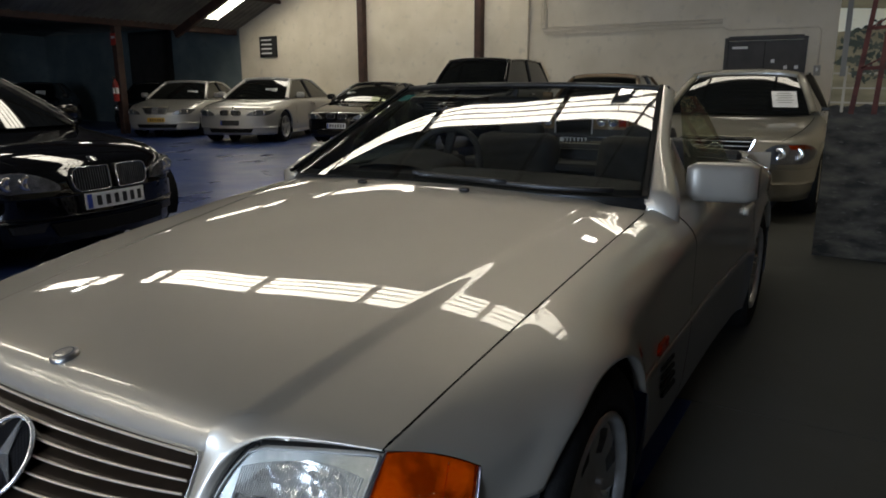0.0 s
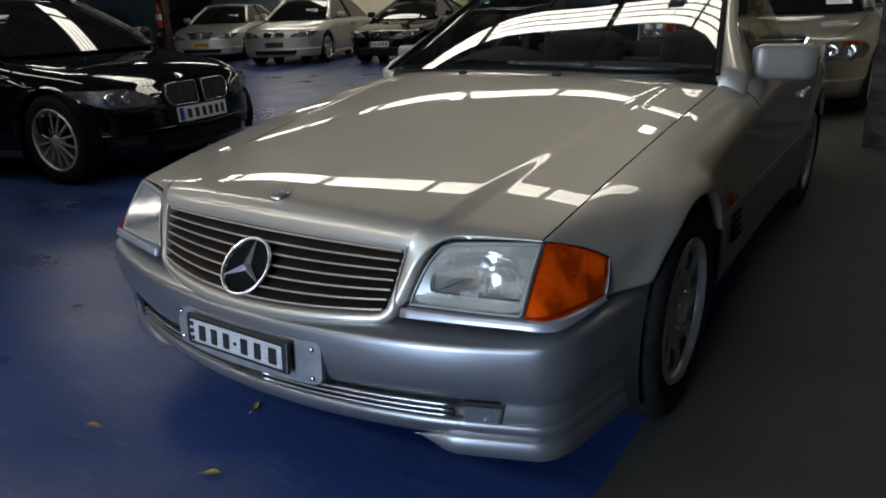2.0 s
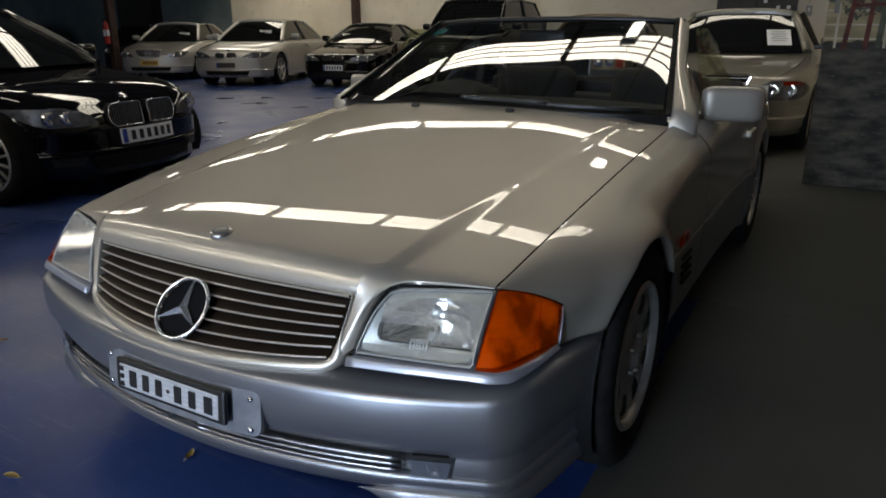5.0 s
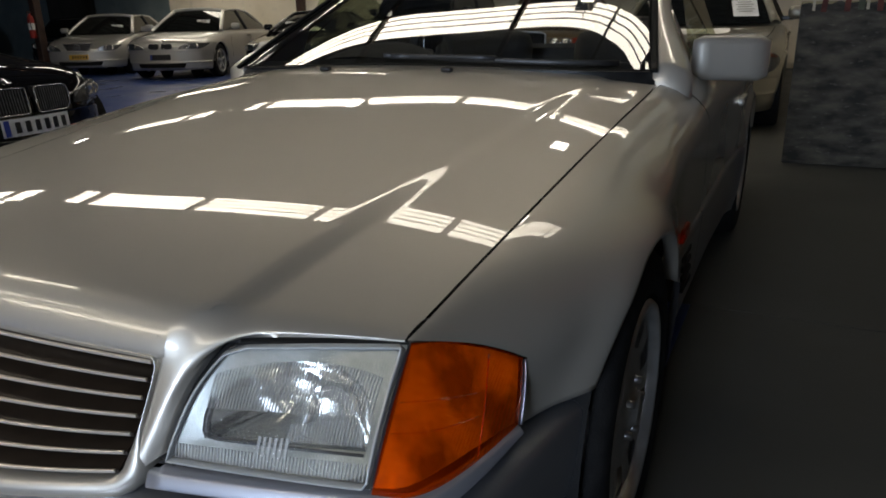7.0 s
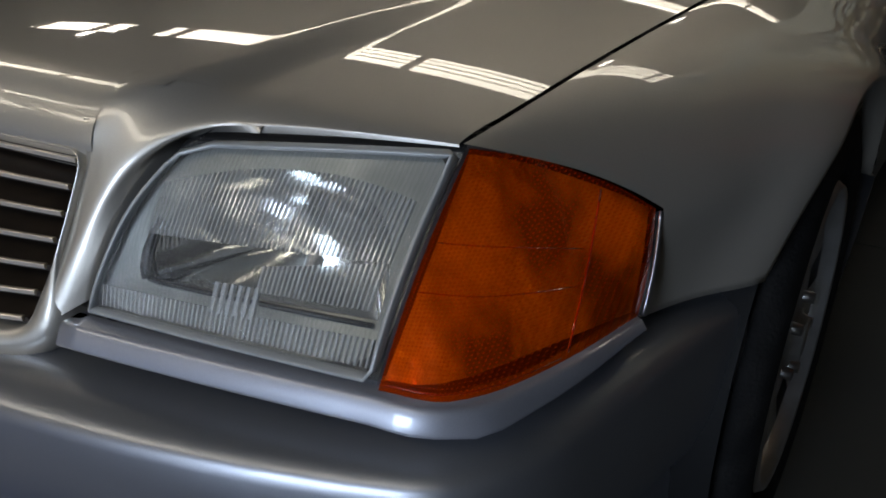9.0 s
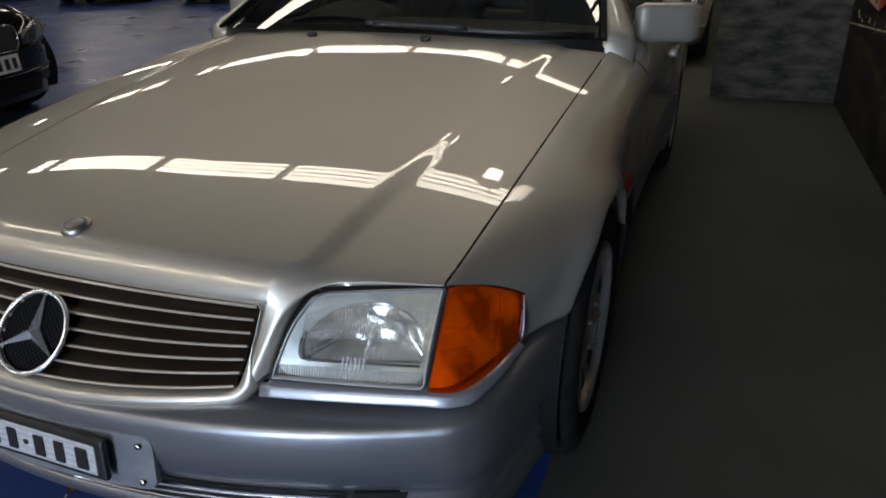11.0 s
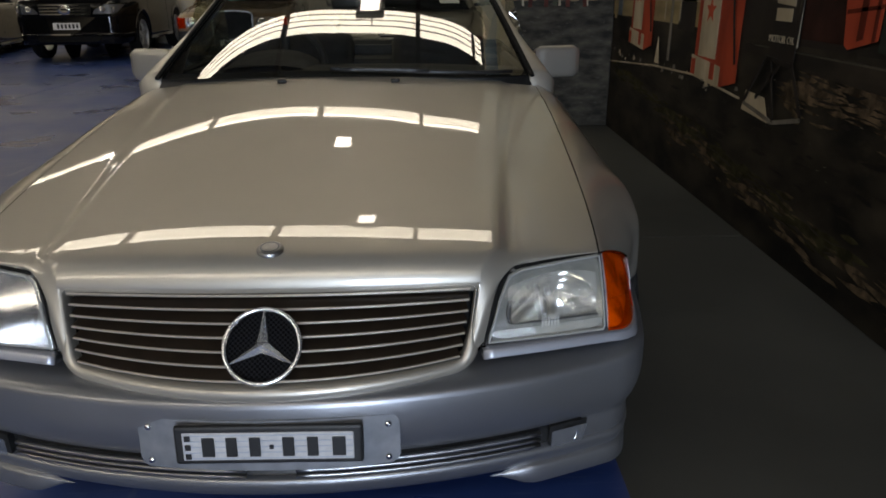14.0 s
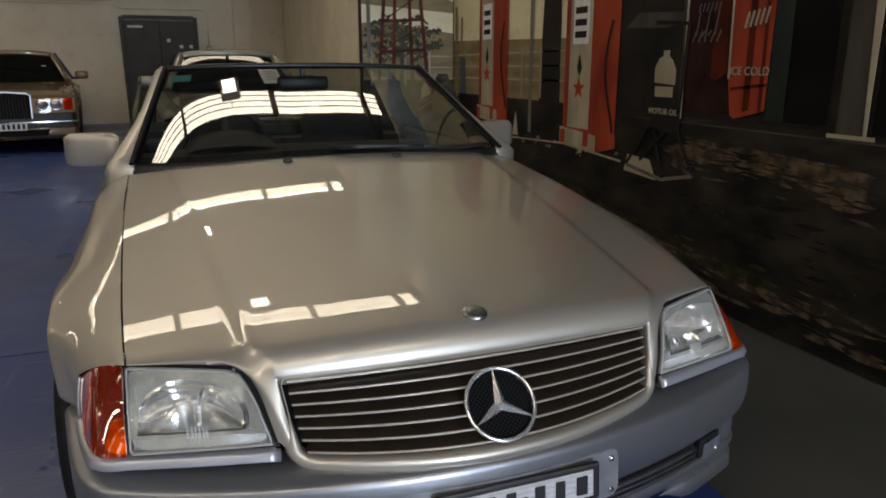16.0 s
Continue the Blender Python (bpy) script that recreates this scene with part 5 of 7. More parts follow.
    for n_, u0, u1, v0, v1, w_ in ((52, 0.25, 0.93, 0.50, 0.86, 0.0008), (56, 0.13, 0.955, 0.065, 0.185, 0.0009), (6, 0.50, 0.62, 0.165, 0.315, 0.0022), (24, 0.62, 0.92, 0.30, 0.50, 0.0009)):
        for k in range(n_):
            q = k / (n_ - 1)
            u = lerp(u0, u1, q)
            va, vb = v0, v1 - (0.10 * (2 * q - 1) ** 2 if n_ == 52 else 0)- (0.08 * (1 - q) if n_ == 24 else 0)
            ribs.append(sweep([lamp_pt(u, v, s, 0.0025) for v in span(va, vb, 4)], rect_profile(w_ * 2, 0.003), up=(0, 1, 0)))
    rb = make("glass_ribs", *join(*ribs), LENSRIB, lens, False, "moulded ribs of the glass")
    rb.visible_shadow = False
    # black gap round the lamp
    gp = [[lamp_pt(lerp(pillar_outer(v) - 0.02, lamp_left(v) + 0.006, o), v + 0.03 * smooth01((v - 0.9) / 0.1), s, d) for v in span(-0.05, 1.0, 20)] for o, d in ((0.0, 0.04), (0.35, 0.016), (0.85, 0.004), (1.0, 0.03))]
    make("lamp_gap", *grid(gp), SEAL, lampo, True, "black gap beside the glass")
    gp = [[lamp_pt(u, v, s, d) for u in span(0.30, 0.99, 14)] for v, d in ((0.965, 0.005), (0.98, 0.0025), (1.012, 0.007), (1.014, 0.03))]
    make("lamp_gap", *grid(gp), SEAL, lampo, True)

    # painted pillar between grille and lamp, flowing up into the hood in one round sweep
    foot = lambda t: lerp(0.0, 0.06, t)
    left = [Vector(grille_pt(s * (grille_half(max(0.0, w)) + 0.004), w, 0.0)) for w in span(foot(0), 0.95, 30)]
    left += [Vector((s * NOSE_A, hood_front(NOSE_A) + NOSE_RUN * k, hood_z(NOSE_A, hood_front(NOSE_A) + NOSE_RUN * k))) for k in (0.0, 0.01, 0.03, 0.07, 0.13, 0.22, 0.35, 0.5, 0.75, 1.0)]
    right = [Vector(lamp_pt(pillar_outer(w), w, s, 0.003)) for w in span(foot(1), 0.97, 30)]
    right += [Vector((s * x, hood_front(x), hood_z(x, hood_front(x)))) for x in (0.505, 0.515, 0.525, 0.535, 0.548, NOSE_B)]
    right += [Vector((s * NOSE_B, hood_front(NOSE_B) + NOSE_RUN * k, hood_z(NOSE_B, hood_front(NOSE_B) + NOSE_RUN * k))) for k in (0.01, 0.03, 0.07, 0.13, 0.22, 0.35, 0.5, 0.75, 1.0)]
    nose = fair_sheet(resample(left, 46), resample(right, 46), foot, s)
    turned = []
    for k, row in enumerate(nose):
        if k < 34:
            a = Vector(row[0]) + Vector((0, 0.012, 0))
            b = Vector(row[-1]) + Vector((s * 0.001, 0.022, -0.003)).lerp(Vector((0, 0.012, -0.02)), smooth01((k - 24) / 5))
        else:
            a, b = [Vector((s * x, y, hood_z(x, y) - 0.0004)) for x, y in ((NOSE_A - 0.006, row[0][1] + hood_front(NOSE_A - 0.006) - hood_front(NOSE_A)), (NOSE_B + 0.006, row[-1][1] + hood_front(NOSE_B + 0.006) - hood_front(NOSE_B)))]
        turned.append([tuple(a)] + row + [tuple(b)])
    nose = turned
    make("nose_panel", *grid(nose), SILVER, hero, True, "silver pillar between grille and headlamp")
    # amber indicator wrapping the corner
    def ind_pt(u, v):
        low_ = Vector((ind_bx(u), ind_by(u), ind_bz(u)))
        top_ = Vector((ind_tx(u), ind_ty(u), ind_tz(u)))
        out_ = Vector((lerp(0.1, 0.9, u), lerp(-1.0, -0.45, u), 0.0)) * (lerp(0.010, 0.003, u) * math.sin(math.pi * v))
        p = low_.lerp(top_, v) + out_
        return (s * p.x, p.y, p.z)

    ind = make("indicator", *grid([[ind_pt(u, v) for u in span(0, 1, 20)] for v in span(0, 1, 14)]), AMBER, hero, True, "amber wrap-round indicator lens")
    ind.visible_shadow = False
    back = [[tuple(Vector(ind_pt(lerp(0.02, 0.97, u), lerp(0.03, 0.97, v))) + Vector((-s * 0.014 * math.sin(math.pi * u), 0.016 * math.sin(math.pi * min(1, u + 0.15)) * math.sin(math.pi * v), 0)) + Vector((-s * 0.004, 0.004, 0))) for u in span(0, 1, 12)] for v in span(0, 1, 8)]
    make("lamp_reflector", *grid(back), AMBERDISH, ind, True, "silvery dish behind the amber lens")
    for v in (0.03, 0.42, 0.62):
        make("lens_rib", *sweep([tuple(Vector(ind_pt(u, v)) + Vector((s * 0.0006, -0.0006, 0))) for u in span(0.03, 0.62, 10)], ring_profile(0.0005, 0.0005, 6)), AMBER, ind, True)
    make("lens_rib", *sweep([tuple(Vector(ind_pt(0.64, v)) + Vector((s * 0.0008, -0.0008, 0))) for v in span(0.05, 0.95, 10)], ring_profile(0.0010, 0.0010, 6)), AMBER, ind, True)
    edge = [ind_pt(1.0, v) for v in span(0.97, 0.0, 10)]
    make("indicator_trim", *sweep([(x + s * 0.003, y + 0.003, z) for x, y, z in edge], rect_profile(0.004, 0.006), up=(s, -1, 0)), SATIN, ind, True, "thin bright trim")
    # painted strip below both lamps
    st = []
    low = [lamp_pt(u, 0.0, 1) for u in span(0.048, 1.0, 14)] + [tuple((abs(ind_pt(u, 0)[0]), ind_pt(u, 0)[1], ind_pt(u, 0)[2])) for u in span(0.08, 1.0, 12)]
    rows = []
    for oz, oy in ((-0.002, 0.012), (-0.0025, -0.003), (-0.0035, -0.0058), (-0.0055, -0.0075), (-0.0180, -0.0135), (-0.0202, -0.0135), (-0.0215, -0.011), (-0.022, 0.03)):
        rows.append([(s * (x - oy * (0.8 if i > 16 else 0.15)), y + oy * (0.5 if i > 18 else 1.0) - (0.012 * (1 - i / 13) if i < 13 else 0.0), z + oz * lerp(1.0, 0.3, smooth01((i - 17) / 9))) for i, (x, y, z) in enumerate(low)])
    rows = [[(r[0][0] + s * 0.010, r[0][1] + 0.03, r[0][2])] + r for r in rows]
    make("lamp_trim", *grid(rows), TRIMBLUELIT, hero, True, "pale blue-grey trim strip below the lamps")

# front bumper
bump_xy = [(0.0, -0.053), (0.12, -0.049), (0.25, -0.035), (0.38, -0.012), (0.5, 0.018), (0.6, 0.050), (0.68, 0.080), (0.73, 0.099), (0.768, 0.116), (0.795, 0.143), (0.813, 0.182), (0.826, 0.238), (0.838, 0.30), (0.851, 0.38), (0.866, 0.472)]


def bump_path():
    out = []
    for i in range(len(bump_xy) - 1):
        a, b = bump_xy[max(0, i - 1)], bump_xy[min(len(bump_xy) - 1, i + 2)]
        p, q = bump_xy[i], bump_xy[i + 1]
        for t in (0, 0.25, 0.5, 0.75):
            h = [0.5 * ((2 * p[c]) + (q[c] - a[c]) * t + (2 * a[c] - 5 * p[c] + 4 * q[c] - b[c]) * t * t + (3 * p[c] - a[c] - 3 * q[c] + b[c]) * t**3) for c in (0, 1)]
            out.append(tuple(h))
    out[0] = (0.0, out[0][1])
    out.append(bump_xy[-1])
    return out


bpath = bump_path()


def bump_normal(i):
    a, b = Vector(bpath[max(0, i - 1)]), Vector(bpath[min(len(bpath) - 1, i + 1)])
    t = (b - a).normalized()
    return Vector((t.y, -t.x)) if i else Vector((0, -1))


def bumper_rows(profile, i0=0, i1=None, raise_ends=True):
    rows = []
    i1 = len(bpath) if i1 is None else i1
    for z, o in profile:
        right = []
        for i in range(i0, i1):
            n = bump_normal(i)
            lift = 0.024 * smooth01((i - 18) / 36) if raise_ends and z > 0.40 else 0.0
            right.append((bpath[i][0] + n.x * o, bpath[i][1] + n.y * o, z + lift))
        if i0 == 0:
            rows.append([(-x, y, z_) for x, y, z_ in reversed(right[1:])] + right)
        else:
            rows.append(right)
    return rows


upper = [(0.474, -0.10), (0.4735, -0.060), (0.471, -0.035), (0.466, -0.012), (0.460, 0.003), (0.4555, 0.0105), (0.450, 0.0145), (0.442, 0.0165), (0.42, 0.0175), (0.40, 0.0175), (0.38, 0.0155), (0.36, 0.0115), (0.342, 0.0055), (0.326, -0.002), (0.314, -0.009), (0.308, -0.014), (0.306, -0.022)]
make("front_bumper", *grid(bumper_rows(upper)), CLAD, hero, True, "grey-blue painted front bumper")
slot = [(0.306, -0.022), (0.300, -0.026), (0.258, -0.028), (0.254, -0.022)]
make("bumper_slot", *grid([r[31:-31] for r in bumper_rows(slot)]), BLACKTRIM, hero, True, "dark slot in the bumper")
corner = [(0.314, -0.009), (0.310, -0.0125), (0.300, -0.0105), (0.28, -0.0105), (0.262, -0.011), (0.256, -0.013), (0.252, -0.015)]
for s in (1, -1):
    make("bumper_corner", *grid([[(s * x, y, z) for x, y, z in r_] for r_ in bumper_rows(corner, 24)]), CLAD, hero, True, "grey-blue bumper corner")
lower = [(0.256, -0.024), (0.254, -0.011), (0.248, -0.006), (0.235, -0.008), (0.215, -0.016), (0.195, -0.035), (0.186, -0.07), (0.186, -0.16)]
make("lower_valance", *grid(bumper_rows(lower)), CLAD, hero, True, "grey-blue lower valance")
for z in (0.295, 0.281, 0.267):
    for sgn in (1, -1):
        rp = [(sgn * (bpath[i][0]), bpath[i][1] + 0.008, z) for i in range(2, 20)]
        make("slot_strip", *sweep(rp, rect_profile(0.012, 0.0065)), SATIN, hero, True, "bright strip in the slot")
for s in (1, -1):
    # fog lamp
    c0, c1 = 20, 24
    p0, p1 = bpath[c0], bpath[c1]
    face = [[(s * lerp(p0[0], p1[0], t * k), lerp(p0[1], p1[1], t * k) + 0.008, z) for t in span(0, 1, 6)] for z, k in ((0.306, 1.12), (0.281, 1.06), (0.256, 1.0))]
    fog = make("fog_lamp", *thick(face, (0, 0.03, 0)), BLACKTRIM, hero, False, "clear fog lamp in the slot")
    face2 = [[(s * lerp(p0[0], p1[0], t * k), lerp(p0[1], p1[1], t * k) - 0.004, z) for t in span(0.03, 0.97, 6)] for z, k in ((0.301, 1.12), (0.281, 1.06), (0.260, 1.0))]
    fg = make("lens", *grid(face2), FOGGLASS, fog, True, "smoky fog lamp glass")
    fg.visible_shadow = False
    pc = (s * lerp(p0[0], p1[0], 0.6), lerp(p0[1], p1[1], 0.6) - 0.0, 0.281)
    v_, f_ = lathe([(0.0, 0.02), (0.012, 0.008), (0.017, -0.001)], 20, "y")
    make("reflector", [(x + pc[0], y + pc[1], z + pc[2]) for x, y, z in v_], f_, REFLECTOR, fog, True)
    # corner lip under the valance
    lp = []
    for z, o in ((0.215, -0.03), (0.208, -0.012), (0.202, -0.0085), (0.165, -0.0065), (0.158, -0.014), (0.158, -0.06)):
        row = []
        for i in range(15, len(bpath)):
            n = bump_normal(i)
            fade = smooth01((i - 15) / 4)
            row.append((s * (bpath[i][0] + n.x * (o * fade - 0.03 * (1 - fade))), bpath[i][1] + n.y * (o * fade - 0.03 * (1 - fade)), lerp(0.19, z, fade)))
        lp.append(row)
    make("corner_lip", *grid(lp), CLAD, hero, True, "spoiler lip under the bumper corner")

# plate bracket and plate (characters as plain bars)
def bracket_y(x):
    return 0.026 * (x / 0.265) ** 2


tall = interp([(0.0, 0.037), (0.004, 0.046), (0.012, 0.054), (0.022, 0.057), (0.265, 0.057)])
brows = []
for x in [-0.265, -0.262, -0.257, -0.250, -0.243] + span(-0.225, 0.225, 13) + [0.243, 0.250, 0.257, 0.262, 0.265]:
    h = tall(0.265 - abs(x))
    brows.append([(x, bracket_y(x) + d, k * h) for k, d in ((-1, 0.004), (-0.97, 0.0), (0.97, 0.0), (1, 0.004))])
br = make("plate_bracket", *thick([list(r) for r in zip(*brows)], (0, 0.010, 0)), BRACKET, hero, False, "grey metal number plate bracket")
br.matrix_basis = pose(0.008, -0.080, 0.367, -5)
plate = make("number_plate", *bm_shape(boxm(0.006, -0.006, 0.010, 0.374, 0.014, 0.084, 0.006)), BLACKTRIM, br, False, "white slim number plate in a black frame")
make("plate_face", *bm_shape(boxm(0.006, -0.0135, 0.009, 0.338, 0.004, 0.060, 0.002)), PLATEWHITE, plate, False)
for x, w in ((-0.112, 0.034), (-0.066, 0.03), (-0.020, 0.03), (0.046, 0.032), (0.094, 0.03), (0.146, 0.036)):
    make("character_bar", *bm_shape(boxm(x, -0.0175, 0.009, w * 0.74, 0.003, 0.042, 0.004)), BLACKMARK, plate, False)
make("character_bar", *bm_shape(boxm(0.013, -0.0175, 0.009, 0.008, 0.003, 0.008)), BLACKMARK, plate, False)
for k in range(3):
    make("character_bar", *bm_shape(boxm(-0.152, -0.0175, 0.029 - 0.020 * k, 0.011, 0.003, 0.011)), BLACKMARK, plate, False)
# Thin pale blue bars paint the striped reflection across the plate.
for k in range(5):
    make("reflection_stripe", *bm_shape(boxm(0.006, -0.0157, -0.016 + 0.0125 * k, 0.334, 0.001, 0.0022)), BLUEPALE, plate, False)
for x in (-0.241, 0.241):
    for z in (-0.038, 0.036):
        v_, f_ = lathe([(0.0, -0.007), (0.005, -0.007), (0.007, -0.004), (0.007, 0.004)], 10, "y")
        make("bolt", [(a + x, b + bracket_y(x), c + z) for a, b, c in v_], f_, CHROME, br, True)


# windscreen, its frame and wipers
def ws(u, v, off=0.0):
    """u from -1 to 1 across, v from the base to the top."""
    hb, ht = 0.748, 0.605
    x = u * lerp(hb, ht, v)
    yb = 1.4334 + 0.194 * abs(u) ** 4.63
    yt = 2.2021 + 0.0849 * abs(u) ** 3.14
    zb = 0.913 - 0.024 * abs(u) ** 1.9
    zt = 1.239 - 0.015 * abs(u) ** 2.58
    y, z = lerp(yb, yt, v), lerp(zb, zt, v)
    bow = 0.0032 * math.sin(math.pi * v)
    return (x, y - bow * 0.42 + 0.42 * off, z + bow * 0.9 - 0.9 * off)


glass = make("windscreen", *grid([[ws(u, v) for u in span(-0.985, 0.985, 40)] for v in span(0.0, 0.985, 26)]), WINDSCREEN, hero, True, "laminated windscreen glass")
glass.visible_shadow = False
for s in (1, -1):
    frit = [[ws(s * u, v, 0.004) for v in span(0.02, 0.985, 20)] for u in (0.966, 0.985)]
    make("screen_edge", *grid(frit), SEAL, glass, True, "black edge band of the glass")
    rows = []
    for v in span(-0.012, 1.0, 24):
        g = smooth01((v + 0.05) / 0.6)
        w, drop = lerp(0.105, 0.052, g), lerp(0.026, 0.016, g)
        p = Vector(ws(s, v)) + Vector((-s * 0.012, -0.004, 0.004))
        rows.append([tuple(p + Vector((s * a * w, b, c))) for a, b, c in ((0.0, 0.0, -0.012), (0.03, 0.0, 0.002), (0.25, 0.003, 0.008), (0.55, 0.010, 0.004), (0.82, 0.02, -drop * 0.4), (1.0, 0.035, -drop), (0.9, 0.06, -drop - 0.02), (0.3, 0.06, -0.03))])
    rows.insert(0, [(x, y, z - 0.07) for x, y, z in rows[0]])
    make("windscreen_pillar", *grid(rows, True), SILVER, hero, True, "broad silver windscreen pillar")
    gs = [tuple(Vector(ws(s * 0.985, v)) + Vector((s * 0.004, 0.0, 0.008))) for v in span(-0.03, 1.0, 20)]
    make("pillar_seal", *sweep(gs, rect_profile(0.018, 0.012)), SEAL, hero, True)
top = [tuple(Vector(ws(u, 1.0)) + Vector((0, 0.01, 0.0))) for u in span(-1.03, 1.03, 30)]
make("windscreen_header", *sweep(top, [(-0.024, -0.018), (0.016, -0.014), (0.026, -0.002), (0.016, 0.008), (-0.016, 0.010), (-0.028, 0.0)]), BLACKTRIM, hero, True, "black windscreen header rail")
sill = [[ws(u, v, 0.006) for u in span(-0.985, 0.985, 30)] for v in (0.0, 0.055)]
make("screen_edge", *grid(sill), SEAL, glass, True)
th = [[ws(u, v, 0.004) for u in span(-0.985, 0.985, 30)] for v in (0.958, 0.985)]
make("screen_edge", *grid(th), SEAL, glass, True)
cowl = [[(x, lerp(hood_back(x) - 0.01, ws(x / 0.75, 0.0)[1] + 0.02, t), lerp(hood_z(x, hood_back(x)) - 0.018, ws(x / 0.75, 0.0)[2] - 0.008, t)) for x in span(-0.745, 0.745, 30)] for t in span(0, 1, 4)]
make("cowl", *grid(cowl), BLACKTRIM, hero, True, "black scuttle below the windscreen")
wip = [tuple(Vector(ws(u, 0.035 + 0.02 * math.sin(3 * (u + 1)))) + Vector((0, -0.008, 0.009))) for u in span(-0.05, 0.88, 16)]
make("wiper_blade", *sweep(wip, rect_profile(0.012, 0.014)), BLACKTRIM, hero, True, "black wiper blade at rest")
arm = [tuple(Vector(ws(u, 0.02)) + Vector((0, -0.014, 0.014))) for u in span(0.0, 0.45, 6)]
make("wiper_arm", *sweep(arm, rect_profile(0.012, 0.014)), BLACKTRIM, hero, True)
for s in (1, -1):
    y = 1.386
    v_, f_ = bm_shape(boxm(0, 0, 0, 0.034, 0.022, 0.014, 0.006))
    make("washer_nozzle", [(a + s * 0.2085, b + y, c + hood_z(0.2085, y) + 0.006) for a, b, c in v_], f_, BLACKTRIM, hero, True, "black washer nozzle")
sticker = [[tuple(Vector(ws(u, v, 0.006))) for u in span(-0.93, -0.80, 4)] for v in (0.83, 0.91)]
make("registration_sticker", *grid(sticker), TEAL, glass, True, "teal registration sticker inside the glass")
# rear-view mirror
make("rear_view_mirror", *bm_shape(boxm(0.0, 2.20, 1.155, 0.24, 0.035, 0.065, 0.02)), BLACKTRIM, hero, True)
make("mirror_stem", *bm_shape(boxm(0.0, 2.21, 1.20, 0.02, 0.02, 0.06, 0.004)), BLACKTRIM, hero, False)

# door mirrors and side glass
for s in (1, -1):
    rows = []
    for k in range(9):
        q = k / 8
        x = lerp(0.80, 1.015, q)
        h = lerp(0.068, 0.070, q) * (1 if 0 < k < 8 else 0.80)
        d = lerp(0.05, 0.06, q) * (1 if 0 < k < 8 else 0.7)
        yc = lerp(1.932, 2.055, q) + 0.01
        zc = lerp(0.905, 0.898, q)
        row = []
        for i in range(20):
            a = 2 * math.pi * i / 20
            ca, sa = math.cos(a), math.sin(a)
            row.append((s * x, yc + d * math.copysign(abs(ca) ** 0.5, ca), zc + h * math.copysign(abs(sa) ** 0.42, sa)))
        rows.append(row)
    v_, f_ = grid(rows, True)
    f_.append(tuple(range(160, 180)))
    f_.append(tuple(range(20)))
    mirror = make("door_mirror", v_, f_, SILVER, hero, True, "silver door mirror housing")
    low = [(s * lerp(0.785, 0.812, q), lerp(1.66, 2.02, q), 0.846 + 0.004 * q) for q in span(0, 1, 8)]
    high = [tuple(Vector(ws(s, lerp(0.02, 0.50, q))) + Vector((s * lerp(0.055, 0.042, q), 0.045, -0.01))) for q in span(0, 1, 8)]
    sail = [[tuple(Vector(a).lerp(Vector(b), t)) for a, b in zip(low, high)] for t in span(0, 1, 4)]
    make("mirror_sail", *thick(sail, (-s * 0.02, 0, 0)), SILVER, mirror, True)
    gl = [(1.93, 0.85), (2.86, 0.85), (2.80, 0.95), (2.58, 1.12), (2.42, 1.19), (2.14, 1.195)]
    tops = [(s * lerp(0.80, 0.71, max(0, (z - 0.85) / 0.33)), y, z) for y, z in gl]
    sg = make("door_glass", tops, [tuple(range(len(tops)))], SIDEGLASS, hero, False, "greenish side glass, part raised")
    sg.visible_shadow = False
    make("door_waist_seal", *sweep([(s * 0.80, y, edge_z(y) + 0.004) for y in span(2.02, 2.93, 8)], rect_profile(0.03, 0.012)), SEAL, hero, True)

# cabin
dash = [[(x, y, z - 0.02 * (abs(x) / 0.7) ** 3) for x in span(-0.72, 0.72, 20)] for y, z in ((1.60, 0.85), (1.72, 0.885), (1.85, 0.905), (1.98, 0.90), (2.04, 0.87), (2.06, 0.78), (2.02, 0.62), (2.0, 0.4))]
make("dashboard", *grid(dash), DASH, hero, True, "dark dashboard")
hood_i = [[(-0.36 + 0.19 * math.sin(a), y, 0.885 + 0.075 * max(0, math.cos(a)) * q) for a in span(-1.57, 1.57, 14)] for y, q in ((1.80, 0.4), (1.92, 0.9), (2.05, 1.0), (2.08, 0.9))]
make("instrument_cowl", *grid(hood_i), DASH, hero, True)
rows = [[((0.192 + 0.016 * math.cos(b)) * math.cos(a), 0.016 * math.sin(b), (0.192 + 0.016 * math.cos(b)) * math.sin(a)) for b in span(0, 2 * math.pi, 9)[:-1]] for a in span(0, 2 * math.pi, 41)]
whl = make("steering_wheel", *grid(rows, True), LEATHER, hero, True, "black leather steering wheel")
whl.matrix_basis = pose(-0.36, 2.20, 0.865, -24)
make("hub", *bm_shape(boxm(0, 0.01, 0, 0.2, 0.05, 0.14, 0.03)), DASH, whl, True)
for a in (0, 180, 270):
    sp = make("spoke", *bm_shape(boxm(0.13, 0.01, 0, 0.13, 0.025, 0.045, 0.01)), DASH, whl, True)
    sp.matrix_basis = pose(0, 0, 0, 0, a, 0)
make("cabin_floor", *bx(0, 2.55, 0.32, 1.6, 1.6, 0.05), DASH, hero, False)
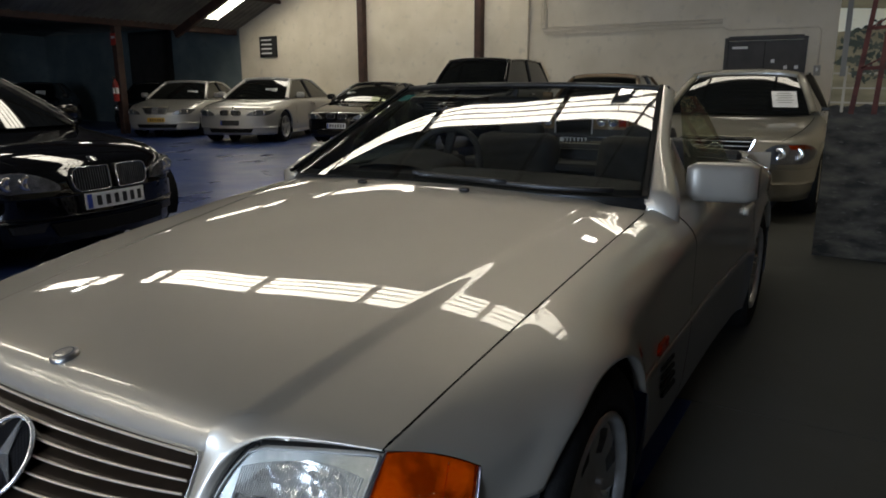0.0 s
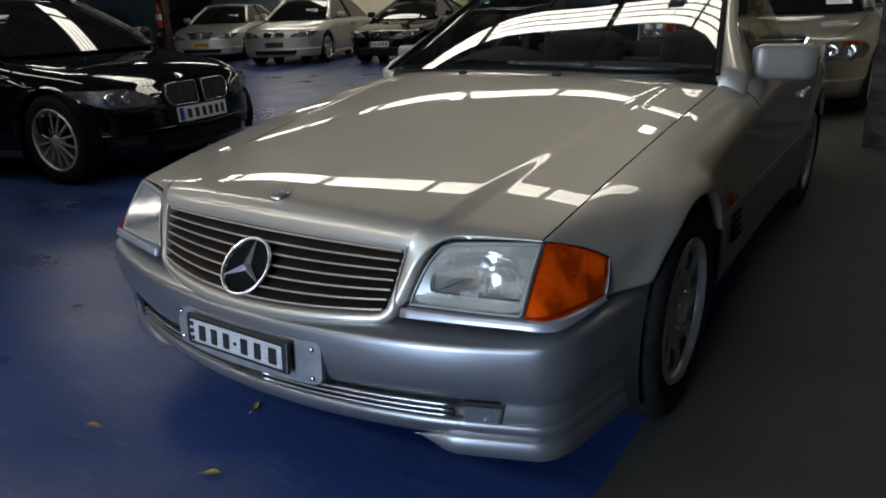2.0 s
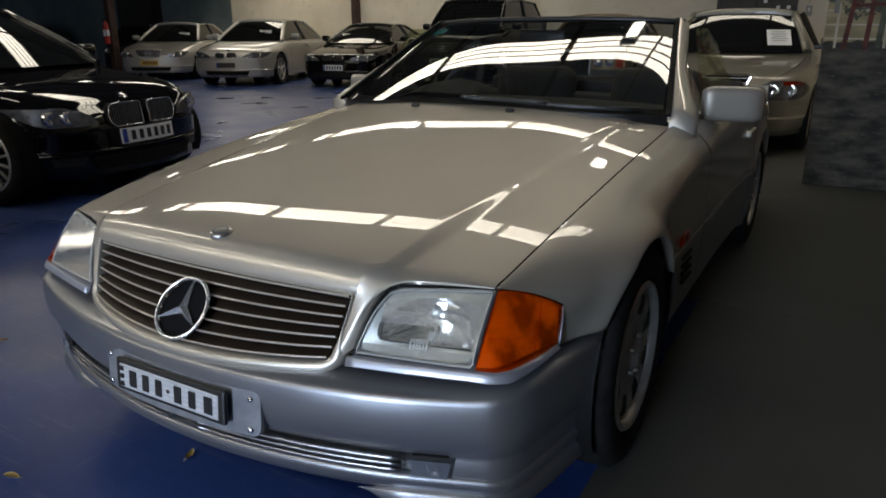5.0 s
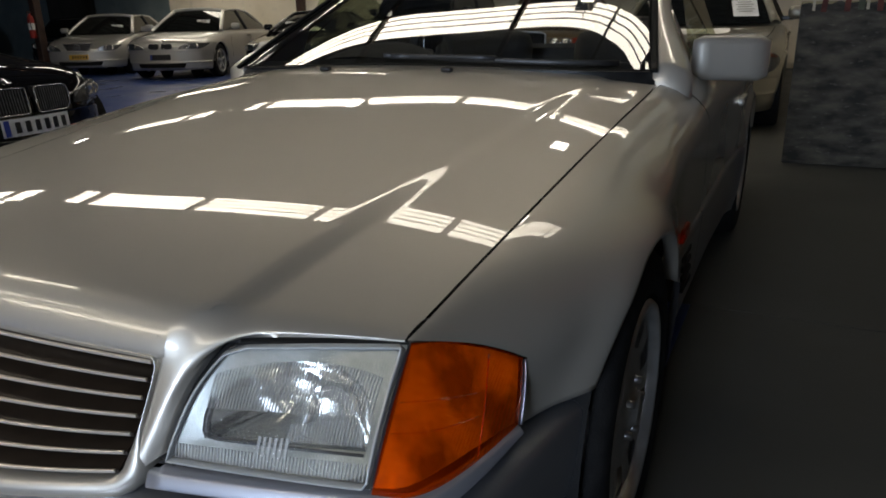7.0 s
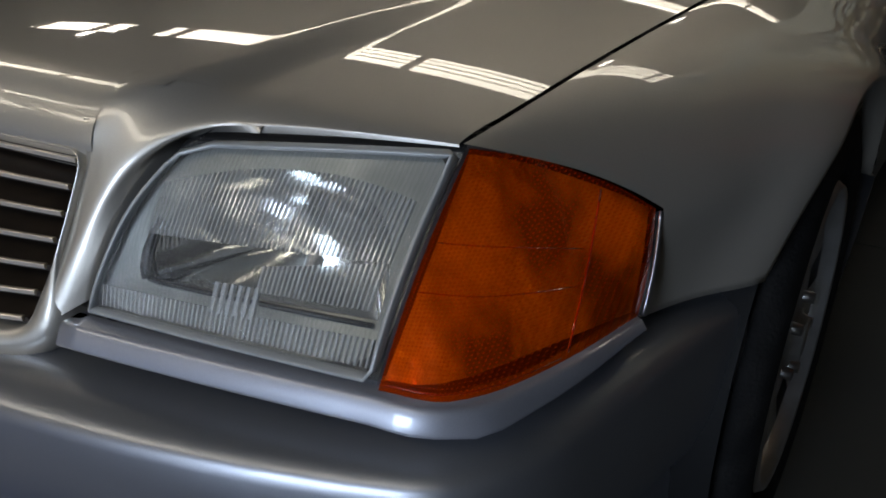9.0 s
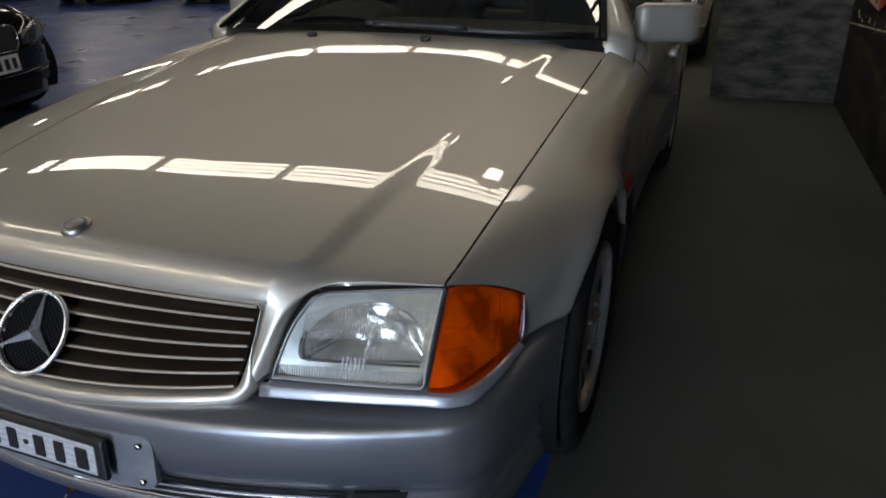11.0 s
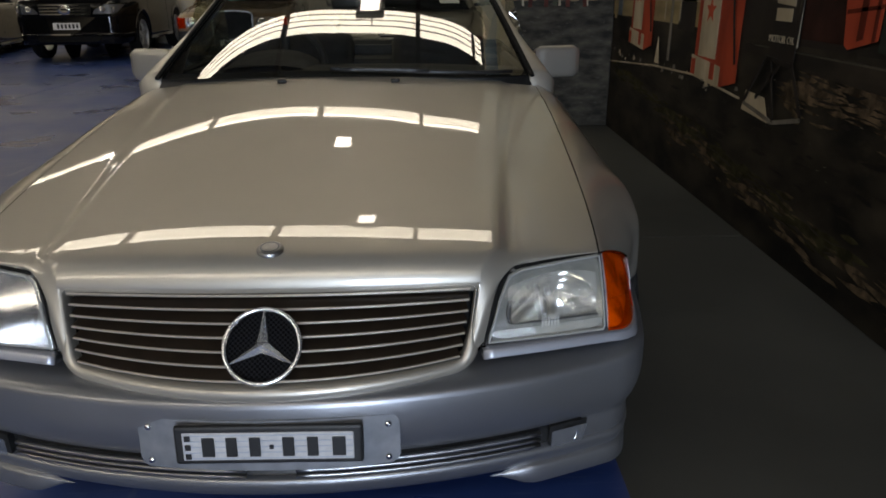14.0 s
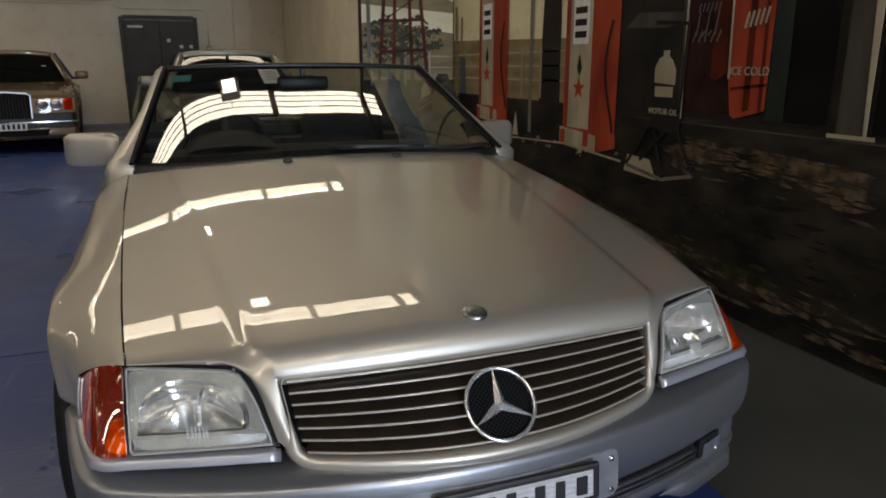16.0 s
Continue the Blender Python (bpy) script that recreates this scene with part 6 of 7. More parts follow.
for s in (1, -1):
    seat = make("seat", *bm_shape(boxm(s * 0.36, 2.55, 0.55, 0.52, 0.55, 0.2, 0.07)), GREYLEATHER, hero, True, "grey leather seat")
    b = make("backrest", *bm_shape(boxm(0, 0, 0, 0.50, 0.16, 0.58, 0.07)), GREYLEATHER, seat, True)
    b.matrix_basis = pose(s * 0.36, 2.96, 0.70, -16)
    h = make("headrest", *bm_shape(boxm(0, 0, 0, 0.27, 0.09, 0.14, 0.04)), GREYLEATHER, seat, True)
    h.matrix_basis = pose(s * 0.36, 3.06, 0.965, -10)
    make("door_card", *bx(s * 0.775, 2.4, 0.65, 0.05, 1.3, 0.42, 0.015), DASH, hero, False, "dark inner door trim")
make("rear_bulkhead", *bx(0, 3.28, 0.7, 1.56, 0.06, 0.42, 0.02), DASH, hero, False)
make("rear_shelf", *bx(0, 3.12, 0.80, 1.5, 0.3, 0.05, 0.015), DASH, hero, False)
ton = [[(x, y, lerp(0.885, 0.893, t) - 0.025 * (abs(x) / 0.78) ** 2.5) for x in span(-0.78, 0.78, 20)] for t, y in ((0, 3.22), (0.5, 3.4), (1, 3.56))]
make("tonneau_lid", *grid(ton), SILVER, hero, True, "silver lid over the folded top")
boot = [[(x * lerp(1, 0.84, t), y, lerp(0.892, 0.84, t * t) - 0.03 * abs(x / 0.76) ** 2.5) for x in span(-0.765, 0.765, 24)] for t, y in ((0, 3.57), (0.3, 3.8), (0.6, 4.05), (0.9, 4.3), (1, 4.36))]
make("boot_lid", *grid(boot), SILVER, hero, True, "silver boot lid")
rear = [[(x, 4.38 + 0.07 * math.cos(x / 0.8 * 1.5) + (0.05 if z < 0.5 else 0), z) for x in span(-0.80, 0.80, 24)] for z in (0.815, 0.6, 0.5, 0.46, 0.3, 0.22)]
make("rear_panel", *grid(rear), SILVER, hero, True)
make("underbody", *bx(0, 2.25, 0.24, 1.4, 3.7, 0.12), SEAL, hero, False, "black underbody")
make("engine_block", *bx(0, 0.85, 0.47, 0.95, 1.2, 0.36), SEAL, hero, False)


# wheels
def tyre_shape(R, w, rim):
    return lathe([(rim, -w * 0.42), (rim + 0.012, -w * 0.47), (lerp(rim, R, 0.5), -w * 0.5), (R - 0.02, -w * 0.46), (R - 0.004, -w * 0.38), (R, -w * 0.2), (R, w * 0.2), (R - 0.004, w * 0.38), (R - 0.02, w * 0.46), (lerp(rim, R, 0.5), w * 0.5), (rim + 0.012, w * 0.47), (rim, w * 0.42)], 48, "x")


def wheel(parent, m, R=0.318, w=0.225, rim=0.213, style="holes"):
    """Outer face towards +x."""
    t = make("wheel", *tyre_shape(R, w, rim), RUBBER, parent, True, "black road tyre on an alloy wheel")
    t.matrix_basis = m
    o = w / 2
    barrel = lathe([(rim, o - 0.012), (rim - 0.006, o - 0.004), (rim - 0.016, o - 0.006), (rim - 0.022, o - 0.03), (rim - 0.03, -o + 0.02)], 48, "x")
    rimo = make("rim", *barrel, ALLOY, t, True, "silver alloy rim")
    make("brake_disc", *lathe([(0.0, o - 0.085), (rim * 0.75, o - 0.085)], 32, "x"), BLACKTRIM, rimo, False)
    if style == "holes":
        prof = [(0.0, 0.014), (0.03, 0.014), (0.034, 0.004), (0.07, -0.004), (0.095, -0.008), (0.115, -0.007), (0.135, -0.004), (0.155, -0.002), (0.172, -0.004), (rim - 0.02, -0.016)]
        prof = [(r, o - 0.02 + h) for r, h in prof]
        v, f = lathe(prof, 64, "x")
        keepf = []
        for q in f:
            ys = [v[i] for i in q]
            cy, cz = sum(p[1] for p in ys) / len(ys), sum(p[2] for p in ys) / len(ys)
            r, a = math.hypot(cy, cz), math.atan2(cz, cy)
            k = (a / (2 * math.pi / 8)) % 1.0
            if 0.108 < r < 0.168 and 0.26 < k < 0.74:
                continue
            keepf.append(q)
        make("disc", v, keepf, ALLOY, rimo, True, "alloy disc with eight openings")
        for k in range(5):
            a = 2 * math.pi * k / 5
            b, ff = lathe([(0.0, o - 0.006), (0.008, o - 0.006), (0.009, o - 0.02)], 8, "x")
            make("wheel_bolt", [(x, y + 0.056 * math.cos(a), z + 0.056 * math.sin(a)) for x, y, z in b], ff, SATIN, rimo, True)
    else:
        make("hub_cap", *lathe([(0.0, o - 0.012), (0.035, o - 0.014), (0.06, o - 0.03), (0.07, o - 0.05)], 24, "x"), ALLOY, rimo, True)
        n = 14 if style == "spokes" else 5
        wd = 0.017 if style == "spokes" else 0.055
        for k in range(n):
            a = 360 * k / n
            sp = make("spoke", *bm_shape(boxm(o - 0.024, 0, 0.125, 0.022, wd, 0.16, 0.006)), ALLOY, rimo, False)
            sp.matrix_basis = pose(0, 0, 0, a, 0, 0)
    return t


for s in (1, -1):
    for y in (WF, WR):
        wheel(hero, pose(s * 0.800, y, WHEEL_R, 0, 0, 0 if s > 0 else 180))



# ---- the other parked cars ----
def parked_car(name, label, m, paint, L=4.6, W=0.9, H=1.45, low=0.2, hood=((0.0, 0.66), (0.12, 0.72), (0.5, 0.79), (1.15, 0.9)), belt=0.93, deck=((0.85, 0.98), (1.0, 0.86)), cab=(1.15, 1.95, 3.1, 3.9), roof_w=0.56,
               axles=(0.8, 3.55), R=0.325, bulge=0.10, w0=0.62, wheel_style="five", face="bmw", plate=WHITE, bumper=None, lamp_z=(0.58, 0.72), lamp_x=(0.42, 0.84), trim=CHROME, cls="car", zl_plate=0.0, kidney=(0.25, 0.0), plate_w=0.22):
    car = thing(name, label, cls, m, "parked cars")
    hoodc = interp(list(hood))
    plan = interp([(0.0, w0 * W), (0.08, lerp(w0, 1, 0.42) * W), (0.2, lerp(w0, 1, 0.66) * W), (0.45, 0.955 * W), (0.9, W), (L - 0.9, W), (L - 0.3, 0.93 * W), (L, 0.78 * W)])
    deckc = interp([(cab[3] - 0.05, belt), (cab[3] + 0.12, belt - 0.01), (L - 0.25, belt - 0.03), (L, belt - 0.09)])

    def top(y):
        if y < cab[0]:
            return hoodc(y)
        if y < cab[3]:
            return lerp(hoodc(cab[0]), belt, smooth01((y - cab[0]) / 0.5))
        return deckc(y)

    AR = R + 0.045
    lowz = low

    def bottom(y):
        for a in axles:
            if abs(y - a) < AR:
                return max(lowz, R + math.sqrt(AR**2 - (y - a) ** 2))
        return lowz

    def section(y):
        w, zt = plan(y), top(y)
        zb = bottom(y)
        c = 0.022 if y < cab[0] or y > cab[3] else 0.0
        pts = [(f * (w - 0.13), zt - c * f * f) for f in (0, 0.3, 0.55, 0.8, 1.0)]
        pts += [(w - 0.07, zt - c - 0.012), (w - 0.03, zt - c - 0.045), (w - 0.008, zt - c - 0.10)]
        z0 = zt - c - 0.10
        for t in (0.15, 0.32, 0.5, 0.68, 0.85, 1.0):
            z = lerp(z0, max(zb, lowz), t)
            pts.append((w - 0.0 - 0.03 * max(0, (0.55 - z) / 0.35) ** 2 + (0.012 if zb > lowz and t > 0.8 else 0), z))
        pts.append((w - 0.05, pts[-1][1] + 0.005))
        return pts

    ys = sorted(set([round(y, 3) for y in span(0, L, int(L / 0.055))] + [round(a + d * AR, 3) for a in axles for d in (-0.999, -0.97, -0.9, 0.9, 0.97, 0.999)] + [0.02, 0.04, 0.07]))
    rows = []
    for y in ys:
        half = section(y)
        rows.append([(-x, y, z) for x, z in reversed(half[1:])] + [(x, y, z) for x, z in half])
    bv, bf = grid(rows)

    def cap(half, y0, sgn):
        rr = []
        for x, z in half[4:]:
            q = min(1.0, max(0.0, (z - lowz) / 0.5))
            rr.append([(u * x, y0 - sgn * bulge * (1 - u * u) * lerp(1.0, 0.6, q * q), z) for u in span(-1, 1, 13)])
        rr.insert(0, [(u * half[4][0] * 0.98, y0 + sgn * 0.06 - sgn * bulge * 0.2 * (1 - u * u), half[0][1] - 0.006) for u in span(-1, 1, 13)])
        return grid(rr)

    make("body", *join((bv, bf), cap(section(0.0), 0.0, 1), cap(section(L), L, -1)), paint, car, True)

    def front_y(x, z=0.6):
        ax = abs(x)
        wn_ = plan(0.0)
        if ax <= wn_:
            q = min(1.0, max(0.0, (z - lowz) / 0.5))
            return -bulge * (1 - (ax / wn_) ** 2) * lerp(1.0, 0.6, q * q)
        lo, hi = 0.0, 0.9
        for _ in range(18):
            mid = (lo + hi) / 2
            if plan(mid) < ax:
                lo = mid
            else:
                hi = mid
        return lo

    def spread(a, b, n):
        """Columns from a to b, denser towards the far corners of the nose."""
        if a * b < 0:
            return [lerp(a, b, 0.5 + 0.5 * math.sin(math.pi * (q - 0.5))) for q in span(0, 1, n)]
        if abs(b) > abs(a):
            return [lerp(a, b, math.sin(math.pi / 2 * q)) for q in span(0, 1, n)]
        return span(a, b, n)

    def patch(nm, outline, off, material, parent=None, depth=0.02, lab="", n=14, smooth=False):
        """A shape on the nose: rows of (z, x from, x to)."""
        rr = [[(x, front_y(x, z) - off, z) for x in spread(a, b, n)] for z, a, b in outline]
        return make(nm, *thick(rr, (0, depth, 0)), material, parent or car, smooth, lab)

    def tube(nm, pts, r, material, parent=None):
        return make(nm, *sweep(pts, ring_profile(r, r, 6), up=(0, 1, 0.2)), material, parent or car, True)

    # cabin
    yb0, yt0, yt1, yb1 = cab
    rw, bw = roof_w, W - 0.09

    def roof_pt(u, v):
        y = lerp(yt0, yt1, v)
        arch = 0.035 * math.sin(math.pi * v) + 0.0
        return (u * rw, y + 0.03 * (1 - u * u) * (-1 if v < 0.5 else 1) * abs(2 * v - 1), H - 0.035 + arch - 0.045 * abs(u) ** 3)

    make("roof", *grid([[roof_pt(u, v) for u in span(-1, 1, 15)] for v in span(0, 1, 9)]), paint, car, True)

    def screen_pt(u, v, rear=False):
        yb, yt = (yb1, yt1) if rear else (yb0, yt0)
        sg = 1 if rear else -1
        b = Vector((u * (bw - 0.03), yb + sg * 0.10 * (1 - u * u), top(yb) + 0.005))
        t = Vector(roof_pt(u, 1.0 if rear else 0.0))
        p = b.lerp(t, v)
        p.z += 0.02 * math.sin(math.pi * v)
        return tuple(p)

    make("windscreen", *grid([[screen_pt(u, v) for u in span(-0.93, 0.93, 15)] for v in span(0, 0.93, 7)]), CARGLASS, car, True, "dark windscreen glass")
    make("roof_header", *sweep([screen_pt(u, 0.97) for u in span(-1, 1, 15)], ring_profile(0.03, 0.045, 8), up=(0, 0, 1)), paint, car, True)
    make("rear_window", *grid([[screen_pt(u, v, True) for u in span(-0.94, 0.94, 15)] for v in span(0, 0.97, 7)]), CARGLASS, car, True)
    for s in (1, -1):
        for rear in (False, True):
            make("roof_pillar", *sweep([screen_pt(s * 0.98, v, rear) for v in span(0, 1, 6)], ring_profile(0.05, 0.04, 8), up=(s, 0, 1)), paint, car, True)
        edge = [roof_pt(s * 1.0, v) for v in span(0, 1, 9)]
        base = [(s * bw, lerp(yb0 + 0.05, yb1 - 0.05, v), top(lerp(yb0, yb1, v)) + 0.004) for v in span(0, 1, 9)]
        make("side_window", *grid([base, edge]), CARGLASS, car, True, "dark side glass")
        make("roof_rail", *sweep(edge, ring_profile(0.025, 0.022, 8)), paint, car, True)
        mid = 5
        make("centre_pillar", *sweep([base[4], edge[4]], rect_profile(0.03, 0.07)), BLACKTRIM, car, False)
        make("waist_trim", *sweep(base, rect_profile(0.02, 0.016)), trim, car, True)
        # mirror
        mir = make("door_mirror", *bm_shape(boxm(s * (W + 0.07), yb0 + 0.35, top(yb0) + 0.10, 0.2, 0.1, 0.13, 0.04)), paint, car, True)
        make("mirror_foot", *bm_shape(boxm(s * (W - 0.03), yb0 + 0.35, top(yb0) + 0.05, 0.12, 0.05, 0.04, 0.01)), BLACKTRIM, mir, False)
        make("door_handle", *bm_shape(boxm(s * (W + 0.006), yb0 + 1.35, belt - 0.12, 0.03, 0.2, 0.03, 0.01)), trim, car, True)
        make("door_seam", *sweep([(s * (plan(yb0 + 0.2) + 0.0005), yb0 + 0.2, top(yb0 + 0.2) - 0.13), (s * (plan(yb0 + 0.25) - 0.004), yb0 + 0.25, 0.4)], rect_profile(0.004, 0.008)), SEAL, car, False)
        make("door_seam", *sweep([(s * (W + 0.0005), yb0 + 1.5, belt - 0.13), (s * (W - 0.004), yb0 + 1.5, 0.4)], rect_profile(0.004, 0.008)), SEAL, car, False)
        make("sill", *sweep([(s * (W - 0.03), y, lowz + 0.03) for y in span(axles[0] + AR, axles[1] - AR, 4)], rect_profile(0.05, 0.07)), bumper or paint, car, True)
        for a in axles:
            wheel(car, pose(s * (W - 0.115), a, R, 0, 0, 0 if s > 0 else 180), R, 0.21, R * 0.71, wheel_style)
            v, f = lathe([(AR, 0.35), (AR, W - 0.02)], 28, "x")
            v2, f2 = lathe([(0.0, 0.35), (AR, 0.35)], 28, "x")
            v, f = join((v, f), (v2, f2))
            v = [(s * x, y + a, z + R) for x, y, z in v]
            f = [q for q in f if max(v[i][2] for i in q) > lowz]
            make("wheel_well", v, f, SEAL, car, True)
    make("underbody", *bx(0, L / 2, lowz + 0.06, 2 * W - 0.5, L - 0.5, 0.1), SEAL, car, False)
    make("cabin_floor", *bx(0, (yb0 + yb1) / 2, 0.5, 1.2, 1.6, 0.4), SEAL, car, False)
    # hood shut lines
    for s in (1, -1):
        line = [(s * (plan(y) - 0.13 - 0.05 * (1 - y / yb0)), y, top(y) - 0.0195) for y in span(0.12, yb0, 10)]
        make("hood_seam", *sweep(line, rect_profile(0.006, 0.006)), SEAL, car, False)

    # front: bumper, intake, plate, lamps
    bz0, bz1 = lowz + 0.16, lamp_z[0] - 0.05
    bc = bumper or paint
    patch("front_bumper", [(bz1 + 0.01, -0.97 * W, 0.97 * W), (bz1, -0.985 * W, 0.985 * W), (bz0 + 0.03, -0.985 * W, 0.985 * W), (bz0, -0.97 * W, 0.97 * W)], 0.022, bc, None, 0.03, "", 41, True)
    patch("air_intake", [(lowz + 0.14, -0.55 * W, 0.55 * W), (lowz + 0.05, -0.5 * W, 0.5 * W)], 0.03, SEAL, None, 0.02, "dark lower air intake")
    pz = zl_plate if zl_plate else (bz0 + bz1) / 2 if face != 'bentley' else 0.39
    pl = patch("number_plate", [(pz + 0.055, -plate_w, plate_w), (pz - 0.055, -plate_w, plate_w)], 0.04, plate, None, 0.012, "number plate with plain bars")
    for k in range(6):
        x = (-0.15 + 0.062 * k) * plate_w / 0.22
        patch("character_bar", [(pz + 0.035, x, x + 0.036), (pz - 0.035, x, x + 0.036)], 0.044, BLACKMARK, pl, 0.004, "", 3)
    if face in ("bmw", "bmwsharp"):
        patch("plate_band", [(pz + 0.05, -plate_w + 0.008, -plate_w + 0.043), (pz - 0.05, -plate_w + 0.008, -plate_w + 0.043)], 0.045, BLUEMARK, pl, 0.004, "", 3)
    zl, zh = lamp_z
    xa, xb = lamp_x[0], lamp_x[1]
    for s in (1, -1):
        if face == "bentley":
            for x in (0.44, 0.62):
                c = (s * x, front_y(x) - 0.02, (zl + zh) / 2)
                v, f = lathe([(0.0, -0.01), (0.05, -0.004), (0.066, 0.004)], 20, "y")
                hl = make("headlight", [(a + c[0], b + c[1], q + c[2]) for a, b, q in v], f, REFLECTOR, car, True, "round clear headlamp")
                v, f = lathe([(0.066, 0.004), (0.074, -0.008), (0.082, 0.006), (0.082, 0.03)], 20, "y")
                make("lamp_ring", [(a + c[0], b + c[1], q + c[2]) for a, b, q in v], f, CHROME, hl, True)
            patch("indicator", [(zh, s * 0.72, s * 0.86), (zl, s * 0.72, s * 0.86)], 0.02, AMBER, None, 0.04, "amber corner lamp", 6)
            continue
        if face == "oval":
            c = (s * 0.66, front_y(0.66) - 0.03, (zl + zh) / 2)
            v, f = lathe([(0.0, -0.03), (0.05, -0.026), (0.085, -0.014), (0.1, 0.0)], 28, "y")
            hl = make("headlight", [(a + c[0], b + c[1], q * 1.45 + c[2]) for a, b, q in v], f, LAMPGREY, car, True, "tall oval headlamp")
            v, f = lathe([(0.1, 0.0), (0.108, -0.008), (0.114, 0.004), (0.112, 0.05)], 28, "y")
            make("lamp_ring", [(a + c[0], b + c[1], q * 1.43 + c[2]) for a, b, q in v], f, CHROME, hl, True)
            continue
        if face == "twin":
            outl = [(lerp(zl, zh, t), s * lerp(xa, xb, 0.27 - 0.27 * math.sqrt(max(0.04, 1 - (2 * t - 1) ** 2)) + 0.10 * t), s * lerp(xa, xb, 0.73 + 0.27 * math.sqrt(max(0.04, 1 - (2 * t - 1) ** 2)))) for t in span(0, 1, 11)]
        else:
            outl = [(lerp(zl, zh, t), s * lerp(xa, xa + 0.22, t ** 2.2), s * lerp(xb - 0.14, xb, t ** 0.5)) for t in span(0, 1, 8)]
        hl = patch("headlight", outl, 0.012, LAMPDIM, None, 0.03, "headlamp unit with a dim silver bezel", 20)
        for x, r in ((lerp(xa, xb, 0.34 if face != 'bmw' else 0.45), 0.05), (lerp(xa, xb, 0.66), 0.052)):
            r = min(r * (1.15 if face == "twin" else 1), (zh - zl) * 0.44)
            c = (s * x, front_y(x, (zl + zh) / 2) - 0.012, (zl + zh) / 2)
            v, f = lathe([(0.0, 0.0), (r * 0.5, -0.002), (r * 0.9, -0.007), (r, -0.004), (r, 0.03)], 18, "y")
            make("reflector", [(a + c[0], b + c[1], q + c[2]) for a, b, q in v], f, REFLECTOR, hl, True)
        lensr = [[(x, y - 0.016, z) for x, y, z in ((x_, front_y(x_, z_) - 0.012, z_) for x_ in spread(a, b, 20))] for z_, a, b in outl]
        le = make("lens", *grid(lensr), LAMPGLASS, hl, True, "clear lamp cover")
        le.visible_shadow = False
        if face == "twin":
            patch("indicator", [(lerp(zl, zh, 0.75), s * lerp(xa, xb, 0.55), s * lerp(xa, xb, 0.95)), (lerp(zl, zh, 0.98), s * lerp(xa, xb, 0.5), s * lerp(xa, xb, 0.8))], 0.03, AMBER, hl, 0.02, "amber segment", 6)
    # grille
    if face == "bmw" or face == "bmwsharp":
        gz0, gz1 = zl + 0.005 - kidney[1], zh - 0.005 + kidney[1] * 0.4
        kx = kidney[0]
        for s in (1, -1):
            outl = [(z, s * 0.035, s * (kx - 0.03 * abs(t * 2 - 1) ** 3)) for t, z in zip(span(0, 1, 6), span(gz0, gz1, 6))]
            kd = patch("kidney_grille", outl, 0.02, SEAL, None, 0.03, "black kidney grille")
            rim = [(s * 0.035, gz0 + 0.01), (s * 0.05, gz0), (s * (kx - 0.05), gz0), (s * (kx - 0.015), gz0 + 0.03), (s * kx, (gz0 + gz1) / 2), (s * (kx - 0.015), gz1 - 0.02), (s * (kx - 0.05), gz1), (s * 0.05, gz1), (s * 0.035, gz1 - 0.01)]
            make("kidney_rim", *sweep([(x, front_y(x, z) - 0.03, z) for x, z in rim], ring_profile(0.0042, 0.0042, 6), up=(0, 1, 0), close=True), CHROME, kd, True, "chrome rim")
            for k in range(int((kx - 0.07) / 0.02)):
                x = s * (0.06 + 0.02 * k)
                make("grille_bar", *sweep([(x, front_y(x, gz0) - 0.026, gz0 + 0.008), (x, front_y(x, gz1) - 0.026, gz1 - 0.008)], rect_profile(0.004, 0.004), up=(0, 1, 0)), LAMPDIM, kd, False)
        if face == "bmw":
            tube("bumper_crease", [(x, front_y(x, bz0 + 0.02) - 0.026, bz0 + 0.02 + 0.02 * (x / W) ** 2) for x in spread(-0.9 * W, 0.9 * W, 31)], 0.008, bc)
            for s in (1, -1):
                patch("fog_lamp", [(bz0 - 0.01, s * 0.50, s * 0.72), (bz0 - 0.07, s * 0.54, s * 0.70)], 0.008, BLACKTRIM, None, 0.03, "dark fog lamp recess", 8)
        bz = top(0.10) + 0.002
        v, f = lathe([(0.0, 0.008), (0.03, 0.007), (0.038, 0.0)], 18, "z")
        bd = make("hood_badge", v, f, CHROME, car, True, "small round badge")
        bd.matrix_basis = pose(0, 0.10, bz, 25)
    elif face == "bentley":
        gz0, gz1 = 0.50, 0.87
        shell = [(-0.30, gz0), (-0.31, gz1 - 0.05), (-0.25, gz1 - 0.02), (0.0, gz1), (0.25, gz1 - 0.02), (0.31, gz1 - 0.05), (0.30, gz0)]
        make("radiator_core", *flat_poly(shell, (-bulge - 0.03, 0.05), "y"), SEAL, car, False, "black radiator vanes")
        make("radiator_shell", *sweep([(x, -bulge - 0.035, z) for x, z in shell], rect_profile(0.024, 0.018), up=(0, 1, 0)), SATIN, car, False, "bright metal radiator shell")
        for k in range(13):
            x = -0.24 + 0.04 * k
            make("grille_bar", *bx(x, -bulge - 0.033, (gz0 + gz1) / 2 - 0.015, 0.004, 0.008, gz1 - gz0 - 0.05), BLACKTRIM, car, False)
        patch("bumper_blade", [(0.455, -0.97 * W, 0.97 * W), (0.435, -0.97 * W, 0.97 * W)], 0.05, CHROME, None, 0.03, "chrome bumper blade", 31)
    elif face == "oval":
        patch("bumper_blade", [(0.47, -0.98 * W, 0.98 * W), (0.44, -0.99 * W, 0.99 * W), (0.41, -0.98 * W, 0.98 * W)], 0.06, CHROME, None, 0.04, "chrome bumper blade", 31, True)
    elif face in ("star", "twin"):
        gz0, gz1 = zl - 0.0, zh + 0.05
        outl = [(lerp(gz0, gz1, t), -lerp(0.24, 0.33, t), lerp(0.24, 0.33, t)) for t in span(0, 1, 5)]
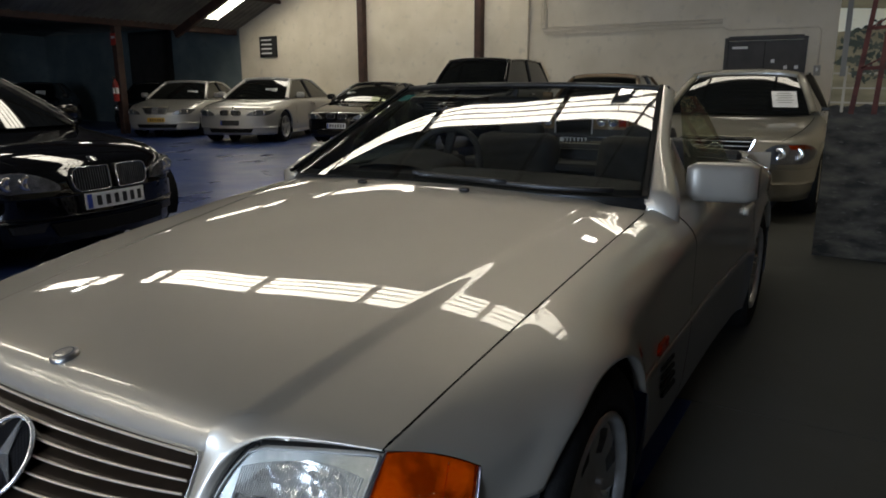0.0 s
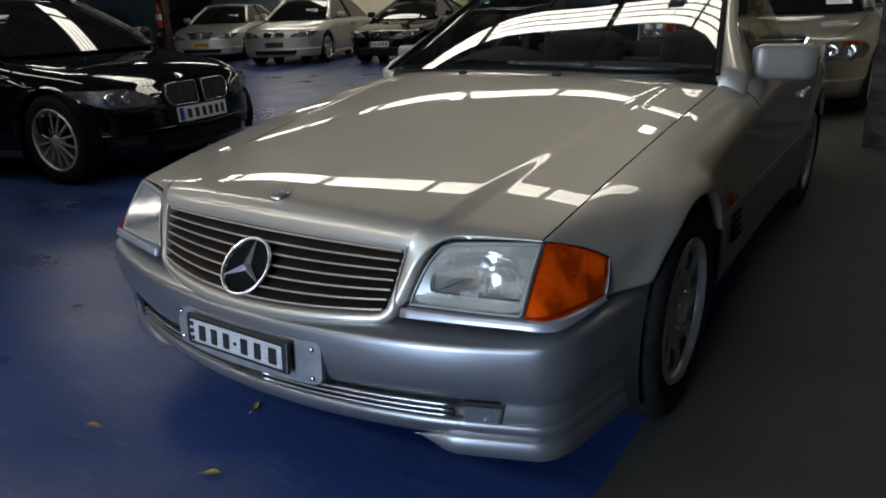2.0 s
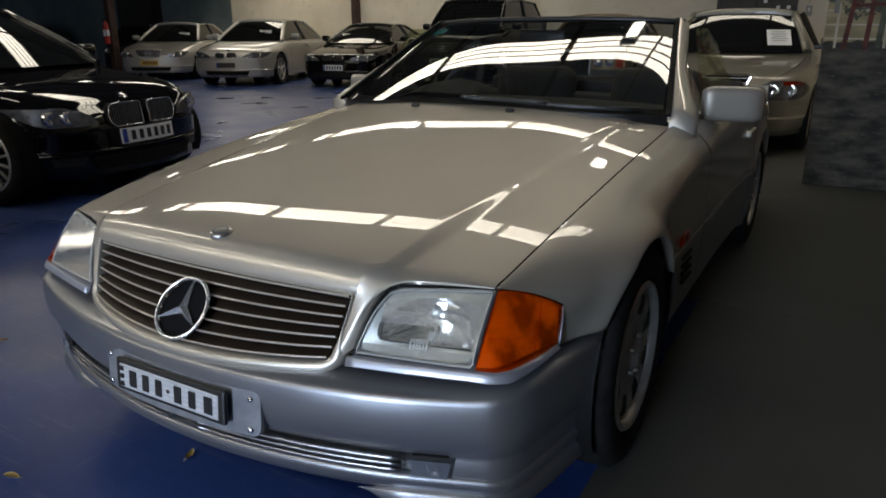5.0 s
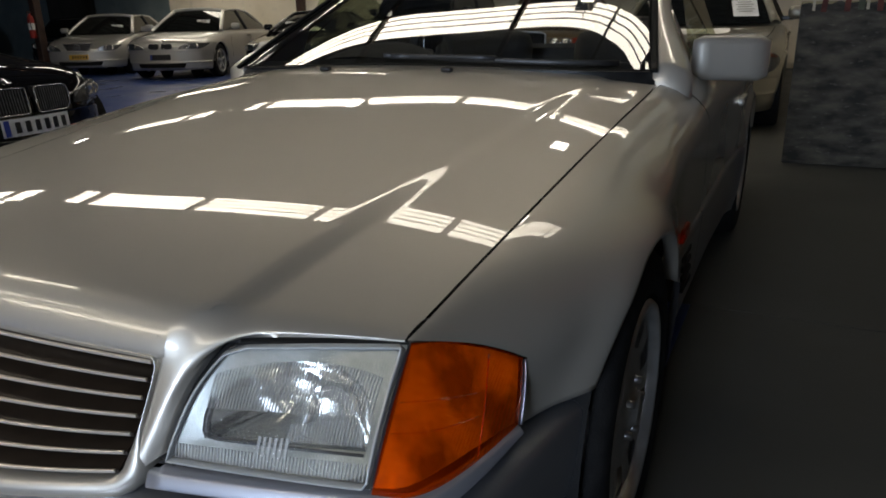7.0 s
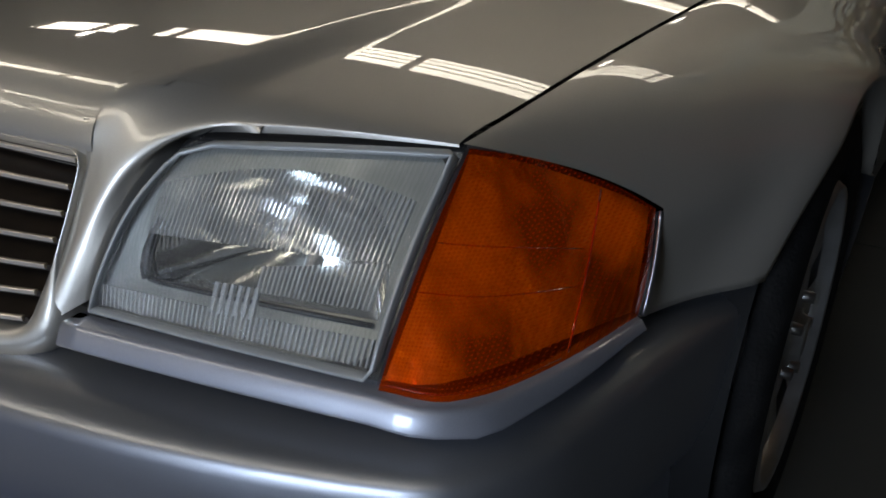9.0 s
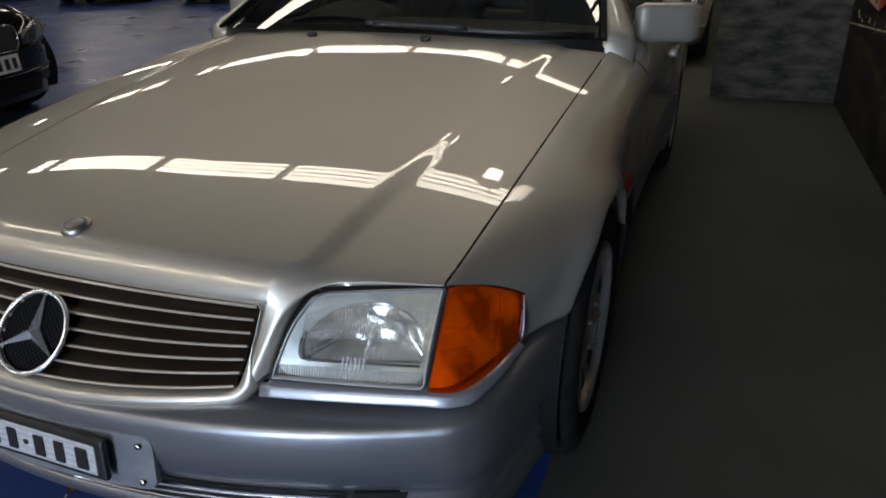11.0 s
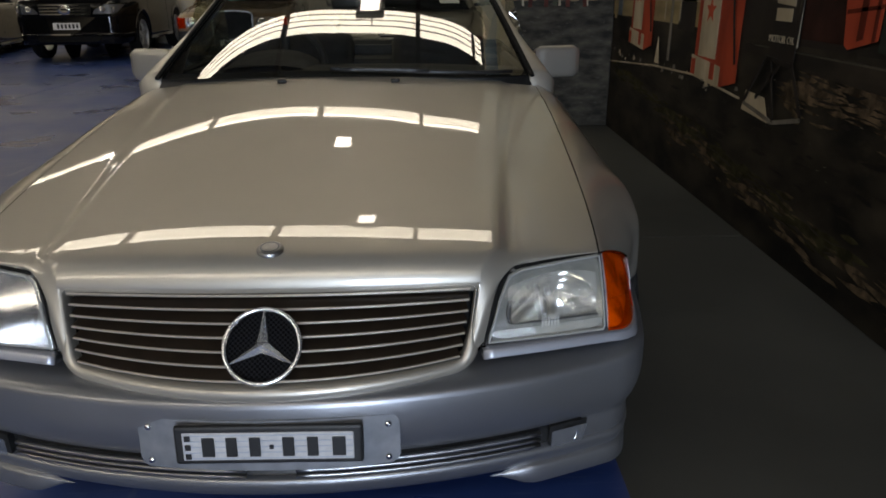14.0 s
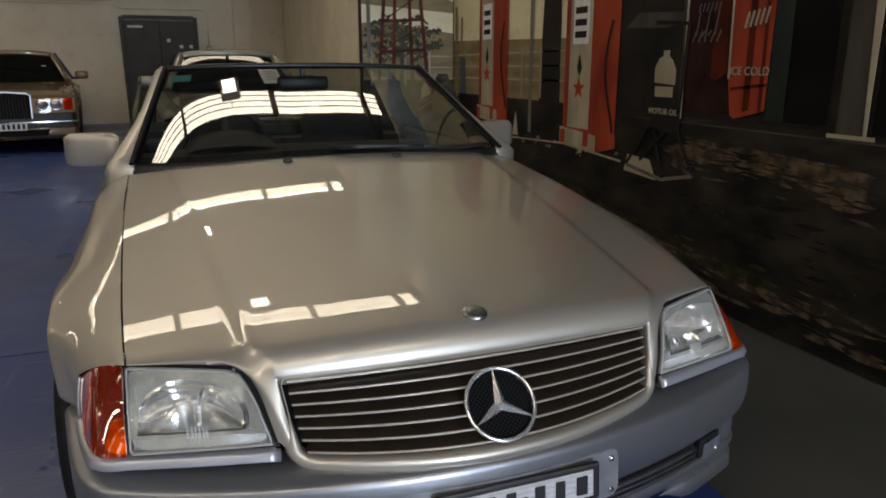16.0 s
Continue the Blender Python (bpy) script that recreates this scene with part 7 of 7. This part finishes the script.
        gr = patch("radiator_grille", outl, 0.03, SEAL, None, 0.03, "dark radiator grille")
        for t in span(0.12, 0.88, 5):
            w_ = lerp(0.24, 0.33, t) - 0.01
            z = lerp(gz0, gz1, t)
            make("grille_bar", *sweep([(x, front_y(x, z) - 0.035, z) for x in span(-w_, w_, 9)], rect_profile(0.008, 0.007)), SATIN, gr, False)
        rim = [(-0.24, gz0), (0.24, gz0), (0.33, gz1 - 0.01), (0.31, gz1), (-0.31, gz1), (-0.33, gz1 - 0.01)]
        make("grille_rim", *sweep([(x, front_y(x, z) - 0.034, z) for x, z in rim], ring_profile(0.012, 0.012, 6), up=(0, 1, 0), close=True), CHROME, gr, False, "chrome rim")
        og = ornament(gr, pose(0, -bulge - 0.03, (gz0 + gz1) / 2), 0.07, 0.008, False, "grille_badge")
    elif face == "suv":
        gz0, gz1 = zl - 0.03, zh + 0.02
        gr = patch("radiator_grille", [(gz0, -0.4, 0.4), (gz1, -0.43, 0.43)], 0.02, SEAL, None, 0.03, "dark grille with chrome bars")
        for z in span(gz0 + 0.03, gz1 - 0.02, 4):
            make("grille_bar", *sweep([(x, front_y(x, z) - 0.03, z) for x in span(-0.41, 0.41, 11)], rect_profile(0.014, 0.022)), CHROME, gr, False)
        v, f = lathe([(0.04, -0.01), (0.075, -0.012), (0.085, 0.0)], 20, "y")
        make("grille_badge", [(x * 1.25, y - bulge * 0.75 - 0.03, z + (gz0 + gz1) / 2) for x, y, z in v], f, CHROME, gr, True)
        patch("bumper_strip", [(bz0 + 0.02, -0.5 * W, 0.5 * W), (bz0, -0.48 * W, 0.48 * W)], 0.055, CHROME, None, 0.012)
    return car


LAMPGLASS = clear_glass("clear_lamp_cover", (0.95, 0.96, 0.96), 1.5, 0.02)


def sheet_in(car, x, y, z, tilt, w=0.21, h=0.30, turn=0.0, label="white price sheet behind the windscreen glass"):
    """A printed sheet propped behind or on the glass of a car, given in that car's own axes."""
    ob = thing("price_sheet", label, "paper", car.matrix_basis @ pose(x, y, z, tilt, 0, turn), "price sheets")
    rows = [[(a, 0.004 * math.sin(3 * b + 2 * a), b) for a in span(-w / 2, w / 2, 4)] for b in span(0, h, 5)]
    make("paper", *thick(rows, (0, 0.0015, 0)), PAPER, ob, False)
    for k in range(5):
        make("text_bar", *bx(0, -0.006, h * (0.82 - 0.14 * k), w * (0.7 if k % 2 else 0.55), 0.001, 0.012), CONDUIT, ob, False)
    return ob


bmw_hood = ((0.0, 0.64), (0.10, 0.72), (0.35, 0.80), (0.8, 0.86), (1.2, 0.92))
# black saloon close to the convertible
near = parked_car("saloon_car", "glossy black saloon with kidney grilles on the blue floor", pose(-3.49, 2.53, 0, 0, 0, 98), BLACKPAINT, 4.52, 0.905, 1.42, 0.18, bmw_hood, 0.93,
                  cab=(1.15, 1.95, 3.1, 3.95), axles=(0.52, 3.28), R=0.33, wheel_style="spokes", face="bmw", lamp_z=(0.545, 0.68), lamp_x=(0.40, 0.85), bulge=0.10, zl_plate=0.445, kidney=(0.33, 0.03), plate_w=0.26)
sheet_in(near, -0.40, 1.33, 1.02, -52, 0.24, 0.34)
# dark classic saloon beside it
parked_car("classic_saloon", "dark classic saloon with tall oval headlamps and a chrome bumper", pose(-2.50, -0.22, 0, 0, 0, 96), DARKPAINT, 4.7, 0.90, 1.45, 0.2,
           ((0.0, 0.80), (0.10, 0.85), (0.5, 0.91), (1.3, 0.97)), 0.97, cab=(1.35, 2.0, 3.3, 4.0), axles=(0.82, 3.6), face="oval", lamp_z=(0.56, 0.84), bulge=0.04, w0=0.86)
# rear row
e65 = parked_car("limousine_car", "light silver saloon with kidney grilles in the rear row", pose(-10.94, 10.62, 0, 0, 0, 21.4), LIGHTSILVER, 5.03, 0.95, 1.49, 0.2,
                 ((0.0, 0.70), (0.10, 0.78), (0.4, 0.85), (0.9, 0.92), (1.3, 0.97)), 0.97, cab=(1.3, 2.1, 3.5, 4.3), roof_w=0.6, axles=(0.85, 3.84), R=0.35, face="bmwsharp", lamp_z=(0.62, 0.74), lamp_x=(0.38, 0.90), plate=BLACKTRIM)
sheet_in(e65, 0.32, 1.42, 1.06, -45, 0.3, 0.22)
scl = parked_car("saloon_car", "light silver saloon with a chrome-rimmed grille and a yellow plate", pose(-14.05, 11.05, 0, 0, 0, 29.5), LIGHTSILVER, 4.78, 0.93, 1.44, 0.2,
                 ((0.0, 0.66), (0.10, 0.73), (0.4, 0.81), (0.9, 0.89), (1.3, 0.94)), 0.95, cab=(1.3, 2.1, 3.3, 4.05), roof_w=0.58, axles=(0.85, 3.7), R=0.34, face="star", lamp_z=(0.58, 0.71), lamp_x=(0.42, 0.86), plate=YELLOWPLATE)
sheet_in(scl, 0.36, 1.42, 1.02, -45, 0.28, 0.2)
six = parked_car("coupe_car", "glossy black coupe with kidney grilles in the rear row", pose(-8.51, 11.38, 0, 0, 0, 13.2), BLACKPAINT, 4.4, 0.93, 1.37, 0.18,
                 ((0.0, 0.62), (0.10, 0.70), (0.4, 0.77), (0.9, 0.85), (1.35, 0.92)), 0.92, cab=(1.35, 2.15, 3.0, 4.0), roof_w=0.55, axles=(0.83, 3.45), R=0.34, face="bmwsharp", lamp_z=(0.57, 0.68), lamp_x=(0.36, 0.88))
sheet_in(six, -0.38, 1.5, 1.0, -50, 0.3, 0.2)
suv = parked_car("four_wheel_drive", "black four-wheel drive with a chrome-barred grille", pose(-5.88, 11.43, 0, 0, 0, 5), BLACKPAINT, 4.3, 0.97, 1.86, 0.3,
                 ((0.0, 0.98), (0.10, 1.06), (0.5, 1.12), (1.1, 1.17)), 1.2, cab=(1.15, 1.75, 3.7, 4.15), roof_w=0.70, axles=(0.95, 3.4), R=0.39, face="suv", lamp_z=(0.80, 0.95), lamp_x=(0.45, 0.90), bulge=0.08, w0=0.75)
sheet_in(suv, -0.25, 1.25, 1.24, -35, 0.3, 0.22)
ben = parked_car("classic_saloon", "bronze classic saloon with a chrome radiator and round headlamps", pose(-2.79, 10.4, 0, 0, 0, 6), GOLDPAINT, 5.27, 0.93, 1.48, 0.2,
                 ((0.0, 0.80), (0.08, 0.84), (0.5, 0.90), (1.4, 0.98)), 1.0, cab=(1.45, 2.1, 3.6, 4.3), roof_w=0.60, axles=(0.85, 3.92), R=0.34, face="bentley", lamp_z=(0.61, 0.77), w0=0.9, bulge=0.03, bumper=BLACKTRIM)
sheet_in(ben, 0.36, 1.58, 1.05, -40, 0.26, 0.24)
cc = parked_car("hatchback_car", "light silver hatchback with twin round headlamps beside the mural panel", pose(0.12, 6.4, 0, 0, 0, 1), DIMCHAMPAGNE, 4.35, 0.865, 1.42, 0.2,
                ((0.0, 0.68), (0.10, 0.75), (0.4, 0.83), (0.8, 0.90), (1.1, 0.95)), 0.96, cab=(1.1, 1.6, 3.4, 4.2), roof_w=0.55, axles=(0.78, 3.49), R=0.315, face="twin", lamp_z=(0.54, 0.72), lamp_x=(0.38, 0.82))
sheet_in(cc, 0.46, 1.09, 1.025, -50, 0.24, 0.25, 14)
# dim row in the annex
for x, y, a in ((-17.6, 13.2, 42), (-20.6, 11.2, 46), (-23.6, 9.2, 48)):
    dk = parked_car("saloon_car", "dark saloon standing in the dim annex", pose(x, y, 0, 0, 0, a), DARKPAINT, 4.6, 0.9, 1.43, face="dark")
    sheet_in(dk, 0.3, 1.25, 1.0, -45, 0.28, 0.22)



# ---- small things on the floor ----
LEAFDRY = noisy(mat("dry_yellow_leaf", (0.3, 0.22, 0.06), 0.7), (0.2, 0.13, 0.035), (0.36, 0.28, 0.09), 60)


def dry_leaf(x, y, size, turn, label):
    ob = thing("dry_leaf", label, "leaf", pose(x, y, 0.003, 0, 0, turn), "fallen leaves")
    rows = []
    for i in range(9):
        q = i / 8
        w = size * 0.22 * math.sin(math.pi * min(1, 0.04 + q * 0.96)) ** 0.8
        rows.append([((q - 0.5) * size, w * e, 0.004 + 0.10 * size * e * e + 0.05 * size * math.sin(4 * q + turn)) for e in (-1, -0.5, 0, 0.5, 1)])
    make("blade", *thick(rows, (0, 0, -0.0008)), LEAFDRY, ob, True)
    make("stalk", *sweep([(-size * 0.5, 0, 0.005), (-size * 0.72, size * 0.05, 0.004)], ring_profile(0.0012, 0.0012, 5)), LEAFDRY, ob, True)
    return ob


for x, y, sz, tn in ((-0.06, -0.17, 0.05, 30), (-0.21, 0.12, 0.045, 110), (-0.56, -0.2, 0.05, 200), (-1.5, 0.3, 0.04, 70)):
    dry_leaf(x, y, sz, tn, "small dry yellow leaf lying on the blue floor")
